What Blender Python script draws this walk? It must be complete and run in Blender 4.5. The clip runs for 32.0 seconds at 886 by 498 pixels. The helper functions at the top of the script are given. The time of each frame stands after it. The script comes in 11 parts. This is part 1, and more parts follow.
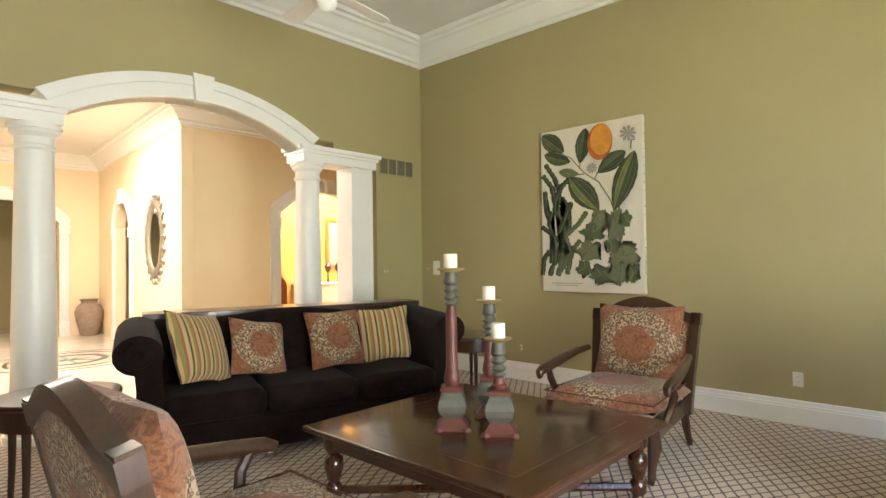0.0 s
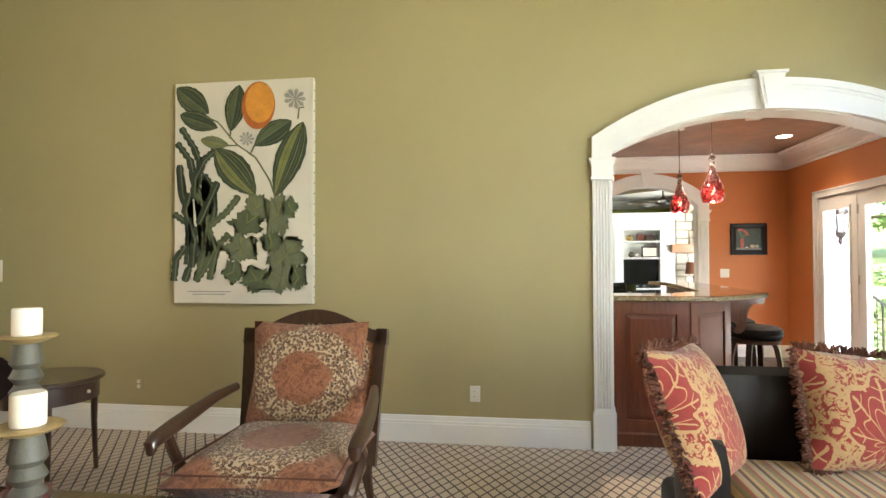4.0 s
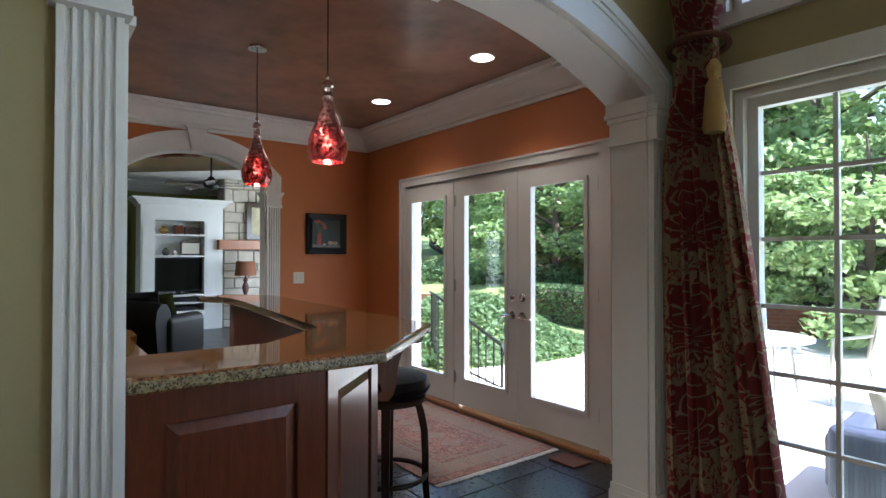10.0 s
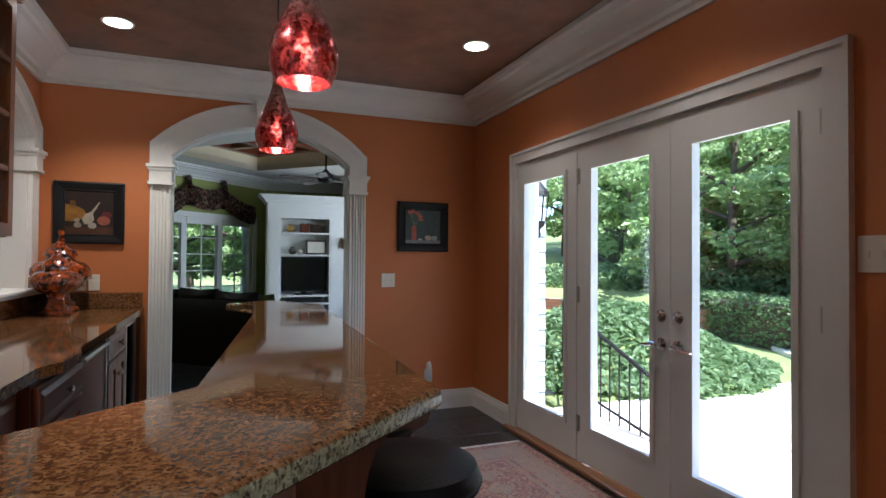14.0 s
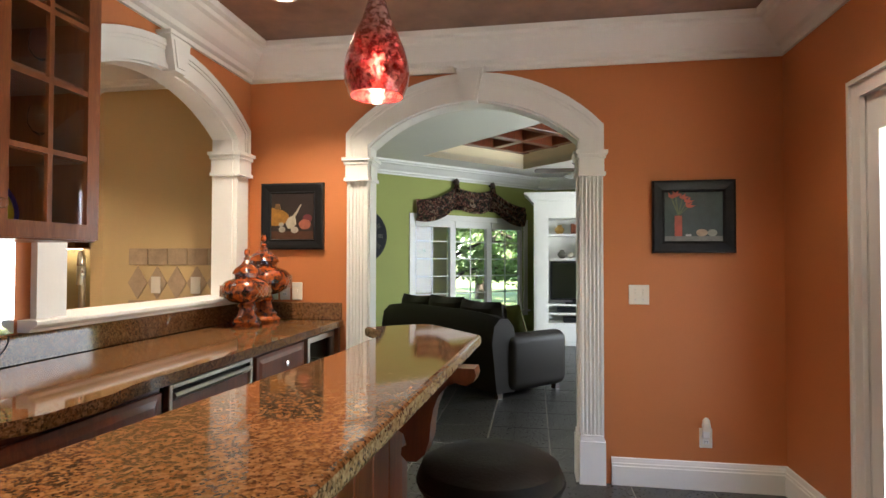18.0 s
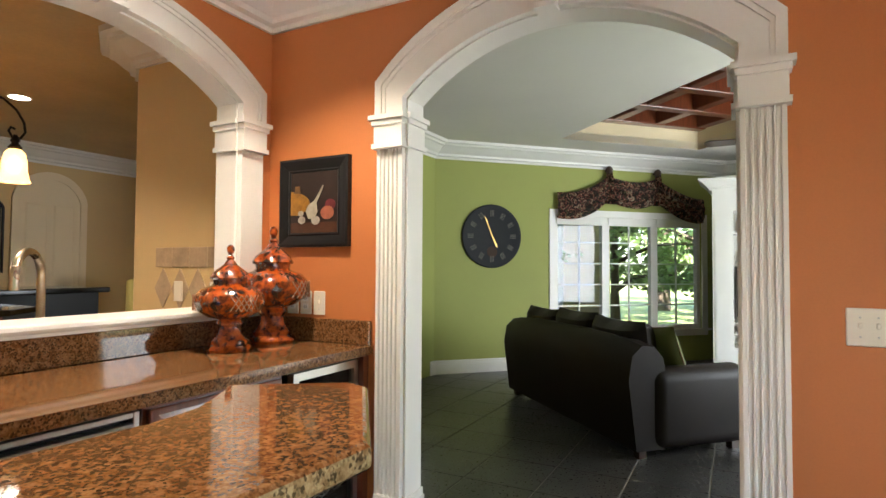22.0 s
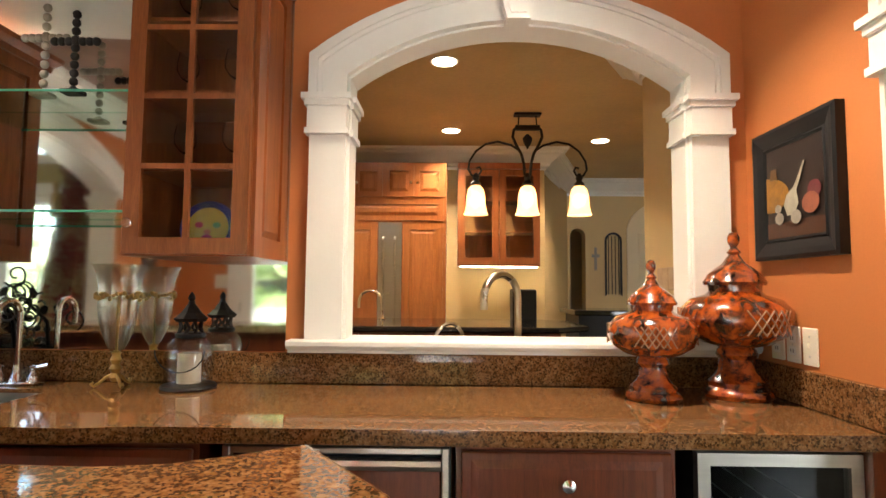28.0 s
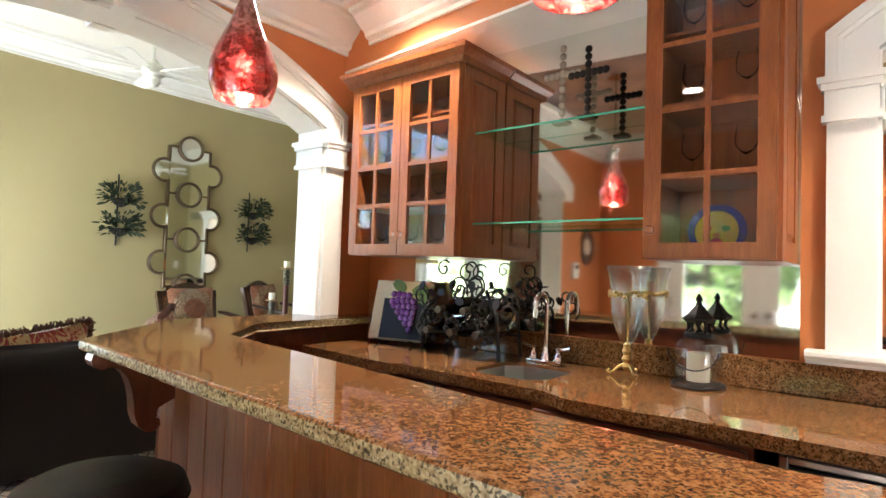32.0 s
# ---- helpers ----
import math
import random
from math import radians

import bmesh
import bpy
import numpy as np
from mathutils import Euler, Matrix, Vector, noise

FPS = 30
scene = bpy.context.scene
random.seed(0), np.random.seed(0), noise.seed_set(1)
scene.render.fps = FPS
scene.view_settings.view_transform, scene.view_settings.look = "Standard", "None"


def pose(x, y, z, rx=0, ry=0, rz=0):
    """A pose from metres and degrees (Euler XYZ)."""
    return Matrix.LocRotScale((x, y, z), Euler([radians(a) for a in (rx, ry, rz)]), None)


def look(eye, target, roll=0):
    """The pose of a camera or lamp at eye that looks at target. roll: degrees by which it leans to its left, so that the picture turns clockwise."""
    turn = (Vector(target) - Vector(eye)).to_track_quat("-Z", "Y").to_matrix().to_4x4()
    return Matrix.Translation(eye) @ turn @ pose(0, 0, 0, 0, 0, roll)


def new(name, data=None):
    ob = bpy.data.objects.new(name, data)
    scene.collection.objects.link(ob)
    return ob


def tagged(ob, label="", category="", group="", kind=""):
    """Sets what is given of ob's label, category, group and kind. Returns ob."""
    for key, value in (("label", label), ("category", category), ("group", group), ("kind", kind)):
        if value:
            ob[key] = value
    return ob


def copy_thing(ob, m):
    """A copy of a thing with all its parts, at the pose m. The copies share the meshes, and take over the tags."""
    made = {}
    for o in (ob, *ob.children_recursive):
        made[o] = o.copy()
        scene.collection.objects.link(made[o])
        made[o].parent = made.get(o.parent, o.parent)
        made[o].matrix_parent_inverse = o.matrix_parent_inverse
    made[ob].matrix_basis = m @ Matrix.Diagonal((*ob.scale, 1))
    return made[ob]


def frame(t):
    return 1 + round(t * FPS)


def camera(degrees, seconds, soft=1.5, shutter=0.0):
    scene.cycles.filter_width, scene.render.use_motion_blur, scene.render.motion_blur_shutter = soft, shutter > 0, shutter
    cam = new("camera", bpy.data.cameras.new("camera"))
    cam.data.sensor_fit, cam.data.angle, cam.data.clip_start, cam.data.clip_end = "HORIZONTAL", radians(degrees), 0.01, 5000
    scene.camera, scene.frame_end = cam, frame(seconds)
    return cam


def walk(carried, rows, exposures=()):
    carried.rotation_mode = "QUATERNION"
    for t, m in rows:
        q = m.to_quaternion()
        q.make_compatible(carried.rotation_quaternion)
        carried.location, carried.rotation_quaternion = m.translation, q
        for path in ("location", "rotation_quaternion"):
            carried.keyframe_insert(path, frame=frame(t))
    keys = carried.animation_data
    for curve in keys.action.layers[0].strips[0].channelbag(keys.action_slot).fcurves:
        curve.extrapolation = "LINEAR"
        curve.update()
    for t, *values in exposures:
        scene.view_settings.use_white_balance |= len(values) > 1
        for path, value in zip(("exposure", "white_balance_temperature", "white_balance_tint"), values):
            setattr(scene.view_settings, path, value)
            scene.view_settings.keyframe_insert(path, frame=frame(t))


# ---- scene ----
cam = camera(77.1, 32.0)
PATH = [
    (0, (2.208, 1.988, 1.345), (3.675, 3.346, 1.386), -0.75),
    (0.5, (2.303, 2.129, 1.345), (3.850, 3.397, 1.391), -0.77),
    (1, (2.405, 2.252, 1.342), (4.029, 3.418, 1.392), -0.81),
    (1.5, (2.521, 2.352, 1.340), (4.221, 3.404, 1.390), -0.82),
    (2, (2.648, 2.423, 1.337), (4.420, 3.350, 1.384), -0.69),
    (2.5, (2.788, 2.478, 1.332), (4.627, 3.263, 1.376), -0.46),
    (3, (2.949, 2.532, 1.328), (4.849, 3.157, 1.370), -0.27),
    (3.5, (3.148, 2.584, 1.325), (5.096, 3.036, 1.365), -0.18),
    (4, (3.365, 2.602, 1.321), (5.345, 2.884, 1.363), -0.20),
    (4.5, (3.572, 2.598, 1.319), (5.568, 2.716, 1.364), -0.33),
    (6.5, (4.408, 2.496, 1.345), (6.340, 1.982, 1.376), 0.23),
    (7, (4.635, 2.467, 1.340), (6.523, 1.807, 1.371), 0.13),
    (7.5, (4.850, 2.447, 1.343), (6.687, 1.655, 1.373), 0.00),
    (8, (5.073, 2.422, 1.347), (6.854, 1.513, 1.379), -0.11),
    (8.5, (5.305, 2.384, 1.355), (7.029, 1.371, 1.385), -0.25),
    (9, (5.537, 2.334, 1.360), (7.206, 1.232, 1.389), -0.25),
    (9.5, (5.751, 2.260, 1.356), (7.373, 1.091, 1.385), -0.11),
    (10, (5.956, 2.167, 1.353), (7.546, 0.954, 1.382), 0.03),
    (10.5, (6.150, 2.052, 1.353), (7.727, 0.821, 1.381), 0.12),
    (11, (6.321, 1.926, 1.355), (7.902, 0.701, 1.381), 0.13),
    (11.5, (6.455, 1.781, 1.354), (8.062, 0.592, 1.381), 0.22),
    (12, (6.576, 1.628, 1.351), (8.224, 0.494, 1.378), 0.37),
    (12.5, (6.681, 1.477, 1.347), (8.377, 0.418, 1.375), 0.47),
    (13, (6.749, 1.356, 1.340), (8.501, 0.393, 1.371), 0.54),
    (13.5, (6.803, 1.249, 1.331), (8.613, 0.399, 1.365), 0.53),
    (14, (6.870, 1.155, 1.323), (8.732, 0.424, 1.358), 0.41),
    (14.5, (6.961, 1.044, 1.315), (8.869, 0.445, 1.351), 0.37),
    (15, (7.060, 0.925, 1.311), (9.007, 0.466, 1.348), 0.37),
    (15.5, (7.160, 0.825, 1.306), (9.134, 0.507, 1.347), 0.27),
    (17.5, (7.827, 0.535, 1.333), (9.815, 0.746, 1.373), 0.01),
    (18, (7.984, 0.473, 1.334), (9.958, 0.795, 1.378), 0.08),
    (18.5, (8.132, 0.407, 1.337), (10.087, 0.829, 1.383), 0.23),
    (19, (8.272, 0.336, 1.338), (10.204, 0.848, 1.385), 0.41),
    (19.5, (8.427, 0.270, 1.338), (10.338, 0.861, 1.385), 0.53),
    (20, (8.597, 0.229, 1.334), (10.485, 0.886, 1.383), 0.56),
    (20.5, (8.776, 0.206, 1.329), (10.641, 0.926, 1.380), 0.60),
    (21, (8.963, 0.202, 1.326), (10.803, 0.984, 1.379), 0.62),
    (21.5, (9.157, 0.211, 1.319), (10.966, 1.062, 1.377), 0.45),
    (22, (9.336, 0.210, 1.314), (11.104, 1.143, 1.379), 0.32),
    (22.5, (9.496, 0.206, 1.311), (11.211, 1.232, 1.384), 0.23),
    (23, (9.658, 0.208, 1.311), (11.306, 1.340, 1.389), 0.22),
    (23.5, (9.814, 0.219, 1.312), (11.377, 1.465, 1.395), 0.27),
    (24, (9.957, 0.235, 1.313), (11.416, 1.599, 1.403), 0.38),
    (24.5, (10.080, 0.252, 1.312), (11.423, 1.730, 1.412), 0.43),
    (26.5, (10.403, 0.303, 1.339), (10.978, 2.215, 1.443), -0.05),
    (27, (10.405, 0.296, 1.322), (10.773, 2.258, 1.447), 0.19),
    (27.5, (10.395, 0.290, 1.311), (10.556, 2.279, 1.447), 0.28),
    (28, (10.368, 0.278, 1.307), (10.335, 2.273, 1.446), 0.49),
    (28.5, (10.331, 0.255, 1.313), (10.118, 2.240, 1.444), 1.10),
    (29, (10.290, 0.238, 1.320), (9.907, 2.197, 1.438), 1.58),
    (29.5, (10.251, 0.224, 1.324), (9.705, 2.145, 1.430), 1.84),
    (30, (10.207, 0.203, 1.328), (9.502, 2.073, 1.423), 2.01),
    (30.5, (10.160, 0.173, 1.332), (9.303, 1.978, 1.420), 2.02),
    (31, (10.106, 0.145, 1.336), (9.105, 1.875, 1.418), 1.95),
    (31.5, (10.056, 0.111, 1.338), (8.917, 1.753, 1.415), 1.96),
    (32, (10.006, 0.067, 1.341), (8.744, 1.617, 1.415), 1.89),
]
EXPOSURES = [(0, 3.4, 6500, 10), (4.5, 3.6, 6400, 10), (6.5, 3.05, 5850, 10), (9, 2.15, 5450, 10), (12, 1.8, 5200, 10), (15.5, 1.75, 5250, 10), (18, 2.8, 6050, 10), (24, 3.0, 6250, 10), (28, 3.05, 6450, 10), (30, 3.15, 6250, 10), (32, 3.5, 5900, 10)]
walk(cam, [(t, look(eye, target, roll)) for t, eye, target, roll in PATH], EXPOSURES)

# ---- daylight ----
world = bpy.data.worlds.new("sky")
scene.world = world
world.use_nodes = True
wn = world.node_tree.nodes
sky = wn.new("ShaderNodeTexSky")
sky.sky_type, sky.sun_disc = "NISHITA", False
sky.sun_elevation, sky.sun_rotation = radians(58), radians(262)
wn["Background"].inputs["Strength"].default_value = 0.15
world.node_tree.links.new(sky.outputs["Color"], wn["Background"].inputs["Color"])


def lamp(name, kind, m, energy, color=(1, 1, 1), **more):
    data = bpy.data.lights.new(name, kind)
    data.energy, data.color = energy, color
    for key, value in more.items():
        if key == "size":
            data.size = value
        if key == "size_y":
            data.shape, data.size_y = "RECTANGLE", value
        if key == "radius":
            data.shadow_soft_size = value
        if key == "angle":
            data.angle = value
        if key == "cone":
            data.spot_size, data.spot_blend = value, 0.6
    ob = new(name, data)
    ob.matrix_world = m
    return ob


# the sun stands in the west, a little south of the house's long side
lamp("sun", "SUN", look((0, 0, 20), (8.2, 1.25, 6.7)), 5.0, (1.0, 0.95, 0.86), angle=radians(0.5))
# daylight of the tall south windows of the living room
lamp("window_light", "AREA", look((2.97, -0.6, 1.14), (2.97, 3.0, 1.0)), 42, (0.95, 0.98, 1.0), size=2.3, size_y=1.8)
# fill lamp added in an unseen south opening to brighten the family room
lamp("family_window_light", "AREA", look((14.6, -2.48, 1.4), (15.0, -1.1, 1.3)), 24, (0.96, 0.98, 1.0), size=2.8, size_y=1.7)
lamp("breakfast_window_light", "AREA", look((17.4, 6.16, 1.25), (17.4, 3.0, 1.1)), 11, (0.95, 0.98, 1.0), size=2.56, size_y=1.64)
# unseen fill lamps added to brighten the hall and niche beyond the columns
lamp("hall_light", "AREA", look((3.6, 10.6, 3.4), (3.6, 10.6, 0)), 34, (1.0, 0.88, 0.78), size=2.0, size_y=2.0)
lamp("niche_light", "AREA", look((8.8, 10.6, 3.3), (8.8, 10.6, 0)), 22, (1.0, 0.85, 0.71), size=1.0, size_y=1.0)

# ---- mesh tools ----
def bm_new():
    return bmesh.new()


def finish(name, bm, material, smooth=False):
    bmesh.ops.recalc_face_normals(bm, faces=bm.faces[:])
    me = bpy.data.meshes.new(name)
    bm.to_mesh(me)
    bm.free()
    for m in material if isinstance(material, (list, tuple)) else [material]:
        me.materials.append(m)
    if smooth:
        me.polygons.foreach_set("use_smooth", [True] * len(me.polygons))
        me.set_sharp_from_angle(angle=radians(40))
    return me


def part(name, bm, material, parent=None, label="", smooth=False):
    ob = new(name, finish(name, bm, material, smooth))
    if parent is not None:
        ob.parent = parent
        if parent.get("worldly"):
            ob.matrix_parent_inverse = parent.matrix_basis.inverted()
    if label:
        ob["label"] = label
    return ob


def thing(name, label, category, group="", kind="", at=None):
    ob = new(name)
    if at is not None:
        ob.matrix_world = at
    return tagged(ob, label, category, group, kind)


def site(name, label, category, x, y, z=0.0, group=""):
    """A thing whose parts are drawn in the world's own coordinates, with its Empty at its base."""
    ob = thing(name, label, category, group, at=Matrix.Translation((x, y, z)))
    ob["worldly"] = 1
    return ob


def structure(name, bm, material, label="", category="", smooth=False):
    return tagged(part(name, bm, material, None, "", smooth), label, category or name.split("_")[0], "", "structure")


def box(bm, x0, y0, z0, x1, y1, z1, bevel=0.0, seg=1):
    r = bmesh.ops.create_cube(bm, size=1.0, matrix=Matrix.Translation(((x0 + x1) / 2, (y0 + y1) / 2, (z0 + z1) / 2)) @ Matrix.Diagonal((abs(x1 - x0), abs(y1 - y0), abs(z1 - z0), 1)))
    if bevel > 0:
        edges = list({e for v in r["verts"] for e in v.link_edges})
        bmesh.ops.bevel(bm, geom=edges, offset=bevel, segments=seg, affect="EDGES", profile=0.5)
    return bm


def prism(bm, pts, fn0, fn1, steps=None):
    """Extrudes a closed outline: fn0 and fn1 map its 2D points to the two ends."""
    a = [bm.verts.new(fn0(*p)) for p in pts]
    b = [bm.verts.new(fn1(*p)) for p in pts]
    n = len(pts)
    bm.faces.new(a)
    bm.faces.new(b[::-1])
    for i in range(n):
        bm.faces.new((a[i], b[i], b[(i + 1) % n], a[(i + 1) % n]))
    return bm


def slab(bm, pts, z0, z1, bevel=0.0, seg=2):
    before = set(bm.edges)
    prism(bm, pts, lambda x, y: (x, y, z0), lambda x, y: (x, y, z1))
    if bevel > 0:
        flat = [e for e in bm.edges if e not in before and abs(e.verts[0].co.z - e.verts[1].co.z) < 1e-6]
        bmesh.ops.bevel(bm, geom=flat, offset=bevel, segments=seg, affect="EDGES", profile=0.5)
    return bm


def loft(bm, rings, close=False, caps=True):
    """Skins rings of points of one length each."""
    rows = [[bm.verts.new(p) for p in ring] for ring in rings]
    n = len(rows[0])
    pairs = list(zip(rows, rows[1:])) + ([(rows[-1], rows[0])] if close else [])
    for a, b in pairs:
        for i in range(n):
            bm.faces.new((a[i], a[(i + 1) % n], b[(i + 1) % n], b[i]))
    if caps and not close:
        bm.faces.new(rows[0][::-1])
        bm.faces.new(rows[-1])
    return bm


def strip(bm, rows):
    """Skins open rows of points."""
    vs = [[bm.verts.new(p) for p in row] for row in rows]
    for a, b in zip(vs, vs[1:]):
        for i in range(len(a) - 1):
            bm.faces.new((a[i], a[i + 1], b[i + 1], b[i]))
    return bm


def lathe(bm, profile, x=0.0, y=0.0, z=0.0, seg=20, squash=None, ring=False):
    """Turns (radius, height) pairs about the upright through x, y; squash(angle, r, h) may lobe it."""
    rings = []
    for r, h in profile:
        row = []
        for k in range(seg):
            a = 2 * math.pi * k / seg
            q = r * (squash(a, h) if squash else 1.0)
            row.append((x + q * math.cos(a), y + q * math.sin(a), z + h))
        rings.append(row)
    return loft(bm, rings, close=ring)


def tube(bm, pts, r, seg=8, closed=False):
    """A round bar along points; r is one radius or one for each point."""
    pts = [Vector(p) for p in pts]
    n = len(pts)
    rings, up = [], Vector((0, 0, 1))
    side = None
    for i, p in enumerate(pts):
        d = (pts[(i + 1) % n] - pts[i - 1]) if closed else (pts[min(i + 1, n - 1)] - pts[max(i - 1, 0)])
        d.normalize()
        if side is None:
            side = d.cross(up if abs(d.z) < 0.9 else Vector((1, 0, 0))).normalized()
        side = (side - d * side.dot(d)).normalized()
        other = d.cross(side)
        rr = r[i] if isinstance(r, (list, tuple)) else r
        rings.append([p + rr * (math.cos(2 * math.pi * k / seg) * side + math.sin(2 * math.pi * k / seg) * other) for k in range(seg)])
    return loft(bm, rings, close=closed)


def ball(bm, x, y, z, rx, ry=None, rz=None, u=12, v=8):
    bmesh.ops.create_uvsphere(bm, u_segments=u, v_segments=v, radius=1.0, matrix=Matrix.Translation((x, y, z)) @ Matrix.Diagonal((rx, ry or rx, rz or rx, 1)))
    return bm


def disc(bm, x, y, z0, z1, r, seg=24):
    return lathe(bm, [(r, 0), (r, z1 - z0)], x, y, z0, seg)


def arc_pts(c, half, spring, rise, n=20):
    """A segmental arch from its left springing to its right one, as (u, z)."""
    R = (half * half + rise * rise) / (2 * rise)
    a0 = math.asin(half / R)
    return [(c + R * math.sin(-a0 + 2 * a0 * k / n), spring + rise - R + R * math.cos(-a0 + 2 * a0 * k / n)) for k in range(n + 1)]


def wall(name, axis, f0, f1, u0, u1, z0, z1, openings, material, label, faces=None):
    """A wall of constant x ('x') or y ('y') between the faces f0 and f1, with openings (a, b, sill, head, rise): head is the springing of an arch of that rise."""
    bm = bm_new()

    def put(pts):
        if axis == "x":
            prism(bm, pts, lambda u, z: (f0, u, z), lambda u, z: (f1, u, z))
        else:
            prism(bm, pts, lambda u, z: (u, f0, z), lambda u, z: (u, f1, z))
    at = u0
    for a, b, sill, head, rise in sorted(openings):
        if a > at:
            put([(at, z0), (a, z0), (a, z1), (at, z1)])
        if sill > z0:
            put([(a, z0), (b, z0), (b, sill), (a, sill)])
        low = arc_pts((a + b) / 2, (b - a) / 2, head, rise) if rise > 0 else [(a, head), (b, head)]
        if head + rise < z1:
            put([(a, z1), (*low,)][:1] + low + [(b, z1)])
        at = b
    if at < u1:
        put([(at, z0), (u1, z0), (u1, z1), (at, z1)])
    bmesh.ops.remove_doubles(bm, verts=bm.verts[:], dist=1e-5)
    return structure(name, bm, material, label, "wall")


def run(bm, profile, path, closed=False, up=None):
    """Sweeps an open or closed (out, up) profile along a level path with mitred corners; out is to the path's left."""
    n = len(path)
    rings = []
    for i in range(n):
        p = Vector(path[i]).to_3d() if len(path[i]) == 2 else Vector(path[i])
        prev = Vector(path[i - 1]) if (closed or i) else None
        nxt = Vector(path[(i + 1) % n]) if (closed or i < n - 1) else None
        p2 = Vector((p.x, p.y))
        d0 = (p2 - Vector(prev[:2])).normalized() if prev is not None else None
        d1 = (Vector(nxt[:2]) - p2).normalized() if nxt is not None else None
        if d0 is None:
            d0 = d1
        if d1 is None:
            d1 = d0
        n0, n1 = Vector((-d0.y, d0.x)), Vector((-d1.y, d1.x))
        m = (n0 + n1)
        m = m / max(m.dot(n0), 0.2)
        rings.append([(p.x + m.x * o, p.y + m.y * o, p.z + h) for o, h in profile])
    return loft(bm, rings, close=closed)


CROWN = [(0, 0), (0.018, 0), (0.018, 0.025), (0.045, 0.035), (0.052, 0.06), (0.085, 0.085), (0.14, 0.135), (0.165, 0.145), (0.175, 0.165), (0.21, 0.17), (0.22, 0.2), (0, 0.2)]
BASE = [(0, 0), (0.022, 0), (0.022, 0.135), (0.017, 0.14), (0.017, 0.155), (0.012, 0.16), (0.008, 0.19), (0, 0.195)]


def cushion(bm, w, h, t, n=10, soft=2.6, sag=0.0):
    """A stuffed pillow in the x-z plane, w wide, h high and t thick, its foot at z = 0."""
    def co(i, j, s):
        u, v = -1 + 2 * i / n, -1 + 2 * j / n
        k = (max(0.0, 1 - abs(u) ** soft) * max(0.0, 1 - abs(v) ** soft)) ** 0.5
        pin = 1 - 0.09 * (1 - abs(u)) ** 1.0 * abs(v) ** 3 - 0.0
        pin2 = 1 - 0.09 * (1 - abs(v)) ** 1.0 * abs(u) ** 3
        return (u * w / 2 * pin2, s * t / 2 * k + sag * (1 - v) * 0.0, h / 2 + v * h / 2 * pin)
    for s in (-1, 1):
        strip(bm, [[co(i, j, s) for i in range(n + 1)] for j in range(n + 1)])
    bmesh.ops.remove_doubles(bm, verts=bm.verts[:], dist=1e-4)
    return bm


def moved(bm, m):
    bmesh.ops.transform(bm, matrix=m, verts=bm.verts[:])
    return bm


def round_box(bm, x0, y0, z0, x1, y1, z1, r=0.03, seg=3):
    return box(bm, x0, y0, z0, x1, y1, z1, r, seg)


def frame_bar(bm, x0, z0, x1, z1, wide, y0, y1):
    """A rectangular frame in the x-z plane."""
    box(bm, x0, y0, z0, x0 + wide, y1, z1)
    box(bm, x1 - wide, y0, z0, x1, y1, z1)
    box(bm, x0 + wide, y0, z0, x1 - wide, y1, z0 + wide)
    box(bm, x0 + wide, y0, z1 - wide, x1 - wide, y1, z1)
    return bm


def raised_panel(bm, x0, z0, x1, z1, y, out=0.012, edge=0.035):
    """A fielded panel standing out towards -y."""
    ring = [(x0, y, z0), (x1, y, z0), (x1, y, z1), (x0, y, z1)]
    ring2 = [(x0 + edge, y - out, z0 + edge), (x1 - edge, y - out, z0 + edge), (x1 - edge, y - out, z1 - edge), (x0 + edge, y - out, z1 - edge)]
    return loft(bm, [ring, ring2])

# ---- materials ----
def nodes_of(name):
    m = bpy.data.materials.new(name)
    m.use_nodes = True
    return m, m.node_tree.nodes, m.node_tree.links, m.node_tree.nodes["Principled BSDF"]


def mix_col(n, l, fac, a, b):
    x = n.new("ShaderNodeMix")
    x.data_type = "RGBA"
    for sock, v in ((x.inputs["Factor"], fac), (x.inputs["A"], a), (x.inputs["B"], b)):
        if isinstance(v, (tuple, list)):
            sock.default_value = (*v, 1) if len(v) == 3 else v
        elif isinstance(v, (int, float)):
            sock.default_value = v
        else:
            l.new(v, sock)
    return x.outputs["Result"]


def noise_of(n, l, scale, detail=4.0, rough=0.55, coord="Object", stretch=None, distort=0.0):
    tc = n.new("ShaderNodeTexCoord")
    mp = n.new("ShaderNodeMapping")
    mp.inputs["Scale"].default_value = stretch or (1, 1, 1)
    l.new(tc.outputs[coord], mp.inputs["Vector"])
    t = n.new("ShaderNodeTexNoise")
    t.inputs["Scale"].default_value, t.inputs["Detail"].default_value, t.inputs["Roughness"].default_value, t.inputs["Distortion"].default_value = scale, detail, rough, distort
    l.new(mp.outputs["Vector"], t.inputs["Vector"])
    return t.outputs["Fac"]


def ramp(n, l, fac, *stops):
    r = n.new("ShaderNodeValToRGB")
    e = r.color_ramp.elements
    while len(e) < len(stops):
        e.new(0.5)
    for el, (p, c) in zip(e, stops):
        el.position = p
        el.color = (*c, 1) if isinstance(c, (tuple, list)) else (c, c, c, 1)
    l.new(fac, r.inputs["Fac"])
    return r.outputs["Color"]


def bump(n, l, b, height, strength=0.2, dist=0.01):
    x = n.new("ShaderNodeBump")
    x.inputs["Strength"].default_value, x.inputs["Distance"].default_value = strength, dist
    l.new(height, x.inputs["Height"])
    l.new(x.outputs["Normal"], b.inputs["Normal"])


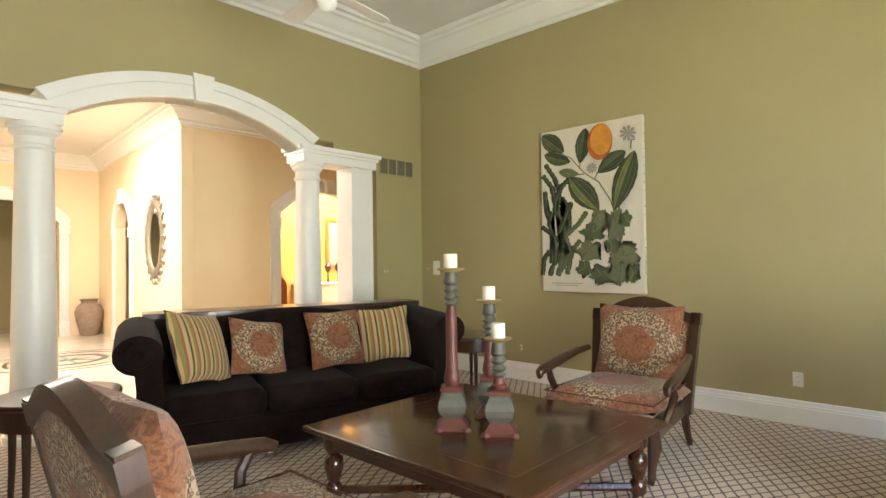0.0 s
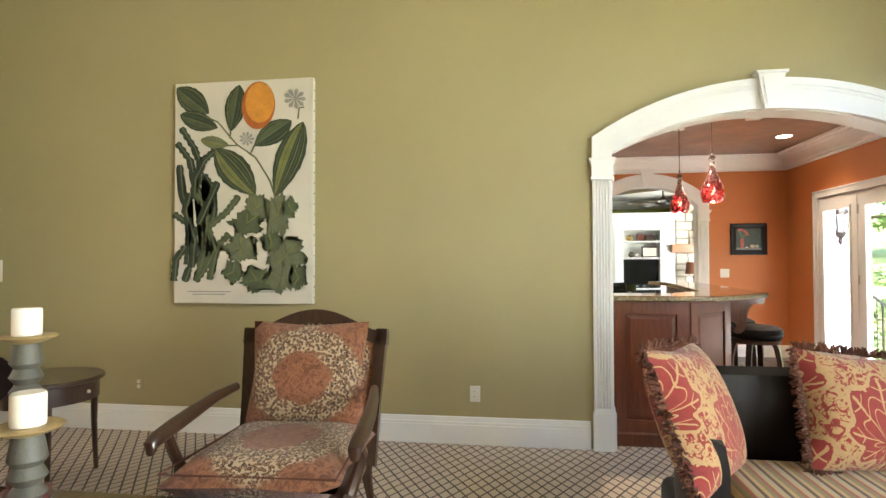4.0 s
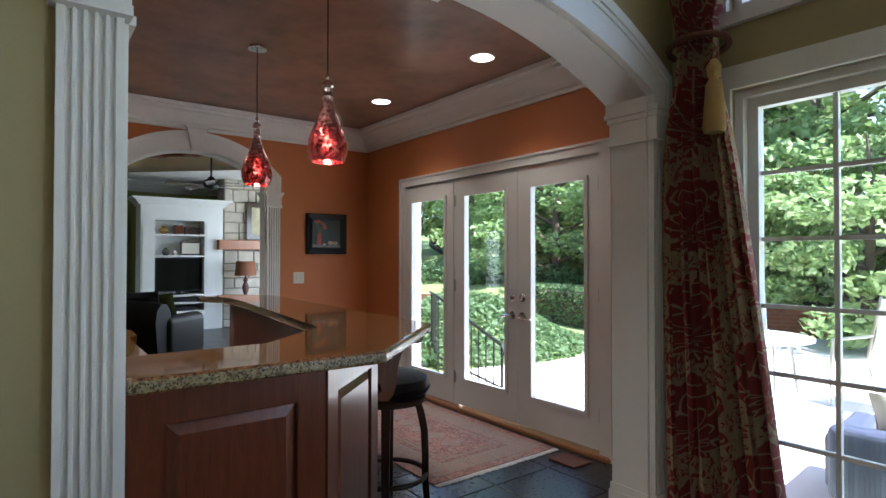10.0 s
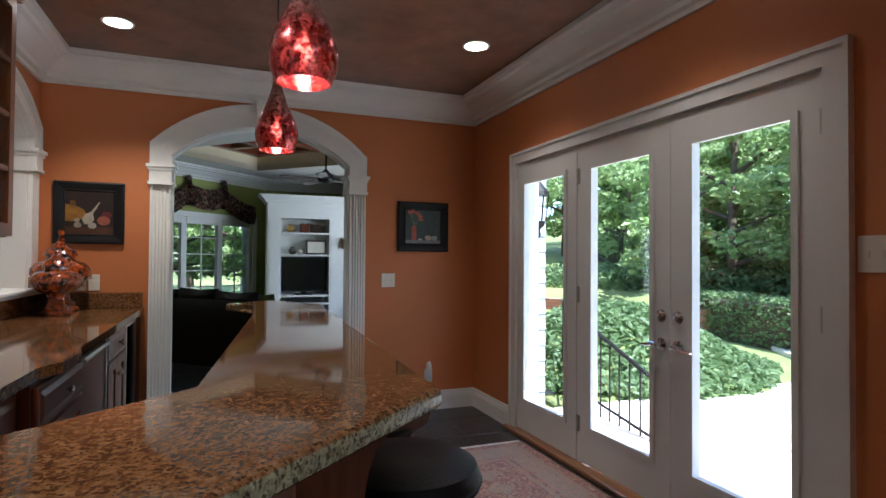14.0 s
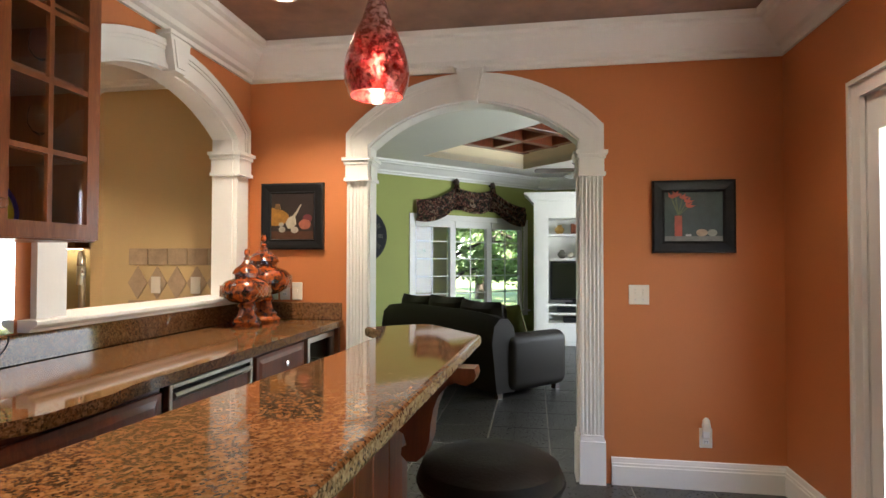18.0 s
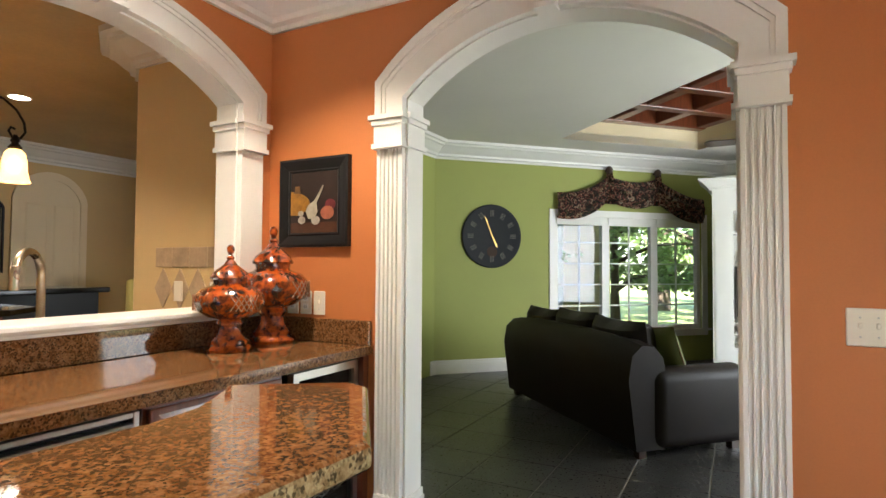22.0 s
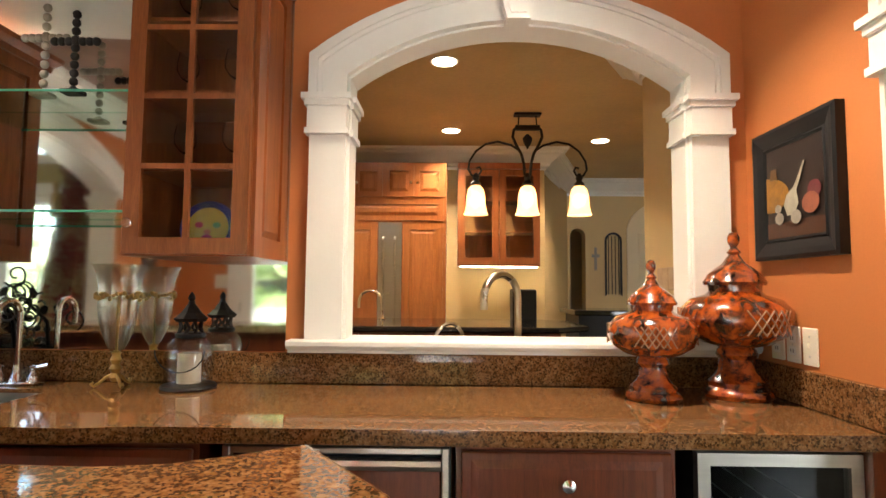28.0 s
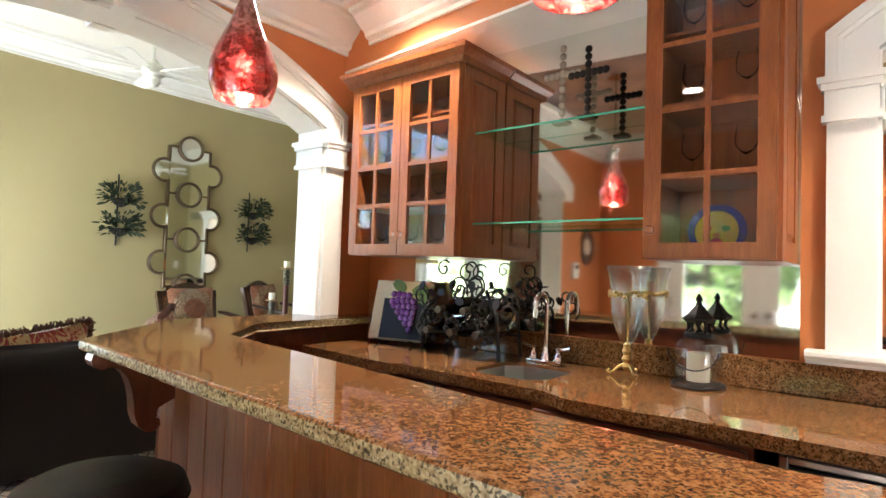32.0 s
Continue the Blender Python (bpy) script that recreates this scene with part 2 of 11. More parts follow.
def plain(name, col, rough=0.5, metal=0.0, var=0.12, scale=3.0, grain=60.0, depth=0.1, spec=0.5, coat=0.0, sheen=0.0, stretch=None):
    """A surface with a broad drift of tone, a fine grain and a little relief."""
    m, n, l, b = nodes_of(name)
    broad, fine = noise_of(n, l, scale, 3, stretch=stretch), noise_of(n, l, grain, 4, stretch=stretch)
    dark, light = tuple(c * (1 - var) for c in col), tuple(min(1, c * (1 + var)) for c in col)
    c1 = mix_col(n, l, ramp(n, l, broad, (0.3, 0.0), (0.7, 1.0)), dark, light)
    c2 = mix_col(n, l, ramp(n, l, fine, (0.35, 0.0), (0.65, 1.0)), tuple(c * (1 - var * 0.6) for c in col), tuple(min(1, c * (1 + var * 0.6)) for c in col))
    l.new(mix_col(n, l, 0.4, c1, c2), b.inputs["Base Color"])
    b.inputs["Metallic"].default_value = metal
    rr = n.new("ShaderNodeMapRange")
    rr.inputs["To Min"].default_value, rr.inputs["To Max"].default_value = max(0.02, rough - 0.06), min(1, rough + 0.06)
    l.new(broad, rr.inputs["Value"])
    l.new(rr.outputs["Result"], b.inputs["Roughness"])
    b.inputs["Specular IOR Level"].default_value, b.inputs["Coat Weight"].default_value, b.inputs["Sheen Weight"].default_value = spec, coat, sheen
    b.inputs["Coat Roughness"].default_value = 0.08
    if depth:
        bump(n, l, b, fine, depth, 0.004)
    return m


def wood(name, a, b_, rough=0.3, scale=1.0, along=(14, 14, 1.2), coat=0.5):
    m, n, l, b = nodes_of(name)
    t = noise_of(n, l, 3.0 * scale, 6, 0.6, stretch=along, distort=0.8)
    f = noise_of(n, l, 22 * scale, 5, 0.6, stretch=along)
    broad = noise_of(n, l, 1.2, 2)
    c = mix_col(n, l, ramp(n, l, t, (0.3, 0.0), (0.7, 1.0)), a, b_)
    c = mix_col(n, l, ramp(n, l, f, (0.45, 0.0), (0.75, 0.5)), c, tuple(x * 0.45 for x in a))
    c = mix_col(n, l, ramp(n, l, broad, (0.3, 0.0), (0.8, 0.35)), c, tuple(x * 0.7 for x in b_))
    l.new(c, b.inputs["Base Color"])
    b.inputs["Roughness"].default_value, b.inputs["Coat Weight"].default_value, b.inputs["Coat Roughness"].default_value = rough, coat, 0.12
    bump(n, l, b, f, 0.08, 0.003)
    return m


def granite(name, tones, rough=0.08):
    """Polished stone: drifting ground, blotches of dark mineral, small pale crystals."""
    m, n, l, b = nodes_of(name)
    tc = n.new("ShaderNodeTexCoord")
    ground = ramp(n, l, noise_of(n, l, 60, 5, 0.7), (0.36, tones[1]), (0.5, tones[2]), (0.66, tones[3]))
    cells = n.new("ShaderNodeTexVoronoi")
    cells.inputs["Scale"].default_value = 210
    l.new(tc.outputs["Object"], cells.inputs["Vector"])
    sep = n.new("ShaderNodeSeparateColor")
    l.new(cells.outputs["Color"], sep.inputs["Color"])
    c = mix_col(n, l, ramp(n, l, sep.outputs["Red"], (0.72, 0.0), (0.8, 0.55)), ground, tones[3])
    c = mix_col(n, l, ramp(n, l, sep.outputs["Green"], (0.76, 0.0), (0.82, 0.75)), c, tones[0])
    blot = noise_of(n, l, 85, 4, 0.62)
    c = mix_col(n, l, ramp(n, l, blot, (0.55, 0.0), (0.7, 0.85)), c, tones[0])
    l.new(c, b.inputs["Base Color"])
    b.inputs["Roughness"].default_value, b.inputs["Coat Weight"].default_value, b.inputs["Coat Roughness"].default_value = rough, 0.0, 0.02
    return m


def glass(name, tint=(1, 1, 1), rough=0.0, ior=1.45):
    m, n, l, b = nodes_of(name)
    b.inputs["Base Color"].default_value, b.inputs["Roughness"].default_value, b.inputs["IOR"].default_value = (*tint, 1), rough, ior
    b.inputs["Transmission Weight"].default_value = 1.0
    return m


def pane_glass(name, tint=(1, 1, 1), gloss=0.035):
    """Thin window glass: clear, with a weak mirror on it."""
    m, n, l, b = nodes_of(name)
    n.remove(b)
    out = n["Material Output"]
    tr, gl, mx = n.new("ShaderNodeBsdfTransparent"), n.new("ShaderNodeBsdfGlossy"), n.new("ShaderNodeMixShader")
    tr.inputs["Color"].default_value = (*tint, 1)
    gl.inputs["Roughness"].default_value = 0.01
    mx.inputs["Fac"].default_value = gloss
    l.new(tr.outputs["BSDF"], mx.inputs[1])
    l.new(gl.outputs["BSDF"], mx.inputs[2])
    l.new(mx.outputs["Shader"], out.inputs["Surface"])
    return m


def glow(name, col, strength):
    m, n, l, b = nodes_of(name)
    b.inputs["Base Color"].default_value = (*col, 1)
    b.inputs["Emission Color"].default_value, b.inputs["Emission Strength"].default_value = (*col, 1), strength
    return m


def carpet_mat(name):
    """Cream carpet woven with a dark brown diamond lattice and small knots."""
    m, n, l, b = nodes_of(name)
    tc = n.new("ShaderNodeTexCoord")
    sp = n.new("ShaderNodeSeparateXYZ")
    l.new(tc.outputs["Object"], sp.inputs["Vector"])

    def math_(op, a, c=None):
        x = n.new("ShaderNodeMath")
        x.operation = op
        for s, v in zip(x.inputs, (a, c)):
            if v is None:
                continue
            if isinstance(v, (int, float)):
                s.default_value = v
            else:
                l.new(v, s)
        return x.outputs[0]
    wob = math_("MULTIPLY", math_("SUBTRACT", noise_of(n, l, 60, 3), 0.5), 0.02)
    u = math_("ADD", math_("DIVIDE", sp.outputs["X"], 0.125), math_("DIVIDE", sp.outputs["Y"], 0.078))
    v = math_("SUBTRACT", math_("DIVIDE", sp.outputs["X"], 0.125), math_("DIVIDE", sp.outputs["Y"], 0.078))
    a = math_("ABSOLUTE", math_("SUBTRACT", math_("FRACT", math_("ADD", u, wob)), 0.5))
    c = math_("ABSOLUTE", math_("SUBTRACT", math_("FRACT", math_("ADD", v, wob)), 0.5))
    line = math_("MINIMUM", a, c)
    knot = math_("ADD", a, c)
    dark = math_("MAXIMUM", math_("LESS_THAN", line, 0.085), math_("LESS_THAN", knot, 0.2))
    fib = noise_of(n, l, 420, 3)
    base = mix_col(n, l, fib, (0.42, 0.32, 0.22), (0.62, 0.5, 0.38))
    ink = mix_col(n, l, fib, (0.035, 0.018, 0.012), (0.085, 0.045, 0.03))
    l.new(mix_col(n, l, dark, base, ink), b.inputs["Base Color"])
    b.inputs["Roughness"].default_value, b.inputs["Sheen Weight"].default_value = 0.95, 0.2
    bump(n, l, b, fib, 0.5, 0.004)
    return m


M_KHAKI = plain("khaki_paint", (0.36, 0.305, 0.15), 0.75, var=0.05, scale=0.8, grain=140, depth=0.06)
M_ORANGE = plain("orange_paint", (0.52, 0.175, 0.05), 0.6, var=0.07, scale=1.2, grain=120, depth=0.06)
M_GREEN = plain("green_paint", (0.33, 0.36, 0.1), 0.7, var=0.05, scale=1.0, grain=120, depth=0.06)
M_TAN = plain("tan_paint", (0.6, 0.43, 0.2), 0.6, var=0.06, scale=0.9, grain=120, depth=0.06)
M_CREAM = plain("cream_paint", (0.78, 0.65, 0.43), 0.6, var=0.05, scale=1, grain=120, depth=0.05)
M_TRIM = plain("white_trim_paint", (0.78, 0.77, 0.73), 0.35, var=0.03, scale=5, grain=90, depth=0.03)
M_DOOR = plain("door_paint", (0.74, 0.72, 0.68), 0.4, var=0.03, scale=5, grain=90, depth=0.03)
M_CEIL = plain("ceiling_paint", (0.72, 0.69, 0.64), 0.85, var=0.03, scale=2, grain=150, depth=0.08)
M_COPPER = plain("brown_faux_ceiling", (0.24, 0.125, 0.078), 0.32, var=0.55, scale=2.6, grain=7, depth=0.03)
M_KCEIL = plain("kitchen_ceiling", (0.55, 0.4, 0.2), 0.6, var=0.15, scale=1.8, grain=30, depth=0.03)
M_CARPET = carpet_mat("lattice_carpet")
M_GROUT = plain("grout", (0.3, 0.28, 0.25), 0.9, grain=200, depth=0.3)
M_CHERRY = wood("cherry_wood", (0.1, 0.023, 0.01), (0.2, 0.052, 0.019))
M_HONEY = wood("honey_cherry", (0.26, 0.08, 0.018), (0.4, 0.14, 0.035), 0.34, coat=0.15)
M_CAB = wood("cabinet_cherry", (0.2, 0.052, 0.013), (0.36, 0.115, 0.031), 0.36, coat=0.08)
M_DARKW = wood("dark_wood", (0.025, 0.011, 0.006), (0.06, 0.026, 0.013), 0.28)
M_TABLE = wood("table_wood", (0.028, 0.009, 0.004), (0.065, 0.022, 0.009), 0.2, along=(3, 14, 3), coat=0.5)
M_FLOORW = wood("oak_strip", (0.3, 0.12, 0.04), (0.45, 0.2, 0.07), 0.35, along=(1.2, 14, 14))
M_GRANITE = granite("brown_granite", ((0.02, 0.01, 0.005), (0.115, 0.046, 0.015), (0.2, 0.087, 0.03), (0.32, 0.175, 0.075)), 0.05)
M_GRANITE_EDGE = granite("granite_edge", ((0.02, 0.018, 0.01), (0.17, 0.12, 0.06), (0.28, 0.21, 0.11), (0.4, 0.34, 0.2)), 0.25)
M_BLACKST = plain("black_stone", (0.012, 0.011, 0.012), 0.08, var=0.5, scale=40, grain=200, depth=0.0, coat=0.3)
M_GLASS = pane_glass("window_glass")
M_MIRROR = plain("mirror_silver", (0.86, 0.88, 0.86), 0.02, 1.0, var=0.01, depth=0.0)
M_STEEL = plain("brushed_steel", (0.55, 0.54, 0.5), 0.3, 1.0, var=0.06, grain=200, depth=0.05, stretch=(1, 1, 30))
M_CHROME = plain("chrome", (0.8, 0.8, 0.8), 0.1, 1.0, var=0.03, depth=0.0)
M_NICKEL = plain("brushed_nickel", (0.6, 0.53, 0.42), 0.28, 1.0, var=0.05, depth=0.02)
M_IRON = plain("black_iron", (0.014, 0.012, 0.011), 0.5, 0.4, var=0.3, depth=0.2)
M_BLACK = plain("black_lacquer", (0.008, 0.008, 0.009), 0.4, var=0.3, depth=0.05, spec=0.3)
M_SCREEN = plain("dark_screen", (0.006, 0.006, 0.007), 0.12, var=0.2, depth=0.0)
M_LEATHER = plain("black_leather", (0.008, 0.005, 0.0038), 0.48, var=0.5, scale=5, grain=110, depth=0.35, spec=0.22)
M_VELVET = plain("brown_velvet", (0.009, 0.0045, 0.003), 0.95, var=0.8, scale=9, grain=60, depth=0.3, spec=0.12, sheen=0.02)
M_PATIO = plain("pale_patio", (0.68, 0.64, 0.57), 0.9, var=0.12, scale=1.5, grain=40, depth=0.3)
M_LAMPON = glow("lamp_disc", (1.0, 0.86, 0.66), 5.0)


def fabric(name, kind):
    """Upholstery: 'leopard' (rust with a spotted ring), 'paisley', 'damask' (red flowers on gold), 'stripe', 'floral' (dark ground)."""
    m, n, l, b = nodes_of(name)
    tc = n.new("ShaderNodeTexCoord")
    weave = noise_of(n, l, 500, 2)

    def math_(op, a, c=0.0):
        x = n.new("ShaderNodeMath")
        x.operation = op
        for s, v in zip(x.inputs, (a, c)):
            if isinstance(v, (int, float)):
                s.default_value = v
            else:
                l.new(v, s)
        return x.outputs[0]
    if kind in ("leopard", "paisley"):
        v = n.new("ShaderNodeTexVoronoi")
        v.inputs["Scale"].default_value = 74
        l.new(tc.outputs["Object"], v.inputs["Vector"])
        wob = noise_of(n, l, 60, 3)
        d = math_("ADD", v.outputs["Distance"], math_("MULTIPLY", math_("SUBTRACT", wob, 0.5), 0.5))
        spots = ramp(n, l, d, (0.0, (0.32, 0.16, 0.06)), (0.3, (0.28, 0.13, 0.05)), (0.36, (0.035, 0.018, 0.01)), (0.52, (0.03, 0.016, 0.01)), (0.58, (0.44, 0.31, 0.18)))
        swirl = noise_of(n, l, 16, 6, 0.65, distort=1.6)
        rust = ramp(n, l, swirl, (0.32, (0.08, 0.024, 0.01)), (0.45, (0.19, 0.062, 0.022)), (0.52, (0.29, 0.12, 0.05)), (0.6, (0.15, 0.045, 0.016)), (0.7, (0.21, 0.08, 0.03)))
        sep = n.new("ShaderNodeSeparateXYZ")
        l.new(tc.outputs["Generated"], sep.inputs["Vector"])
        dx, dz = math_("SUBTRACT", sep.outputs["X"], 0.5), math_("SUBTRACT", sep.outputs["Z"] if kind == "leopard" else sep.outputs["Y"], 0.5)
        rad = math_("SQRT", math_("ADD", math_("MULTIPLY", dx, dx), math_("MULTIPLY", dz, dz)))
        rad = math_("ADD", rad, math_("MULTIPLY", math_("SUBTRACT", noise_of(n, l, 12, 2), 0.5), 0.14))
        ring = ramp(n, l, rad, (0.22, 0.0), (0.25, 1.0), (0.43, 1.0), (0.47, 0.0))
        col = mix_col(n, l, ring, rust, spots)
    elif kind in ("damask", "curtain"):
        sep = n.new("ShaderNodeSeparateXYZ")
        l.new(tc.outputs["Object"], sep.inputs["Vector"])
        w, h = (0.34, 0.4) if kind == "damask" else (0.3, 0.44)
        jig = math_("MULTIPLY", math_("SUBTRACT", noise_of(n, l, 16, 4, 0.6), 0.5), 0.16)
        u = math_("ADD", math_("DIVIDE", sep.outputs["X"], w), 0.5)
        v = math_("ADD", math_("DIVIDE", sep.outputs["Z"], h), math_("MULTIPLY", math_("FRACT", math_("MULTIPLY", math_("FLOOR", u), 0.5)), 1.0))
        fu, fv = math_("SUBTRACT", math_("FRACT", u), 0.5), math_("SUBTRACT", math_("FRACT", v), 0.5)
        low = math_("ADD", fv, 0.2)
        rad = math_("SQRT", math_("ADD", math_("MULTIPLY", fu, fu), math_("MULTIPLY", fv, fv)))
        ang = math_("ARCTAN2", fu, low)
        lobes = math_("MULTIPLY", math_("COSINE", math_("MULTIPLY", ang, 9.0)), 0.055)
        edge = math_("SUBTRACT", rad, math_("ADD", math_("ADD", lobes, 0.41), jig))
        flower = math_("LESS_THAN", edge, 0.0)
        spray = noise_of(n, l, 26, 4, 0.6, distort=2.0)
        leafy = math_("MULTIPLY", math_("GREATER_THAN", edge, 0.05), math_("GREATER_THAN", spray, 0.53))
        rib = math_("LESS_THAN", math_("ABSOLUTE", math_("SINE", math_("ADD", math_("MULTIPLY", ang, 4.5), math_("MULTIPLY", jig, 4.0)))), 0.13)
        arcs = math_("LESS_THAN", math_("FRACT", math_("ADD", math_("MULTIPLY", rad, 8.5), math_("MULTIPLY", lobes, 6.0))), 0.12)
        inner = math_("MULTIPLY", math_("MAXIMUM", math_("MULTIPLY", rib, math_("GREATER_THAN", rad, 0.07)), arcs), math_("LESS_THAN", edge, -0.03))
        gold = (0.42, 0.26, 0.11) if kind == "damask" else (0.42, 0.31, 0.17)
        tone = noise_of(n, l, 40, 3)
        red = mix_col(n, l, tone, (0.15, 0.008, 0.006), (0.27, 0.022, 0.013))
        pale = mix_col(n, l, tone, tuple(c * 0.7 for c in gold), gold)
        col = mix_col(n, l, math_("MAXIMUM", flower, leafy), pale, red)
        col = mix_col(n, l, math_("MULTIPLY", inner, flower), col, tuple(c * 0.9 for c in gold))
    elif kind == "stripe":
        sep = n.new("ShaderNodeSeparateXYZ")
        l.new(tc.outputs["Object"], sep.inputs["Vector"])
        f = math_("FRACT", math_("MULTIPLY", sep.outputs["X"], 11.0))
        col = ramp(n, l, f, (0.0, (0.1, 0.05, 0.02)), (0.16, (0.1, 0.05, 0.02)), (0.18, (0.5, 0.33, 0.12)), (0.34, (0.5, 0.33, 0.12)), (0.36, (0.24, 0.2, 0.07)), (0.55, (0.24, 0.2, 0.07)), (0.57, (0.33, 0.1, 0.03)), (0.72, (0.33, 0.1, 0.03)), (0.74, (0.46, 0.35, 0.18)), (0.9, (0.46, 0.35, 0.18)))
    else:
        tex = noise_of(n, l, 14, 4, 0.6, distort=1.5)
        t2 = noise_of(n, l, 24, 3, 0.6, distort=1.0)
        col = ramp(n, l, tex, (0.42, (0.02, 0.014, 0.01)), (0.5, (0.03, 0.02, 0.014)), (0.53, (0.25, 0.045, 0.035)), (0.58, (0.4, 0.22, 0.14)), (0.64, (0.5, 0.42, 0.3)))
        col = mix_col(n, l, ramp(n, l, t2, (0.58, 0.0), (0.62, 1.0)), col, (0.12, 0.11, 0.05))
    shade = mix_col(n, l, ramp(n, l, weave, (0.3, 0.25), (0.7, 0.0)), col, (0.02, 0.01, 0.006))
    l.new(shade, b.inputs["Base Color"])
    b.inputs["Roughness"].default_value, b.inputs["Sheen Weight"].default_value = 0.85, 0.15
    bump(n, l, b, weave, 0.3, 0.003)
    return m


M_LEOPARD = fabric("medallion_fabric", "leopard")
M_PAISLEY = fabric("paisley_seat_fabric", "paisley")
M_DAMASK = fabric("red_damask", "damask")
M_STRIPE = fabric("striped_silk", "stripe")
M_FLORAL = fabric("dark_floral_fabric", "floral")
M_FRINGE = plain("brown_fringe", (0.1, 0.036, 0.018), 0.95, var=0.5, grain=300, depth=0.5)
M_WAX = plain("ivory_wax", (0.78, 0.72, 0.6), 0.5, var=0.04, depth=0.02)
M_STONEGREY = plain("grey_green_crackle", (0.085, 0.08, 0.06), 0.55, var=0.3, scale=12, grain=90, depth=0.3)
M_REDWOOD = plain("worn_red_paint", (0.1, 0.028, 0.018), 0.5, var=0.35, scale=14, grain=90, depth=0.25)
M_CANVAS = plain("painted_canvas", (0.62, 0.57, 0.47), 0.8, var=0.07, scale=5, grain=250, depth=0.15)

# ---- the plan ----
LX, BX, FX = 7.39, 7.58, 11.475      # living room's east face, bar's west face, bar's east face
SY, NY, LN = -0.96, 2.365, 7.164     # bar's south and north faces, living room's north face
LS, LW = -0.30, 1.4                  # living room's south and west faces
CZ, LZ, HZ = 2.735, 4.17, 3.45       # ceilings: bar, living room, hall
A2 = (0.945, 1.04, 2.09, 0.255)      # arch to the living room: middle, half width, springing, rise
A3 = (0.865, 0.67, 2.083, 0.265)     # arch to the family room
PT = (10.611, 0.65, 2.115, 0.215)     # arch of the pass-through
GX = 16.9                            # family room's east face


def opening(a, z0=0):
    return (a[0] - a[1], a[0] + a[1], z0, a[2], a[3])


TH = (BX - LX) / 2
wall("wall_living_east", "x", LX, LX + TH, LS - 0.2, LN + 0.22, 0, LZ + 0.1, [opening(A2)], M_KHAKI, "khaki painted plaster wall with a wide arched opening")
wall("wall_bar_west", "x", LX + TH, BX, SY - 0.2, NY + 0.16, 0, 3.1, [opening(A2)], M_ORANGE, "orange painted wall round the arch, bar side")
wall("wall_bar_east", "x", FX, FX + 0.07, SY - 0.2, NY + 0.08, 0, 3.1, [opening(A3)], M_ORANGE, "orange painted wall with an arched opening")
wall("wall_family_west", "x", FX + 0.07, FX + 0.14, -1.72, 3.5, 0, 3.5, [opening(A3)], M_GREEN, "green painted wall on the family room side")
wall("wall_bar_north", "y", NY, NY + 0.07, BX, FX, 0, 3.1, [opening(PT, 1.075)], M_ORANGE, "orange painted wall with an arched pass-through")
wall("wall_kitchen_south", "y", NY + 0.07, NY + 0.14, BX, FX + 0.125, 0, 3.1, [opening(PT, 1.075)], M_TAN, "tan wall on the kitchen side of the pass-through")
wall("wall_bar_south", "y", SY - 0.18, SY, BX, FX + 0.14, 0, 3.1, [(8.27, 10.70, 0, 2.075, 0)], M_ORANGE, "orange painted wall holding the glazed doors")
wall("wall_living_south", "y", LS - 0.18, LS, LW - 0.2, LX, 0, 2.36, [(4.75, 7.11, 0.21, 2.08, 0), (1.75, 4.2, 0.16, 2.12, 0)], M_KHAKI, "khaki wall with tall windows")
wall("wall_living_west", "x", LW - 0.2, LW, LS - 0.2, LN + 0.22, 0, LZ + 0.1, [], M_KHAKI, "khaki painted wall")
# the south wall's upper part carries the arched transom lights
wall("wall_living_south_top", "y", LS - 0.18, LS, LW - 0.2, LX, 2.36, LZ + 0.1, [(4.5, 7.12, 2.42, 2.85, 0.75), (1.75, 4.2, 2.42, 2.85, 0.75)], M_KHAKI, "khaki wall with arched transom lights")
NM = 4.47                            # middle of the columned arch
bm = bm_new()
AN = arc_pts(NM, 1.12, 2.52, 0.34, 28)
for pts in ([(LW, 0), (2.32, 0), (2.32, LZ + 0.1), (LW, LZ + 0.1)], [(6.62, 0), (LX, 0), (LX, LZ + 0.1), (6.62, LZ + 0.1)],
            [(2.32, 2.46), (2.95, 2.46), (2.95, 2.7), (NM - 1.12, 2.7)] + AN + [(NM + 1.12, 2.7), (5.99, 2.7), (5.99, 2.46), (6.62, 2.46), (6.62, LZ + 0.1), (2.32, LZ + 0.1)]):
    prism(bm, pts, lambda u, z: (u, LN, z), lambda u, z: (u, LN + 0.22, z))
structure("wall_living_north", bm, M_KHAKI, "green khaki wall above a columned opening", "wall")

# floors
bm = bm_new()
box(bm, LW - 0.2, LS - 0.2, -0.1, LX + 0.09, LN + 0.1, 0)
structure("floor_living", bm, M_CARPET, "cream carpet with a brown diamond lattice", "floor")
bm = bm_new()
box(bm, LX + 0.09, SY - 0.15, -0.12, 18.0, 12.0, -0.006)
slab(bm, [(FX + 0.07, SY - 0.15), (FX + 0.07, -1.72), (18.7, -3.8), (18.7, SY - 0.15)], -0.12, -0.006)
box(bm, 18.0, SY - 0.15, -0.12, 20.5, 6.2, -0.006)
FLOOR_BED = structure("floor_slate", bm, M_GROUT, "dark slate tile floor with pale grout", "floor")
# ceilings
bm = bm_new()
box(bm, BX - 0.09, SY - 0.1, CZ, FX + 0.1, NY + 0.1, CZ + 0.12)
structure("ceiling_bar", bm, M_COPPER, "brown copper faux-finished ceiling", "ceiling")
bm = bm_new()
box(bm, LW - 0.2, LS - 0.2, LZ, LX + 0.1, LN + 0.22, LZ + 0.12)
structure("ceiling_living", bm, M_CEIL, "off-white painted ceiling", "ceiling")
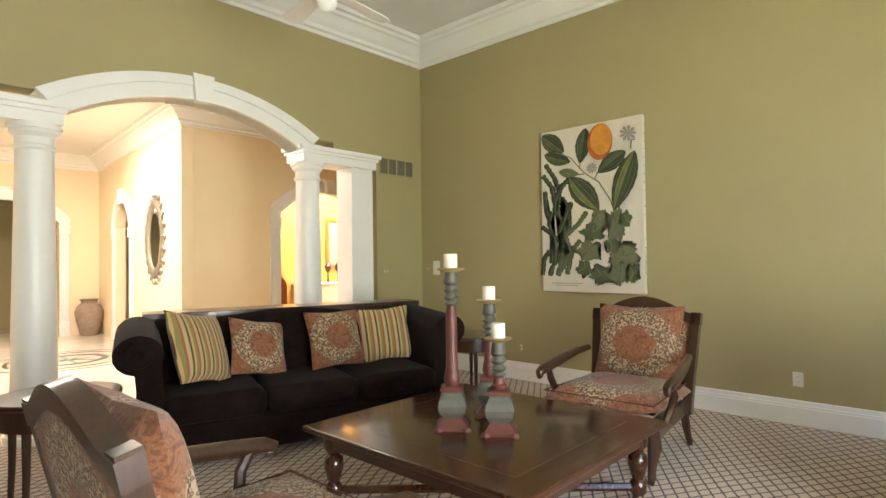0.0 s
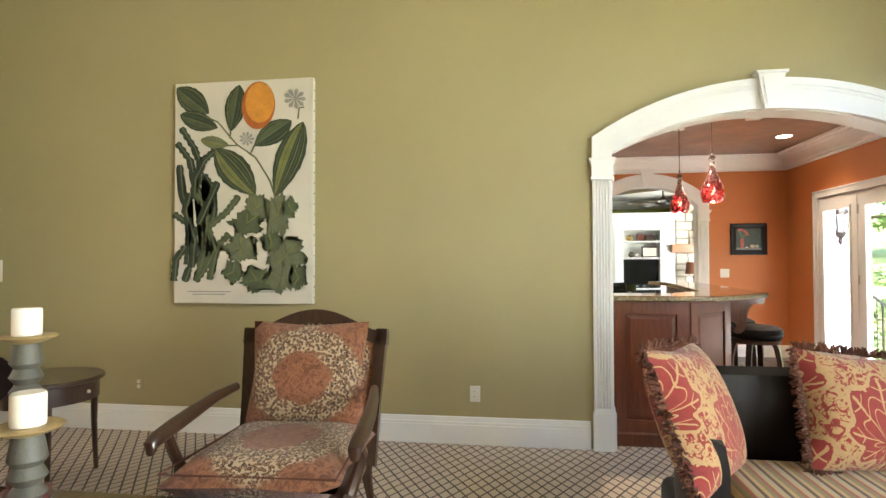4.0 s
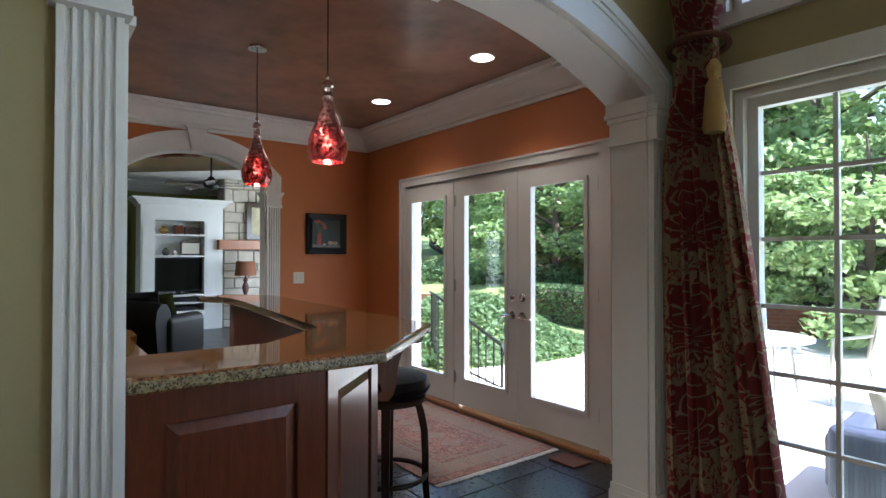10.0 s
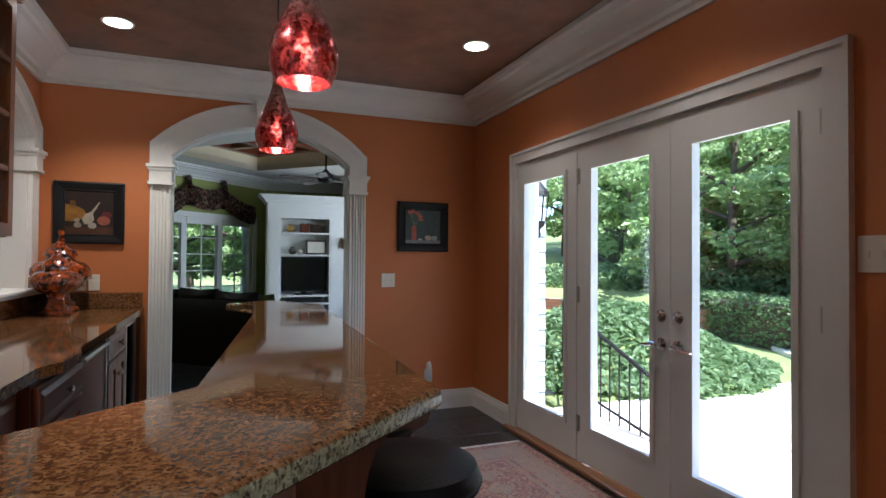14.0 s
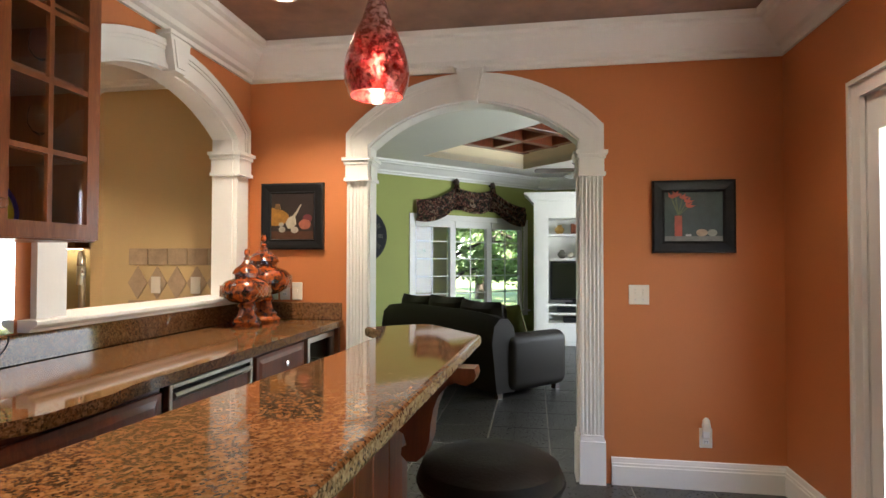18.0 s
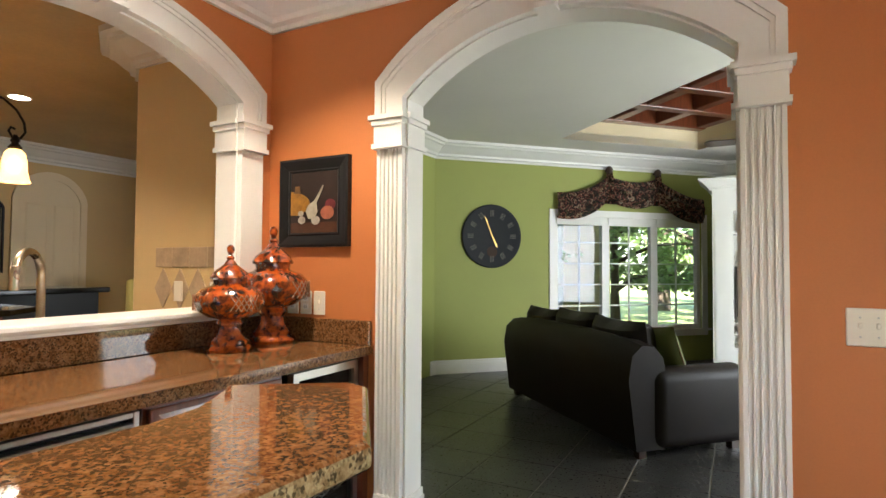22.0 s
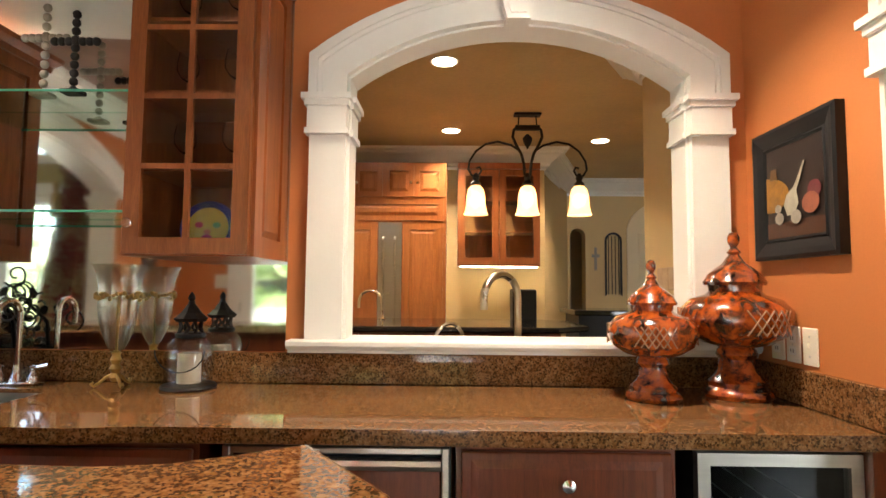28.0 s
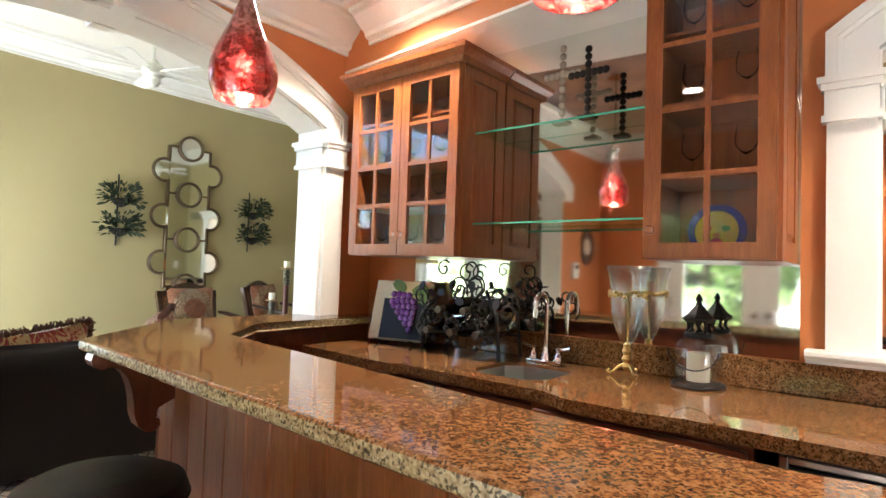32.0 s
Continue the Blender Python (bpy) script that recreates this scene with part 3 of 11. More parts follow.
# crowns and baseboards
bm = bm_new()
run(bm, [(o, CZ - 0.2 + h - 0.003) for o, h in CROWN], [(BX, SY), (FX, SY), (FX, NY), (BX, NY)], closed=True)
structure("trim_crown_bar", bm, M_TRIM, "white crown moulding", "moulding")
bm = bm_new()
run(bm, [(o * 1.3, LZ - 0.29 + h * 1.45 - 0.004) for o, h in CROWN], [(LW, LS), (LX, LS), (LX, LN), (LW, LN)], closed=True)
structure("trim_crown_living", bm, M_TRIM, "white crown moulding", "moulding")
for tag, line in (("living_east", [(LX, A2[0] + A2[1] + 0.15), (LX, LN)]), ("living_north", [(LX, LN), (6.64, LN)]), ("bar_east", [(FX, SY), (FX, A3[0] - A3[1] - 0.18)]),
                  ("bar_south", [(10.755, SY), (FX, SY)]), ("bar_south_west", [(BX, SY), (8.2, SY)])):
    bm = bm_new()
    run(bm, [(o, h * 0.83) for o, h in BASE] if "bar" in tag else BASE, line)
    structure("baseboard_" + tag, bm, M_TRIM, "white moulded baseboard", "baseboard")


def archway(name, place, a, out, jamb_z, label, cap_top=2.03, band=0.13, legs=(True, True), flutes=True, deep=0.028):
    """Painted casing of an arch: place(u, d, z) maps along the wall, out of it and up; out is the outer springing and crown."""
    c, half, spring, rise = a
    root = thing(name, label, "archway", kind="structure")

    def solid(nm, pts, d0, d1):
        bm = bm_new()
        prism(bm, pts, lambda u, z: place(u, d0, z), lambda u, z: place(u, d1, z))
        return part(nm, bm, M_TRIM, root)

    def arc(k):
        """The line a share k of the way across the band."""
        return arc_pts(c, half + band * k, spring + (out[0] - spring) * k, rise + (out[1] - out[0] - rise) * k)

    for nm, k0, k1, d in (("arch_band", 0.0, 1.0, deep), ("arch_fillet", 0.78, 1.03, deep + 0.016), ("arch_bead", 0.66, 0.78, deep + 0.007), ("arch_inner_bead", -0.03, 0.14, deep + 0.008)):
        lo, hi = arc(k0), arc(k1)
        solid(nm, [(lo[0][0], cap_top)] + lo + [(lo[-1][0], cap_top), (hi[-1][0], cap_top)] + hi[::-1] + [(hi[0][0], cap_top)], 0.0, d)
    k0, k1 = spring + rise - 0.015, out[1] + 0.045
    solid("keystone", [(c - 0.045, k0), (c + 0.045, k0), (c + 0.085, k1 - 0.018), (c - 0.085, k1 - 0.018)], 0.0, deep + 0.045)
    solid("keystone_panel", [(c - 0.03, k0 + 0.02), (c + 0.03, k0 + 0.02), (c + 0.06, k1 - 0.04), (c - 0.06, k1 - 0.04)], deep + 0.044, deep + 0.052)
    solid("keystone_cap", [(c - 0.1, k1 - 0.018), (c + 0.1, k1 - 0.018), (c + 0.1, k1), (c - 0.1, k1)], 0.0, deep + 0.056)
    for side, wanted in zip((-1, 1), legs):
        if not wanted:
            continue
        u0 = c + side * half
        lo, hi = sorted((u0, u0 + side * band))
        for nm, z0, z1, grow in (("capital", cap_top - 0.135, cap_top - 0.03, 0.006), ("capital_top", cap_top - 0.022, cap_top, 0.026), ("capital_lip", cap_top - 0.045, cap_top - 0.02, 0.015), ("capital_necking", cap_top - 0.152, cap_top - 0.13, 0.014)):
            solid(nm, [(lo - grow, z0), (hi + grow, z0), (hi + grow, z1), (lo - grow, z1)], 0.0, deep + 0.012 + grow)
        pl = 0.29 if jamb_z < 0.5 else 0.0
        if pl:
            solid("plinth", [(lo - 0.008, 0), (hi + 0.008, 0), (hi + 0.008, pl - 0.035), (lo - 0.008, pl - 0.035)], 0.0, deep + 0.016)
            solid("plinth_cap", [(lo - 0.004, pl - 0.035), (hi + 0.004, pl - 0.035), (hi - 0.003, pl), (lo + 0.003, pl)], 0.0, deep + 0.009)
        z0, z1 = jamb_z + pl, cap_top - 0.15
        prof = [(lo, 0.0), (lo, deep)]
        n = 5
        w = (hi - lo - 0.024) / n
        if flutes:
            for k in range(n):
                s = lo + 0.012 + k * w
                prof += [(s + 0.003, deep), (s + 0.006, deep - 0.012), (s + w - 0.006, deep - 0.012), (s + w - 0.003, deep)]
        prof += [(hi, deep), (hi, 0.0)]
        bm = bm_new()
        prism(bm, prof, lambda u, d: place(u, d, z0), lambda u, d: place(u, d, z1))
        part("pilaster", bm, M_TRIM, root)
    return root


archway("archway_1", lambda u, d, z: (LX - d, u, z), A2, (2.18, 2.54), 0, "white arched casing with fluted pilasters and keystone", 2.035, 0.125)
archway("archway_2", lambda u, d, z: (BX + d, u, z), A2, (2.18, 2.53), 1.071, "white arched casing with pilasters standing on the bar", 2.03, 0.125, (False, True), False)
archway("archway_3", lambda u, d, z: (FX - d, u, z), A3, (2.162, 2.515), 0, "white arched casing with fluted pilasters and keystone", 2.005, 0.137)
archway("archway_4", lambda u, d, z: (u, NY - d, z), PT, (2.19, 2.465), 1.113, "white arched casing of the pass-through", 2.033, 0.137, (True, True), False)


def soffit(name, place, a, z0, f0, f1, cap=2.03):
    """White lining inside an arch, with the capitals carried through."""
    c, half, spring, rise = a
    t = 0.012
    outer, inner = arc_pts(c, half, spring, rise), arc_pts(c, half - t, spring - t * 0.5, rise - t * 0.5)
    root = thing(name, "white painted lining of the arch", "archway", kind="structure")
    bm = bm_new()
    prism(bm, [(c - half, z0)] + outer + [(c + half, z0), (c + half - t, z0)] + inner[::-1] + [(c - half + t, z0)], lambda u, z: place(u, f0, z), lambda u, z: place(u, f1, z))
    part("lining", bm, M_TRIM, root)
    for s in (-1, 1):
        u = c + s * (half - t)
        rows = [("capital_block", cap - 0.135, cap - 0.03, 0.006), ("capital_top", cap - 0.022, cap, 0.026), ("capital_lip", cap - 0.045, cap - 0.02, 0.015), ("necking", cap - 0.152, cap - 0.13, 0.014)]
        if z0 < 0.1:
            rows += [("plinth_block", 0.0, 0.255, 0.014), ("plinth_cap", 0.255, 0.29, 0.008)]
        for nm, za, zb, g in rows:
            bm = bm_new()
            prism(bm, [(u, za), (u - s * g, za), (u - s * g, zb), (u, zb)], lambda q, z: place(q, f0 - g * 0.8, z), lambda q, z: place(q, f1 + g * 0.8, z))
            part(nm, bm, M_TRIM, root)
    return root


soffit("archway_lining_1", lambda u, d, z: (d, u, z), A2, 0.0, LX + 0.001, BX - 0.001)
soffit("archway_lining_2", lambda u, d, z: (d, u, z), A3, 0.0, FX + 0.001, FX + 0.139, 2.01)
soffit("archway_lining_3", lambda u, d, z: (u, d, z), PT, 1.113, NY + 0.001, NY + 0.139)
bm = bm_new()
run(bm, [(0, 1.066), (0.05, 1.066), (0.055, 1.078), (0.075, 1.085), (0.085, 1.095), (0.085, 1.108), (0.08, 1.1125), (0, 1.1125)], [(FX - 0.005, NY), (PT[0] - PT[1] - 0.19, NY)])
box(bm, PT[0] - PT[1] - 0.185, NY - 0.002, 1.08, FX - 0.006, NY + 0.2, 1.1125)
structure("window_sill_pass_through", bm, M_TRIM, "white moulded sill of the pass-through", "sill")

# ---- columns and arch to the hall ----
hall_arch = thing("archway_5", "white arch on round columns with square end posts", "archway", kind="structure")
for pts, d0, d1, nm in ((arc_pts(NM, 1.12, 2.52, 0.34, 28) + arc_pts(NM, 1.27, 2.69, 0.36, 28)[::-1], -0.05, 0.24, "arch_band"),
                        (arc_pts(NM, 1.2, 2.62, 0.36, 28) + arc_pts(NM, 1.28, 2.7, 0.365, 28)[::-1], -0.075, -0.045, "arch_fillet"),
                        ([(NM - 0.07, 2.84), (NM + 0.07, 2.84), (NM + 0.1, 3.09), (NM - 0.1, 3.09)], -0.1, 0.0, "keystone")):
    bm = bm_new()
    prism(bm, pts, lambda u, z: (u, LN + d0, z), lambda u, z: (u, LN + d1, z))
    part(nm, bm, M_TRIM, hall_arch)
COLUMN = [(0.2, 0), (0.2, 0.06), (0.185, 0.07), (0.19, 0.1), (0.16, 0.13), (0.155, 0.18), (0.148, 0.9), (0.128, 2.2), (0.128, 2.24), (0.145, 2.25), (0.145, 2.275), (0.13, 2.285), (0.13, 2.34), (0.165, 2.37), (0.165, 2.4), (0.185, 2.4), (0.185, 2.44)]
for s in (-1, 1):
    bm = bm_new()
    lathe(bm, COLUMN, NM + s * 1.245, LN + 0.11, 0.0, 32)
    part("column", bm, M_TRIM, hall_arch, smooth=True)
    bm = bm_new()
    x0, x1 = sorted((NM + s * 1.745, NM + s * 2.06))
    box(bm, x0, LN - 0.035, 0, x1, LN + 0.25, 2.45)
    part("post", bm, M_TRIM, hall_arch)
    bm = bm_new()
    x0, x1 = sorted((NM + s * 1.09, NM + s * 2.1))
    box(bm, x0, LN - 0.06, 2.44, x1, LN + 0.28, 2.53)
    box(bm, x0 - 0.02, LN - 0.08, 2.53, x1 + 0.02, LN + 0.3, 2.565)
    box(bm, x0 - 0.045, LN - 0.105, 2.565, x1 + 0.045, LN + 0.32, 2.61)
    part("entablature", bm, M_TRIM, hall_arch)

# ---- glazed doors to the garden ----
def glazed_leaf(name, x0, x1, g0, g1, zb, hand=0, knuckles=0):
    """One painted door leaf with a full glass light; hand: the side (+1 east, -1 west) of lever and bolt."""
    leaf = tagged(new(name), "white painted glazed garden door", "door", "", "structure")
    y0, y1 = SY - 0.05, SY - 0.005
    z1, g_lo, g_hi = 2.055, zb + 0.23, 1.9
    bm = bm_new()
    box(bm, x0, y0, zb, g0, y1, z1)
    box(bm, g1, y0, zb, x1, y1, z1)
    box(bm, g0, y0, zb, g1, y1, g_lo)
    box(bm, g0, y0, g_hi, g1, y1, z1)
    part("door_leaf", bm, M_DOOR, leaf)
    bm = bm_new()
    frame_bar(bm, g0 - 0.022, g_lo - 0.022, g1 + 0.022, g_hi + 0.022, 0.03, y1 - 0.002, y1 + 0.012)
    part("glazing_bead", bm, M_DOOR, leaf)
    bm = bm_new()
    box(bm, g0 + 0.004, (y0 + y1) / 2 - 0.003, g_lo + 0.004, g1 - 0.004, (y0 + y1) / 2 + 0.003, g_hi - 0.004)
    pane = part("pane", bm, M_GLASS, leaf)
    pane.visible_shadow = False
    if hand:
        lx = x1 - 0.055 if hand > 0 else x0 + 0.055
        bm = bm_new()
        lathe(bm, [(0.034, 0), (0.034, 0.008), (0.026, 0.014), (0.0001, 0.016)], seg=20)
        moved(bm, Matrix.Translation((lx, y1, 1.034)) @ Matrix.Rotation(radians(-90), 4, "X"))
        box(bm, lx - 0.006, y1 + 0.014, 1.02, lx + 0.006, y1 + 0.032, 1.048, 0.003)
        part("deadbolt", bm, M_CHROME, leaf, smooth=True)
        bm = bm_new()
        lathe(bm, [(0.034, 0), (0.034, 0.008), (0.02, 0.016), (0.012, 0.02), (0.012, 0.05)], seg=20)
        moved(bm, Matrix.Translation((lx, y1, 0.888)) @ Matrix.Rotation(radians(-90), 4, "X"))
        tube(bm, [(lx + 0.008 * hand, y1 + 0.045, 0.888), (lx - 0.03 * hand, y1 + 0.05, 0.89), (lx - 0.07 * hand, y1 + 0.045, 0.882), (lx - 0.115 * hand, y1 + 0.04, 0.876)], [0.011, 0.012, 0.009, 0.006], 8)
        part("door_lever", bm, M_CHROME, leaf, "satin chrome lever handle", smooth=True)
    if knuckles:
        hx = x0 if knuckles < 0 else x1
        for hz in (0.28, 1.1, 1.86):
            bm = bm_new()
            lathe(bm, [(0.009, 0), (0.009, 0.1)], hx, y1 + 0.004, hz - 0.05, 8)
            box(bm, hx - 0.02, y1 - 0.002, hz - 0.05, hx + 0.02, y1 + 0.003, hz + 0.05)
            part("hinge", bm, M_STEEL, leaf, "tarnished bronze hinge")
    return leaf


glazed_leaf("door_1", 9.905, 10.665, 10.03, 10.57, 0.035)
glazed_leaf("door_2", 9.092, 9.885, 9.22, 9.745, 0.045, -1, 1)
glazed_leaf("door_3", 8.30, 9.088, 8.425, 8.945, 0.045, 1, -1)
bm = bm_new()
for x0, x1, z0, z1 in ((8.2, 8.295, 0, 2.06), (10.67, 10.745, 0, 2.06), (8.2, 10.745, 2.06, 2.136)):
    box(bm, x0, SY + 0.0, z0, x1, SY + 0.022, z1)
for x0, x1, z0, z1 in ((8.192, 8.212, 0, 2.144), (10.733, 10.753, 0, 2.144), (8.212, 10.733, 2.124, 2.144)):
    box(bm, x0, SY + 0.0, z0, x1, SY + 0.034, z1)
structure("trim_door_casing", bm, M_DOOR, "white painted door casing", "casing")
bm = bm_new()
box(bm, 9.886, SY - 0.1, 0.0, 9.904, SY - 0.01, 2.06)
box(bm, 8.27, SY - 0.18, 0.0, 8.298, SY - 0.004, 2.075)
box(bm, 10.668, SY - 0.18, 0.0, 10.70, SY - 0.004, 2.075)
box(bm, 8.298, SY - 0.18, 2.057, 10.668, SY - 0.004, 2.075)
structure("trim_door_jamb", bm, M_DOOR, "white painted door jamb", "jamb")
bm = bm_new()
slab(bm, [(8.2, SY - 0.18), (10.79, SY - 0.18), (10.79, SY + 0.055), (8.2, SY + 0.055)], -0.004, 0.03, 0.01)
structure("trim_threshold", bm, M_FLOORW, "stained oak threshold strip", "threshold")
bm = bm_new()
box(bm, 8.28, -0.83, 0.0, 8.5, -0.66, 0.012, 0.003)
tagged(part("floor_vent", bm, M_CHERRY), "brown wooden floor vent in the tiles", "vent")

# ---- the bar ----
TOP = [(7.41, 1.965), (7.4, 1.28), (7.89, 0.755), (9.98, 0.66), (10.28, 0.88), (10.3, 0.94), (10.15, 1.145), (10.07, 1.075), (10.0, 1.02), (9.9, 1.002), (9.5, 1.032), (8.05, 1.19), (7.75, 1.51), (7.76, 2.34), (7.6, 2.355), (7.6, 1.965)]


def rough_sides(bm):
    """The upright faces of a slab take the paler, rougher edge material."""
    bm.normal_update()
    for f in bm.faces:
        f.material_index = 1 if abs(f.normal.z) < 0.6 else 0


bar = site("bar", "cherry wood wet bar with a polished brown granite top", "bar", 8.6, 0.95)
bm = bm_new()
slab(bm, TOP, 1.03, 1.07, 0.012, 3)
rough_sides(bm)
part("granite_top", bm, [M_GRANITE, M_GRANITE_EDGE], bar, "polished brown granite bar top")
# the apron: west face, chamfer, long south face, end
LEGS = [(7.5, 1.96), (7.5, 1.44), (7.87, 1.05), (9.75, 0.905), (9.98, 0.93), (9.98, 0.985), (9.88, 0.98), (9.5, 1.008), (8.04, 1.17), (7.7, 1.53), (7.7, 1.96)]
bm = bm_new()
slab(bm, LEGS, 0.0, 1.029)
part("body", bm, M_CHERRY, bar)


def face_panel(p, q, z0, z1, mat, m=0.09, parent=None):
    """A framed, fielded panel on an upright face running from p to q (seen from its right hand)."""
    p, q = Vector(p).to_3d(), Vector(q).to_3d()
    w = (q - p).length
    ang = math.atan2(q.y - p.y, q.x - p.x)
    at = Matrix.Translation(p) @ Matrix.Rotation(ang, 4, "Z")
    bm = bm_new()
    frame_bar(bm, 0, z0, w, z1, m, -0.016, 0.0)
    part("panel_frame", moved(bm, at), mat, parent)
    bm = bm_new()
    raised_panel(bm, m + 0.004, z0 + m + 0.004, w - m - 0.004, z1 - m - 0.004, -0.002, 0.012, 0.03)
    part("raised_panel", moved(bm, at), mat, parent)


face_panel((7.5, 1.96), (7.5, 1.44), 0.1, 1.02, M_CHERRY, 0.085, bar)
face_panel((7.5, 1.44), (7.87, 1.05), 0.1, 1.02, M_CHERRY, 0.085, bar)
n = 14
for k in range(n):
    a, b = Vector((7.89, 1.048)), Vector((9.74, 0.905))
    p, q = a.lerp(b, k / n), a.lerp(b, (k + 1) / n)
    at = Matrix.Translation((p.x, p.y, 0)) @ Matrix.Rotation(math.atan2(q.y - p.y, q.x - p.x), 4, "Z")
    bm = bm_new()
    box(bm, 0.002, -0.016, 0.1, (q - p).length - 0.002, 0.0, 1.02, 0.004)
    part("plank", moved(bm, at), M_CAB, bar)
bm = bm_new()
run(bm, [(0, 0), (0.02, 0), (0.02, 0.085), (0.012, 0.1), (0, 0.1)], [(9.76, 0.904), (7.87, 1.05), (7.5, 1.44), (7.5, 1.96)])
part("skirting", bm, M_CHERRY, bar)
# carved brackets under the overhang
for bx, by, ang in ((7.99, 1.037, -4.4), (9.62, 0.911, -4.4)):
    bm = bm_new()
    prof = [(0.0, 1.028), (0.27, 1.028), (0.275, 1.01), (0.268, 0.99), (0.245, 0.978), (0.215, 0.985), (0.19, 0.975), (0.165, 0.945), (0.15, 0.905), (0.142, 0.86), (0.138, 0.815), (0.125, 0.775), (0.1, 0.752), (0.07, 0.75), (0.052, 0.768), (0.055, 0.79), (0.07, 0.798), (0.06, 0.83), (0.0, 0.86)]
    prism(bm, prof, lambda u, z: (-0.036, -u, z), lambda u, z: (0.036, -u, z))
    moved(bm, Matrix.Translation((bx, by - 0.004, 0)) @ Matrix.Rotation(radians(ang), 4, "Z"))
    part("bracket", bm, M_CHERRY, bar, "carved scroll bracket")

# ---- counter, cabinets and mirror of the north wall ----
CT = 0.95
back = site("back_counter", "brown granite counter with a low splashback", "counter", 9.5, 2.0, 0.9)
FRONT = [(7.765, 1.76), (8.40, 1.712), (8.43, 1.742), (9.1, 1.728), (9.2, 1.68), (9.42, 1.672), (9.55, 1.70), (11.47, 1.70)]
SINK = (8.695, 9.02, 1.84, 2.185)
bm = bm_new()
HOLE = [(SINK[0] + 0.06, SINK[2]), (SINK[1] - 0.06, SINK[2]), (SINK[1], SINK[2] + 0.06), (SINK[1], SINK[3] - 0.06), (SINK[1] - 0.06, SINK[3]), (SINK[0] + 0.06, SINK[3]), (SINK[0], SINK[3] - 0.06), (SINK[0], SINK[2] + 0.06)]
mid = (SINK[0] + SINK[1]) / 2
slab(bm, [p for p in FRONT if p[0] < mid] + [(mid, 1.735), (mid, SINK[2]), HOLE[0], HOLE[7], HOLE[6], HOLE[5], (mid, SINK[3]), (mid, 2.362), (7.765, 2.362)], CT - 0.04, CT)
slab(bm, [(mid, 1.735)] + [p for p in FRONT if p[0] > mid] + [(11.47, 2.362), (mid, 2.362), (mid, SINK[3]), HOLE[4], HOLE[3], HOLE[2], HOLE[1], (mid, SINK[2])], CT - 0.04, CT)
bm.normal_update()
part("granite_top", bm, M_GRANITE, back, "polished brown granite")
bm = bm_new()
box(bm, 7.62, NY - 0.022, CT + 0.001, FX - 0.024, NY - 0.001, CT + 0.112, 0.003)
part("splashback", bm, M_GRANITE, back)
bm = bm_new()
box(bm, FX - 0.022, 1.71, CT + 0.001, FX - 0.001, NY - 0.001, CT + 0.112, 0.003)
part("splashback_end", bm, M_GRANITE, back)
sink = site("bar_sink", "small undermounted stainless steel sink", "sink", mid, 2.0, 0.8)
bm = bm_new()
cx, cy = mid, (SINK[2] + SINK[3]) / 2
loft(bm, [[(cx + (x - cx) * s, cy + (y - cy) * s, z) for x, y in HOLE] for s, z in ((0.988, CT - 0.014), (0.982, CT - 0.05), (0.96, CT - 0.16), (0.85, CT - 0.19), (0.1, CT - 0.195))], caps=False)
part("basin", bm, M_STEEL, sink, smooth=True)
bm = bm_new()
disc(bm, cx, cy, CT - 0.194, CT - 0.19, 0.03)
part("drain", bm, M_CHROME, sink)


def faucet(name, x, y, z, h, reach, mat, label, taps=True, turn=0.0, r=0.011):
    f = thing(name, label, "faucet", at=pose(x, y, z, 0, 0, turn))
    bm = bm_new()
    round_box(bm, -0.085 if taps else -0.03, -0.028, 0, 0.085 if taps else 0.03, 0.028, 0.014, 0.006, 2)
    lathe(bm, [(0.024, 0.012), (0.02, 0.03), (0.014, 0.05), (0.012, 0.07)], seg=14)
    part("base", bm, mat, f, smooth=True)
    bm = bm_new()
    pts = [(0, 0, 0.05), (0, 0, h - reach / 2)] + [(0, -reach / 2 + reach / 2 * math.cos(a), h - reach / 2 + reach / 2 * math.sin(a)) for a in [radians(d) for d in range(15, 181, 15)]] + [(0, -reach, h - reach / 2 - 0.05)]
    tube(bm, pts, r, 10)
    part("spout", bm, mat, f, smooth=True)
    if taps:
        for s in (-1, 1):
            bm = bm_new()
            lathe(bm, [(0.022, 0.012), (0.018, 0.035), (0.011, 0.045), (0.011, 0.06), (0.015, 0.066), (0.0001, 0.072)], s * 0.06, 0, 0, 12)
            tube(bm, [(s * 0.06, 0, 0.06), (s * 0.085, 0, 0.064), (s * 0.115, 0, 0.07)], [0.008, 0.007, 0.009], 8)
            part("tap_lever", bm, mat, f, smooth=True)
    return f


faucet("bar_faucet", 8.82, 2.26, CT, 0.30, 0.1, M_CHROME, "chrome gooseneck faucet with two lever taps behind the bar sink")

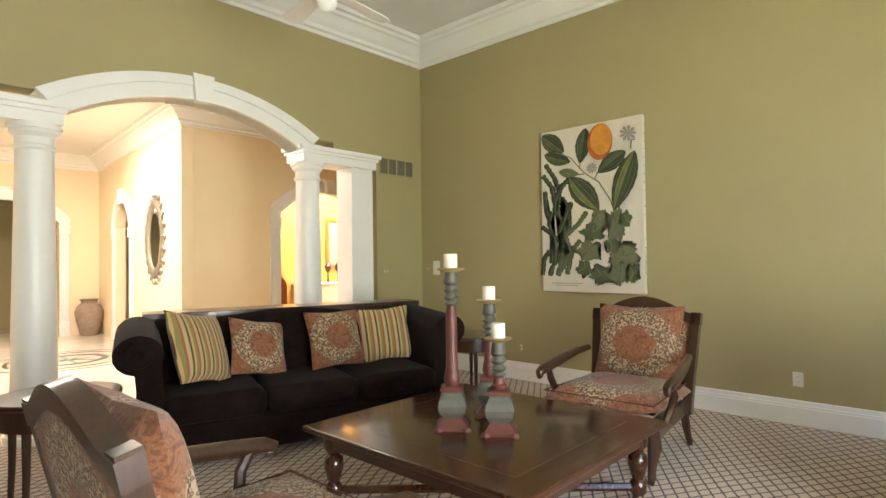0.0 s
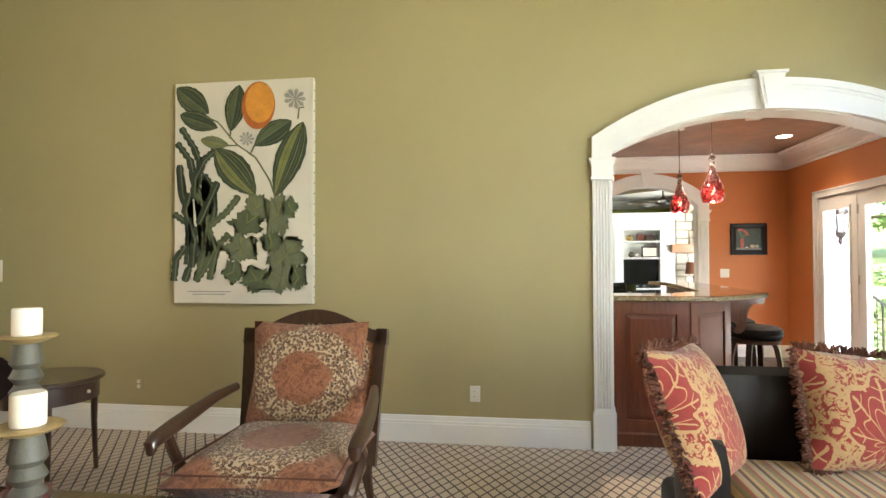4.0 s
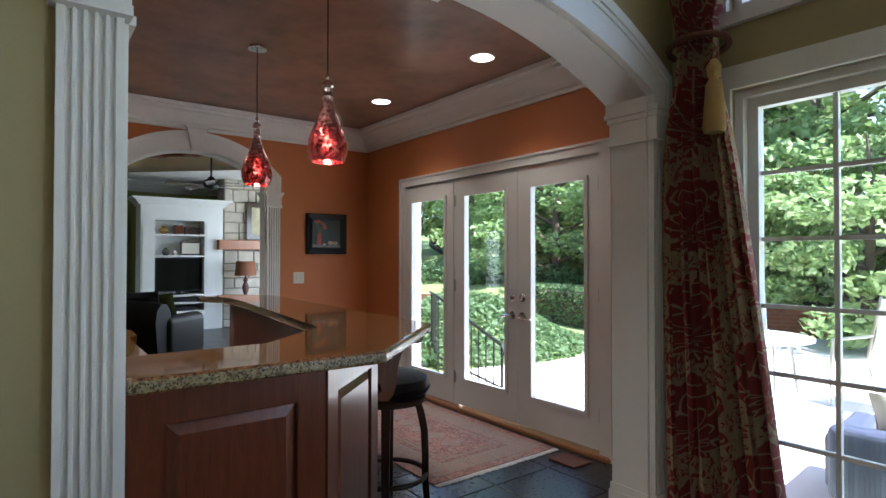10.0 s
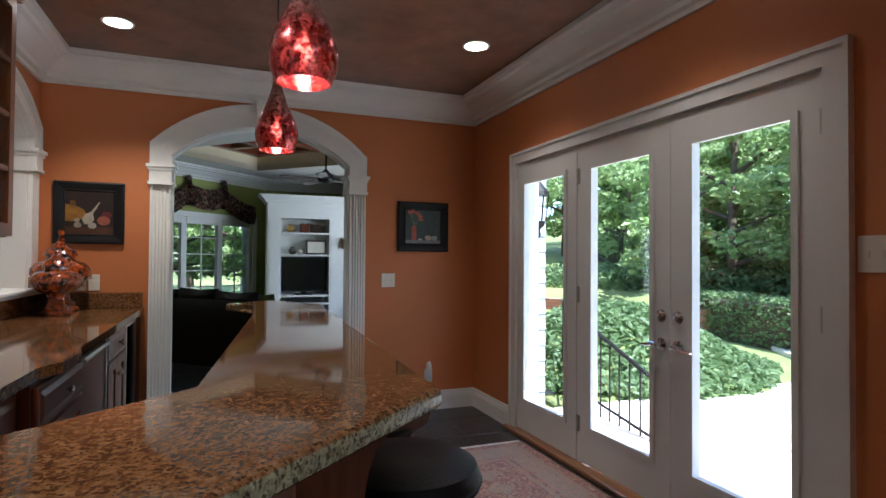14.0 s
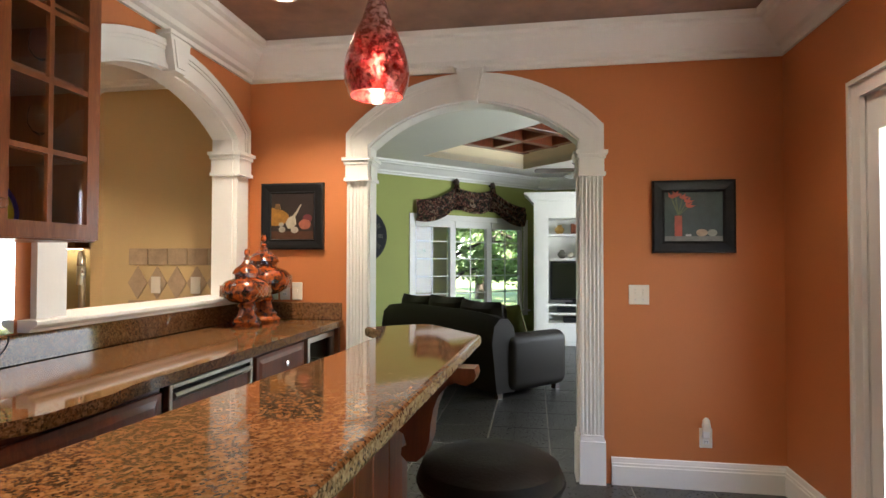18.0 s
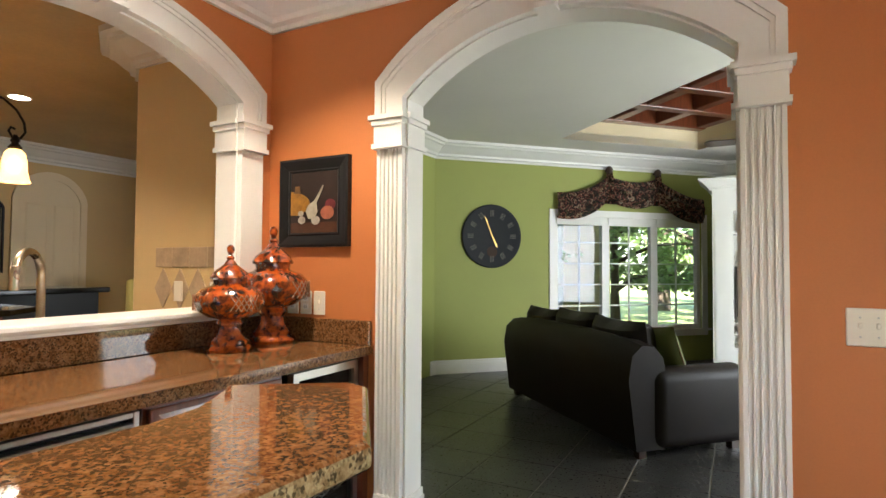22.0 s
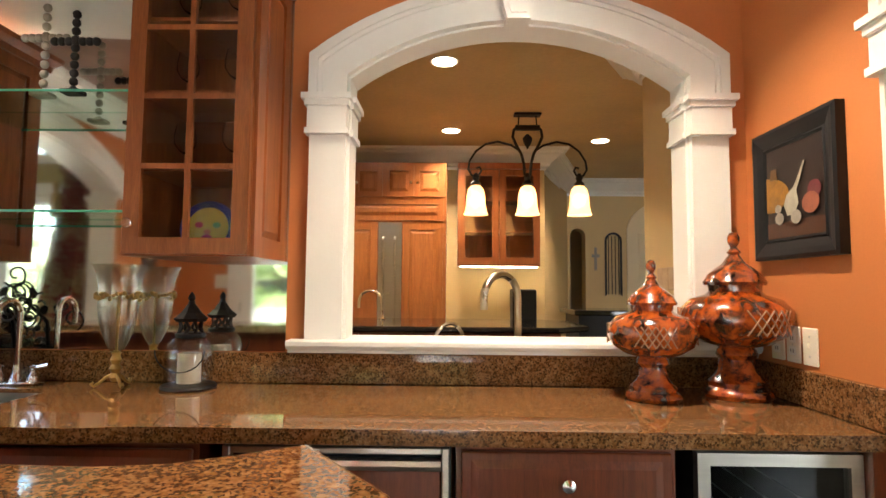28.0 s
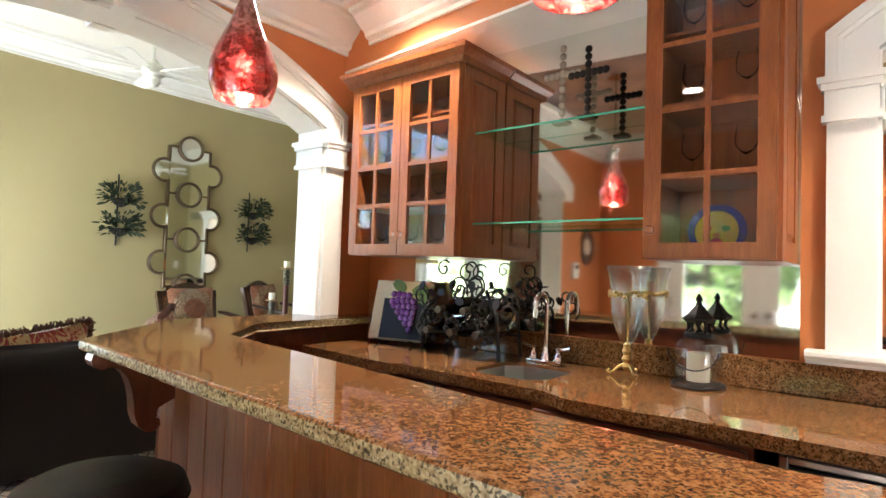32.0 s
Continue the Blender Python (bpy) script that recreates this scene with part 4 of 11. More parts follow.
# base cabinets below the counter, each a unit of its own
def base_unit(name, x0, x1, yf, label, drawer=True, doors=1, z1=CT - 0.042, well=0.0):
    u = site(name, label, "cabinet", (x0 + x1) / 2, yf + 0.3)
    bm = bm_new()
    box(bm, x0 + 0.002, yf, 0.1, x1 - 0.002, NY - 0.004, z1 - well)
    if well:
        # room for the basin behind the front rail
        box(bm, x0 + 0.002, yf, z1 - well + 0.0005, x1 - 0.002, yf + 0.02, z1)
        for xa in (x0 + 0.002, x1 - 0.02):
            box(bm, xa, yf + 0.0205, z1 - well + 0.0005, xa + 0.018, NY - 0.004, z1)
    box(bm, x0 + 0.002, yf + 0.07, 0.0, x1 - 0.002, NY - 0.004, 0.1)
    part("carcass", bm, M_CHERRY, u)
    zd = z1 - 0.02
    if drawer:
        bm = bm_new()
        box(bm, x0 + 0.015, yf - 0.02, zd - 0.15, x1 - 0.015, yf - 0.001, zd, 0.004)
        raised_panel(bm, x0 + 0.04, zd - 0.13, x1 - 0.04, zd - 0.02, yf - 0.0205, 0.006, 0.02)
        d = part("drawer_front", bm, M_CHERRY, u)
        bm = bm_new()
        lathe(bm, [(0.008, 0), (0.007, 0.012), (0.016, 0.018), (0.017, 0.026), (0.0001, 0.032)], seg=14)
        moved(bm, Matrix.Translation(((x0 + x1) / 2, yf - 0.025, zd - 0.075)) @ Matrix.Rotation(radians(90), 4, "X"))
        part("knob", bm, M_CHROME, d, "round chrome knob", smooth=True)
        zd -= 0.165
    w = (x1 - x0 - 0.03) / doors
    for k in range(doors):
        a = x0 + 0.015 + k * w
        bm = bm_new()
        frame_bar(bm, a + 0.002, 0.12, a + w - 0.002, zd, 0.055, yf - 0.02, yf - 0.001)
        raised_panel(bm, a + 0.06, 0.18, a + w - 0.06, zd - 0.06, yf - 0.004, 0.012, 0.03)
        d = part("cabinet_door", bm, M_CHERRY, u)
        bm = bm_new()
        kx = a + (w - 0.035 if (k == 0 and doors > 1) else 0.035)
        lathe(bm, [(0.008, 0), (0.007, 0.012), (0.016, 0.018), (0.017, 0.026), (0.0001, 0.032)], seg=14)
        moved(bm, Matrix.Translation((kx, yf - 0.019, zd - 0.09)) @ Matrix.Rotation(radians(90), 4, "X"))
        part("knob", bm, M_CHROME, d, "round chrome knob", smooth=True)
    return u


base_unit("base_cabinet", 7.77, 8.34, 1.80, "dark cherry base cabinet in the corner under the granite")
base_unit("base_cabinet", 8.34, 9.05, 1.79, "dark cherry sink cabinet under the granite", True, 2, well=0.18)
base_unit("base_cabinet", 9.05, 9.72, 1.74, "dark cherry base cabinet with a drawer")
base_unit("base_cabinet", 10.38, 10.95, 1.76, "dark cherry base cabinet with a wide drawer", True, 2)
# panelled ice maker in a steel frame
dw = site("ice_maker", "undercounter ice maker with a cherry panel in a steel frame", "ice maker", 9.95, 2.0)
bm = bm_new()
box(bm, 9.77, 1.77, 0.08, 10.37, NY - 0.005, CT - 0.045)
part("body", bm, M_BLACK, dw)
bm = bm_new()
box(bm, 9.775, 1.742, 0.1, 9.795, 1.769, CT - 0.056, 0.003)
box(bm, 10.345, 1.742, 0.1, 10.365, 1.769, CT - 0.056, 0.003)
box(bm, 9.7955, 1.742, CT - 0.074, 10.3445, 1.769, CT - 0.056, 0.003)
part("frame", bm, M_STEEL, dw, "brushed steel frame")
bm = bm_new()
box(bm, 9.797, 1.752, 0.1, 10.343, 1.768, CT - 0.116, 0.003)
part("door_panel", bm, M_CHERRY, dw, "dark cherry panel")
bm = bm_new()
prism(bm, [(1.736, CT - 0.112), (1.728, CT - 0.1), (1.736, CT - 0.088), (1.762, CT - 0.086), (1.762, CT - 0.113)], lambda u, v: (9.797, u, v), lambda u, v: (10.343, u, v))
part("handle", bm, M_STEEL, dw, "brushed steel pull rail")
# wine cooler
wc = site("wine_cooler", "undercounter wine cooler with a steel framed glass door", "wine cooler", 11.2, 2.0)
bm = bm_new()
for b in ((11.0, 1.78, 0.08, 11.02, NY - 0.005, CT - 0.045), (11.4, 1.78, 0.08, 11.42, NY - 0.005, CT - 0.045), (11.02, 2.3, 0.08, 11.4, NY - 0.005, CT - 0.045), (11.02, 1.78, 0.08, 11.4, 2.3, 0.1), (11.02, 1.78, CT - 0.07, 11.4, 2.3, CT - 0.045)):
    box(bm, *b)
part("body", bm, M_BLACK, wc)
bm = bm_new()
frame_bar(bm, 11.0, 0.1, 11.42, CT - 0.06, 0.032, 1.745, 1.775)
part("door_frame", bm, M_STEEL, wc)
bm = bm_new()
box(bm, 11.03, 1.757, 0.13, 11.39, 1.763, CT - 0.09)
part("door_glass", bm, pane_glass("smoked_glass", (0.55, 0.6, 0.62)), wc)
for k in range(5):
    z = 0.2 + k * 0.13
    bm = bm_new()
    for j in range(4):
        x = 11.06 + j * 0.1
        tube(bm, [(x, 1.8, z), (x, 2.25, z + 0.01)], 0.003, 5)
    tube(bm, [(11.03 + 0.36 * i / 12, 1.8, z + 0.012 * math.cos(i * math.pi / 1.5)) for i in range(13)], 0.004, 5)
    part("rack", bm, M_STEEL, wc)
bm = bm_new()
box(bm, 11.425, 1.72, 0, 11.465, NY - 0.005, CT - 0.042)
tagged(part("end_panel", bm, M_CHERRY), "cherry end panel of the counter by the arch", "panel")

# mirror behind the counter
bm = bm_new()
box(bm, 7.95, NY - 0.008, CT + 0.116, 9.75, NY - 0.002, CZ - 0.21)
tagged(part("wall_mirror", bm, M_MIRROR), "frameless wall mirror between the cabinets above the counter", "mirror")


def wall_cabinet(name, x0, x1, z0, z1, leaves, label, hinge=1):
    """A cherry wall cabinet with glazed doors of two by four lights."""
    u = site(name, label, "cabinet", (x0 + x1) / 2, NY - 0.17, z0)
    yf, t = NY - 0.35, 0.018
    bm = bm_new()
    box(bm, x0, yf, z0, x0 + t, NY - 0.01, z1)
    box(bm, x1 - t, yf, z0, x1, NY - 0.01, z1)
    box(bm, x0 + t, yf, z0, x1 - t, NY - 0.01, z0 + t)
    box(bm, x0 + t, yf, z1 - t, x1 - t, NY - 0.01, z1)
    box(bm, x0 + t, NY - 0.018, z0 + t, x1 - t, NY - 0.01, z1 - t)
    part("carcass", bm, M_CAB, u)
    for s, xx in ((-1, x0), (1, x1)):
        ya, yb = yf + 0.004, NY - 0.012
        bm = bm_new()
        at = Matrix.Translation((xx, ya if s > 0 else yb, 0)) @ Matrix.Rotation(radians(90 * s), 4, "Z")
        frame_bar(bm, 0, z0, yb - ya, z1, 0.068, -0.012, 0)
        side = part("side_frame", moved(bm, at), M_CAB, u)
        bm = bm_new()
        raised_panel(bm, 0.071, z0 + 0.071, yb - ya - 0.071, z1 - 0.071, -0.001, 0.01, 0.022)
        part("raised_panel", moved(bm, at), M_CAB, side)
    for zz in (z0 + (z1 - z0) * 0.27, z0 + (z1 - z0) * 0.52, z0 + (z1 - z0) * 0.76):
        bm = bm_new()
        box(bm, x0 + t, yf + 0.02, zz, x1 - t, NY - 0.02, zz + 0.012)
        part("shelf", bm, M_CAB, u)
    bm = bm_new()
    run(bm, [(-0.002, z1 - 0.01), (0.014, z1 - 0.01), (0.02, z1 + 0.015), (0.045, z1 + 0.04), (0.05, z1 + 0.06), (-0.002, z1 + 0.06)], [(x1 + 0.012, NY - 0.012), (x1 + 0.012, yf - 0.02), (x0 - 0.012, yf - 0.02), (x0 - 0.012, NY - 0.012)])
    part("cornice", bm, M_CAB, u)
    w = (x1 - x0) / leaves
    for k in range(leaves):
        a, b = x0 + k * w + 0.002, x0 + (k + 1) * w - 0.002
        bm = bm_new()
        fw = 0.052
        frame_bar(bm, a, z0 + 0.005, b, z1 - 0.005, fw, yf - 0.021, yf - 0.001)
        ia, ib, ja, jb = a + fw, b - fw, z0 + 0.005 + fw, z1 - 0.005 - fw
        d = part("cabinet_door", bm, M_CAB, u)
        bm = bm_new()
        box(bm, (ia + ib) / 2 - 0.009, yf - 0.017, ja, (ia + ib) / 2 + 0.009, yf - 0.003, jb)
        part("glazing_bar", bm, M_CAB, d)
        for r in (1, 2, 3):
            zz = ja + (jb - ja) * r / 4
            bm = bm_new()
            box(bm, ia, yf - 0.018, zz - 0.009, ib, yf - 0.002, zz + 0.009)
            part("glazing_bar", bm, M_CAB, d)
        bm = bm_new()
        box(bm, ia - 0.004, yf - 0.012, ja - 0.004, ib + 0.004, yf - 0.009, jb + 0.004)
        part("pane", bm, M_GLASS, d)
        bm = bm_new()
        side = b - 0.022 if (leaves > 1 and k == 0) else a + 0.022
        ball(bm, side, yf - 0.036, z0 + 0.1, 0.016, 0.014, 0.016)
        part("knob", bm, glass("crystal_knob_glass"), d, "cut crystal knob", smooth=True)
    return u


wall_cabinet("wall_cabinet", 7.80, 8.50, 1.40, 2.28, 2, "cherry wall cabinet with two glazed doors")
wall_cabinet("wall_cabinet", 9.33, 9.73, 1.40, 2.42, 1, "tall cherry wall cabinet with one glazed door")
for z in (1.55, 1.965):
    sh = site("glass_shelf", "clear glass shelf with green edges between the cabinets", "shelf", 8.9, 2.2, z, "glass shelves")
    bm = bm_new()
    box(bm, 8.51, NY - 0.25, z, 9.32, NY - 0.012, z + 0.008)
    part("pane", bm, pane_glass("shelf_glass", (0.86, 0.97, 0.92)), sh)
    bm = bm_new()
    box(bm, 8.51, NY - 0.2525, z, 9.32, NY - 0.25, z + 0.008)
    part("polished_edge", bm, plain("green_glass_edge", (0.1, 0.42, 0.3), 0.15, var=0.1, depth=0), sh, "green polished glass edge")

# ---- pendants and recessed lights ----
def red_glass():
    """Mercury glass: silvered, red, cloudy, darker and clearer in patches."""
    m, n, l, b = nodes_of("red_mercury_glass")
    spots = noise_of(n, l, 55, 5, 0.7)
    broad = noise_of(n, l, 9, 3)
    c = mix_col(n, l, ramp(n, l, spots, (0.42, 0.0), (0.6, 1.0)), (0.45, 0.012, 0.02), (0.75, 0.22, 0.2))
    c = mix_col(n, l, ramp(n, l, broad, (0.4, 0.0), (0.7, 0.6)), c, (0.3, 0.006, 0.012))
    tc = n.new("ShaderNodeTexCoord")
    sp = n.new("ShaderNodeSeparateXYZ")
    l.new(tc.outputs["Generated"], sp.inputs["Vector"])
    ad = n.new("ShaderNodeMath")
    ad.operation = "MULTIPLY_ADD"
    ad.inputs[1].default_value = 0.5
    l.new(broad, ad.inputs[0])
    l.new(sp.outputs["Z"], ad.inputs[2])
    l.new(mix_col(n, l, ramp(n, l, ad.outputs[0], (0.72, 0.0), (0.95, 0.85)), c, (0.62, 0.42, 0.4)), b.inputs["Base Color"])
    l.new(ramp(n, l, spots, (0.35, 0.75), (0.62, 0.15)), b.inputs["Metallic"])
    b.inputs["Roughness"].default_value, b.inputs["Coat Weight"].default_value = 0.12, 1.0
    b.inputs["Transmission Weight"].default_value = 0.35
    bump(n, l, b, spots, 0.25, 0.004)
    return m


M_REDGLASS = red_glass()
PX = ((8.5, 0.95), (9.58, 0.935))
for px, py in PX:
    p = thing("pendant_lamp", "pendant lamp with a red mercury glass drop shade", "pendant lamp", "pendants over the bar", at=Matrix.Translation((px, py, 1.825)))
    bm = bm_new()
    prof = [(0.08, 0.0), (0.094, 0.035), (0.099, 0.07), (0.096, 0.1), (0.084, 0.14), (0.065, 0.185), (0.045, 0.23), (0.029, 0.28), (0.02, 0.31)]
    inner = [(r - 0.004, h) for r, h in prof][::-1]
    lathe(bm, prof + inner, seg=32, ring=True)
    part("shade", bm, M_REDGLASS, p, "red mercury glass shade", smooth=True)
    bm = bm_new()
    lathe(bm, [(0.02, 0.305), (0.026, 0.315), (0.026, 0.33), (0.02, 0.34), (0.02, 0.37), (0.03, 0.378), (0.026, 0.395), (0.012, 0.41), (0.012, 0.43), (0.004, 0.45)], seg=16)
    part("neck", bm, M_CHROME, p, "chrome neck", smooth=True)
    bm = bm_new()
    tube(bm, [(0, 0, 0.44), (0, 0, 0.895)], 0.0035, 6)
    part("cord", bm, M_IRON, p, "dark cord")
    bm = bm_new()
    lathe(bm, [(0.06, 0.888), (0.062, 0.893), (0.055, 0.905), (0.02, 0.909)], seg=24)
    part("canopy", bm, M_CHROME, p, "chrome ceiling canopy", smooth=True)
    bm = bm_new()
    ball(bm, 0, 0, 0.1, 0.022, 0.022, 0.035)
    part("bulb", bm, glow("pendant_bulb", (1.0, 0.7, 0.45), 28.0), p, "lit bulb", smooth=True)


def downlight(x, y, z, power=14.0, warm=(1.0, 0.82, 0.62), spot=True, r=0.075):
    d = thing("downlight", "lit recessed ceiling light with a white ring", "downlight", "recessed lights", at=Matrix.Translation((x, y, z)))
    bm = bm_new()
    lathe(bm, [(r, -0.001), (r + 0.016, -0.001), (r + 0.014, -0.007), (r, -0.005)], seg=28, ring=True)
    part("ring", bm, M_TRIM, d)
    bm = bm_new()
    disc(bm, 0, 0, -0.004, -0.001, r)
    part("lens", bm, M_LAMPON, d, "glowing lens")
    if spot and power:
        lamp("downlight_beam", "SPOT", pose(x, y, z - 0.02), power, warm, radius=0.05, cone=radians(115))
    return d


# the last downlight, at x 8.2, is assumed: added to brighten the counter
for cx_, cy_ in ((8.835, -0.37), (10.2, -0.378), (10.69, 1.773), (8.2, 1.773)):
    downlight(cx_, cy_, CZ, (24.0 if cx_ > 10 else 20.0) if cy_ > 1 else 5.0)

# ---- living room ----
def tint(name, c, rough=0.75):
    return plain(name, c, rough, var=0.25, scale=14, grain=120, depth=0.1)


art = site("canvas_painting", "large botanical canvas with lemons, gourds and leaves on the khaki wall", "painting", LX - 0.02, 4.71, 1.0)
PY0, PY1, PZ0, PZ1 = 4.15, 5.275, 1.0, 2.707


def art_pt(u, v, d=0.0):
    """u from the canvas's north edge to its south edge, v down."""
    return (LX - 0.052 - d, PY1 + (PY0 - PY1) * u, PZ1 + (PZ0 - PZ1) * v)


bm = bm_new()
box(bm, LX - 0.05, PY0, PZ0, LX - 0.002, PY1, PZ1, 0.004)
part("canvas", bm, M_CANVAS, art)
bm = bm_new()
for k in range(22):
    z = PZ0 + 0.05 + k * 0.078
    ball(bm, LX - 0.03, PY0 - 0.002, z, 0.005, 0.004, 0.005, 6, 4)
tagged(part("tack", bm, M_IRON, art, "row of dark upholstery tacks"), kind="stuff")
G1, G2, G3, G4 = tint("leaf_dark", (0.035, 0.05, 0.025)), tint("leaf_mid", (0.08, 0.1, 0.045)), tint("gourd_green", (0.17, 0.17, 0.05)), tint("leaf_olive", (0.13, 0.14, 0.07))
YEL, ORG, INK = tint("lemon_yellow", (0.6, 0.25, 0.03)), tint("lemon_shade", (0.4, 0.11, 0.02)), tint("grey_ink", (0.3, 0.28, 0.24))
LAYER = [0.0012]


def leaf_shape(u, v, length, width, ang, mat, nm="leaf", lobes=0, sharp=1.0):
    """A flat painted leaf: its middle, size as shares of the canvas's height, and lean in degrees."""
    bm = bm_new()
    pts = []
    n = 18
    H = PZ1 - PZ0
    W = PY1 - PY0
    for k in range(2 * n):
        a = math.pi * 2 * k / (2 * n)
        r = 1.0 + (0.16 * math.cos(lobes * a) if lobes else 0.0)
        x, y = math.cos(a), math.sin(a)
        x = math.copysign(abs(x) ** 1.0, x) * r
        y = y * (1 - 0.45 * sharp * abs(x) ** 3) * r
        X, Y = x * length / 2, y * width / 2
        c, s = math.cos(radians(ang)), math.sin(radians(ang))
        pts.append(art_pt(u + (X * c - Y * s) * H / W, v + (X * s + Y * c), LAYER[0]))
    bm.faces.new([bm.verts.new(p) for p in pts])
    LAYER[0] += 0.00007
    return part(nm, bm, mat, art)


def stem(pts, r, mat=None, nm="stem"):
    bm = bm_new()
    tube(bm, [art_pt(u, v, 0.0005) for u, v in pts], r, 5)
    return part(nm, bm, mat or G2, art)


rnd = random.Random(4)


def px(x, y):
    """Drawing units of the print, 590 wide and about 940 high, to shares of the canvas."""
    u = (x - 62) / 585.0
    top, bot = 92 - 60 * u, 1030 + 20 * u
    return u, (y - top) / (bot - top)


def patch(pts, mat, nm):
    bm = bm_new()
    bm.faces.new([bm.verts.new(art_pt(*px(*q), LAYER[0])) for q in pts])
    bmesh.ops.triangulate(bm, faces=bm.faces[:])
    LAYER[0] += 0.00006
    return part(nm, bm, mat, art)


def blade(tip, end, width, mat, light, nm, veins=5):
    """A painted leaf or pod from tip to end with a wavy edge, a pale half and veins."""
    (x0, y0), (x1, y1) = tip, end
    dx, dy = x1 - x0, y1 - y0
    L = math.hypot(dx, dy)
    nx, ny = -dy / L, dx / L

    def at(f, w):
        b = math.sin(math.pi * f ** 0.9) ** 0.8 * width / 2 * w
        return (x0 + dx * f + nx * b, y0 + dy * f + ny * b)
    fs = [k / 16 for k in range(17)]
    patch([at(f, 1 + 0.04 * math.sin(f * 40)) for f in fs] + [at(f, -1 - 0.04 * math.sin(f * 37)) for f in fs[-2:0:-1]], mat, nm)
    patch([at(f, 0.62) for f in fs] + [at(f, 0.05) for f in fs[-2:0:-1]], light, nm + "_light")
    for k in range(veins):
        w = -0.75 + 1.5 * k / max(1, veins - 1)
        patch([at(f, w) for f in fs[1:-1]] + [at(f, w + 0.06) for f in fs[-2:0:-1]], G2 if k % 2 else G3, "vein")


def prickly(pts, width, mat):
    """A thorned stem along points."""
    line = []
    for (ax, ay), (bx, by) in zip(pts, pts[1:]):
        line += [(ax + (bx - ax) * k / 7, ay + (by - ay) * k / 7) for k in range(7)]
    left, right = [], []
    for k, (x, y) in enumerate(line):
        i, j = line[max(k - 1, 0)], line[min(k + 1, len(line) - 1)]
        d = math.hypot(j[0] - i[0], j[1] - i[1]) or 1
        nx, ny = -(j[1] - i[1]) / d, (j[0] - i[0]) / d
        w = width / 2 * (1.45 if k % 2 else 0.9)
        left.append((x + nx * w, y + ny * w))
        right.append((x - nx * w, y - ny * w))
    patch(left + right[::-1], mat, "thorned_stem")
    patch([(x + 1, y) for x, y in line] + [(x + width * 0.28, y) for x, y in line[::-1]], G4, "stem_light")


def frill(cx, cy, rx, ry, mat, seed):
    g = random.Random(seed)
    pts = []
    for k in range(44):
        q = 2 * math.pi * k / 44
        r = (1.0 if k % 2 else 0.8) * g.uniform(0.86, 1.12) * (1 + 0.14 * math.sin(5 * q + seed))
        pts.append((cx + rx * r * math.cos(q), cy + ry * r * math.sin(q)))
    patch(pts, mat, "frilled_leaf")
    for k in range(6):
        q = g.uniform(0, 6.28)
        x, y = cx + rx * 0.75 * math.cos(q), cy + ry * 0.75 * math.sin(q)
        patch([(cx - 2, cy), (cx + 3, cy + 2), (x + 3, y), (x - 2, y - 2)], G3 if k % 2 else G2, "leaf_vein")


for pts in ([(90, 280), (150, 370), (175, 440), (180, 540)], [(72, 345), (130, 420), (150, 520), (200, 620), (215, 700)], [(85, 440), (95, 560), (130, 680), (125, 790), (120, 880)],
            [(240, 370), (190, 420), (150, 500), (145, 600)], [(60, 650), (120, 690), (180, 740)], [(190, 480), (230, 540), (235, 640), (200, 760), (130, 880), (105, 950)], [(340, 570), (290, 640), (220, 700), (190, 720)],
            [(300, 735), (250, 790), (230, 870), (215, 945)], [(160, 560), (200, 660), (195, 800), (170, 900), (160, 945)], [(110, 790), (70, 850), (62, 950)], [(215, 720), (235, 800), (200, 880), (150, 950)], [(130, 560), (110, 640), (150, 760), (140, 900)], [(250, 510), (215, 590), (185, 660), (165, 700)]):
    prickly(pts, 24, G1 if rnd.random() < 0.5 else G2)
for pts in ([(165, 215), (250, 250), (330, 345), (410, 400), (470, 500)], [(305, 290), (300, 320)], [(235, 355), (330, 350)], [(405, 345), (385, 390)], [(470, 500), (495, 580)], [(585, 225), (590, 175), (610, 170)]):
    stem([px(*q) for q in pts], 0.006, G4)
blade((70, 110), (212, 215), 105, G1, G2, "leaf")
blade((85, 225), (250, 275), 85, G1, G2, "leaf")
blade((342, 82), (305, 290), 88, G1, G2, "leaf")
blade((560, 232), (405, 350), 95, G1, G2, "leaf")
blade((175, 330), (300, 350), 55, G4, G3, "leaf")
blade((240, 365), (412, 568), 135, G1, G3, "pod", 8)
blade((608, 235), (492, 575), 115, G1, G3, "pod", 8)
patch([(422 + 70 * math.cos(q) + 8 * math.sin(q), 170 + 104 * math.sin(q) - 20 * math.cos(q)) for q in [2 * math.pi * k / 32 for k in range(32)]], ORG, "lemon_shade")
patch([(428 + 60 * math.cos(q) + 8 * math.sin(q), 158 + 88 * math.sin(q) - 16 * math.cos(q)) for q in [2 * math.pi * k / 32 for k in range(32)]], YEL, "lemon")
for cx, cy, rx, ry, m in ((415, 625, 55, 70, G4), (375, 690, 75, 55, G2), (505, 650, 60, 100, G4), (555, 620, 35, 50, G2), (350, 800, 75, 65, G4), (540, 830, 85, 90, G4), (320, 900, 45, 55, G2), (420, 940, 70, 60, G2), (520, 930, 75, 70, G4), (590, 930, 40, 60, G2), (480, 770, 45, 50, G2)):
    frill(cx, cy, rx, ry, m, int(cx))
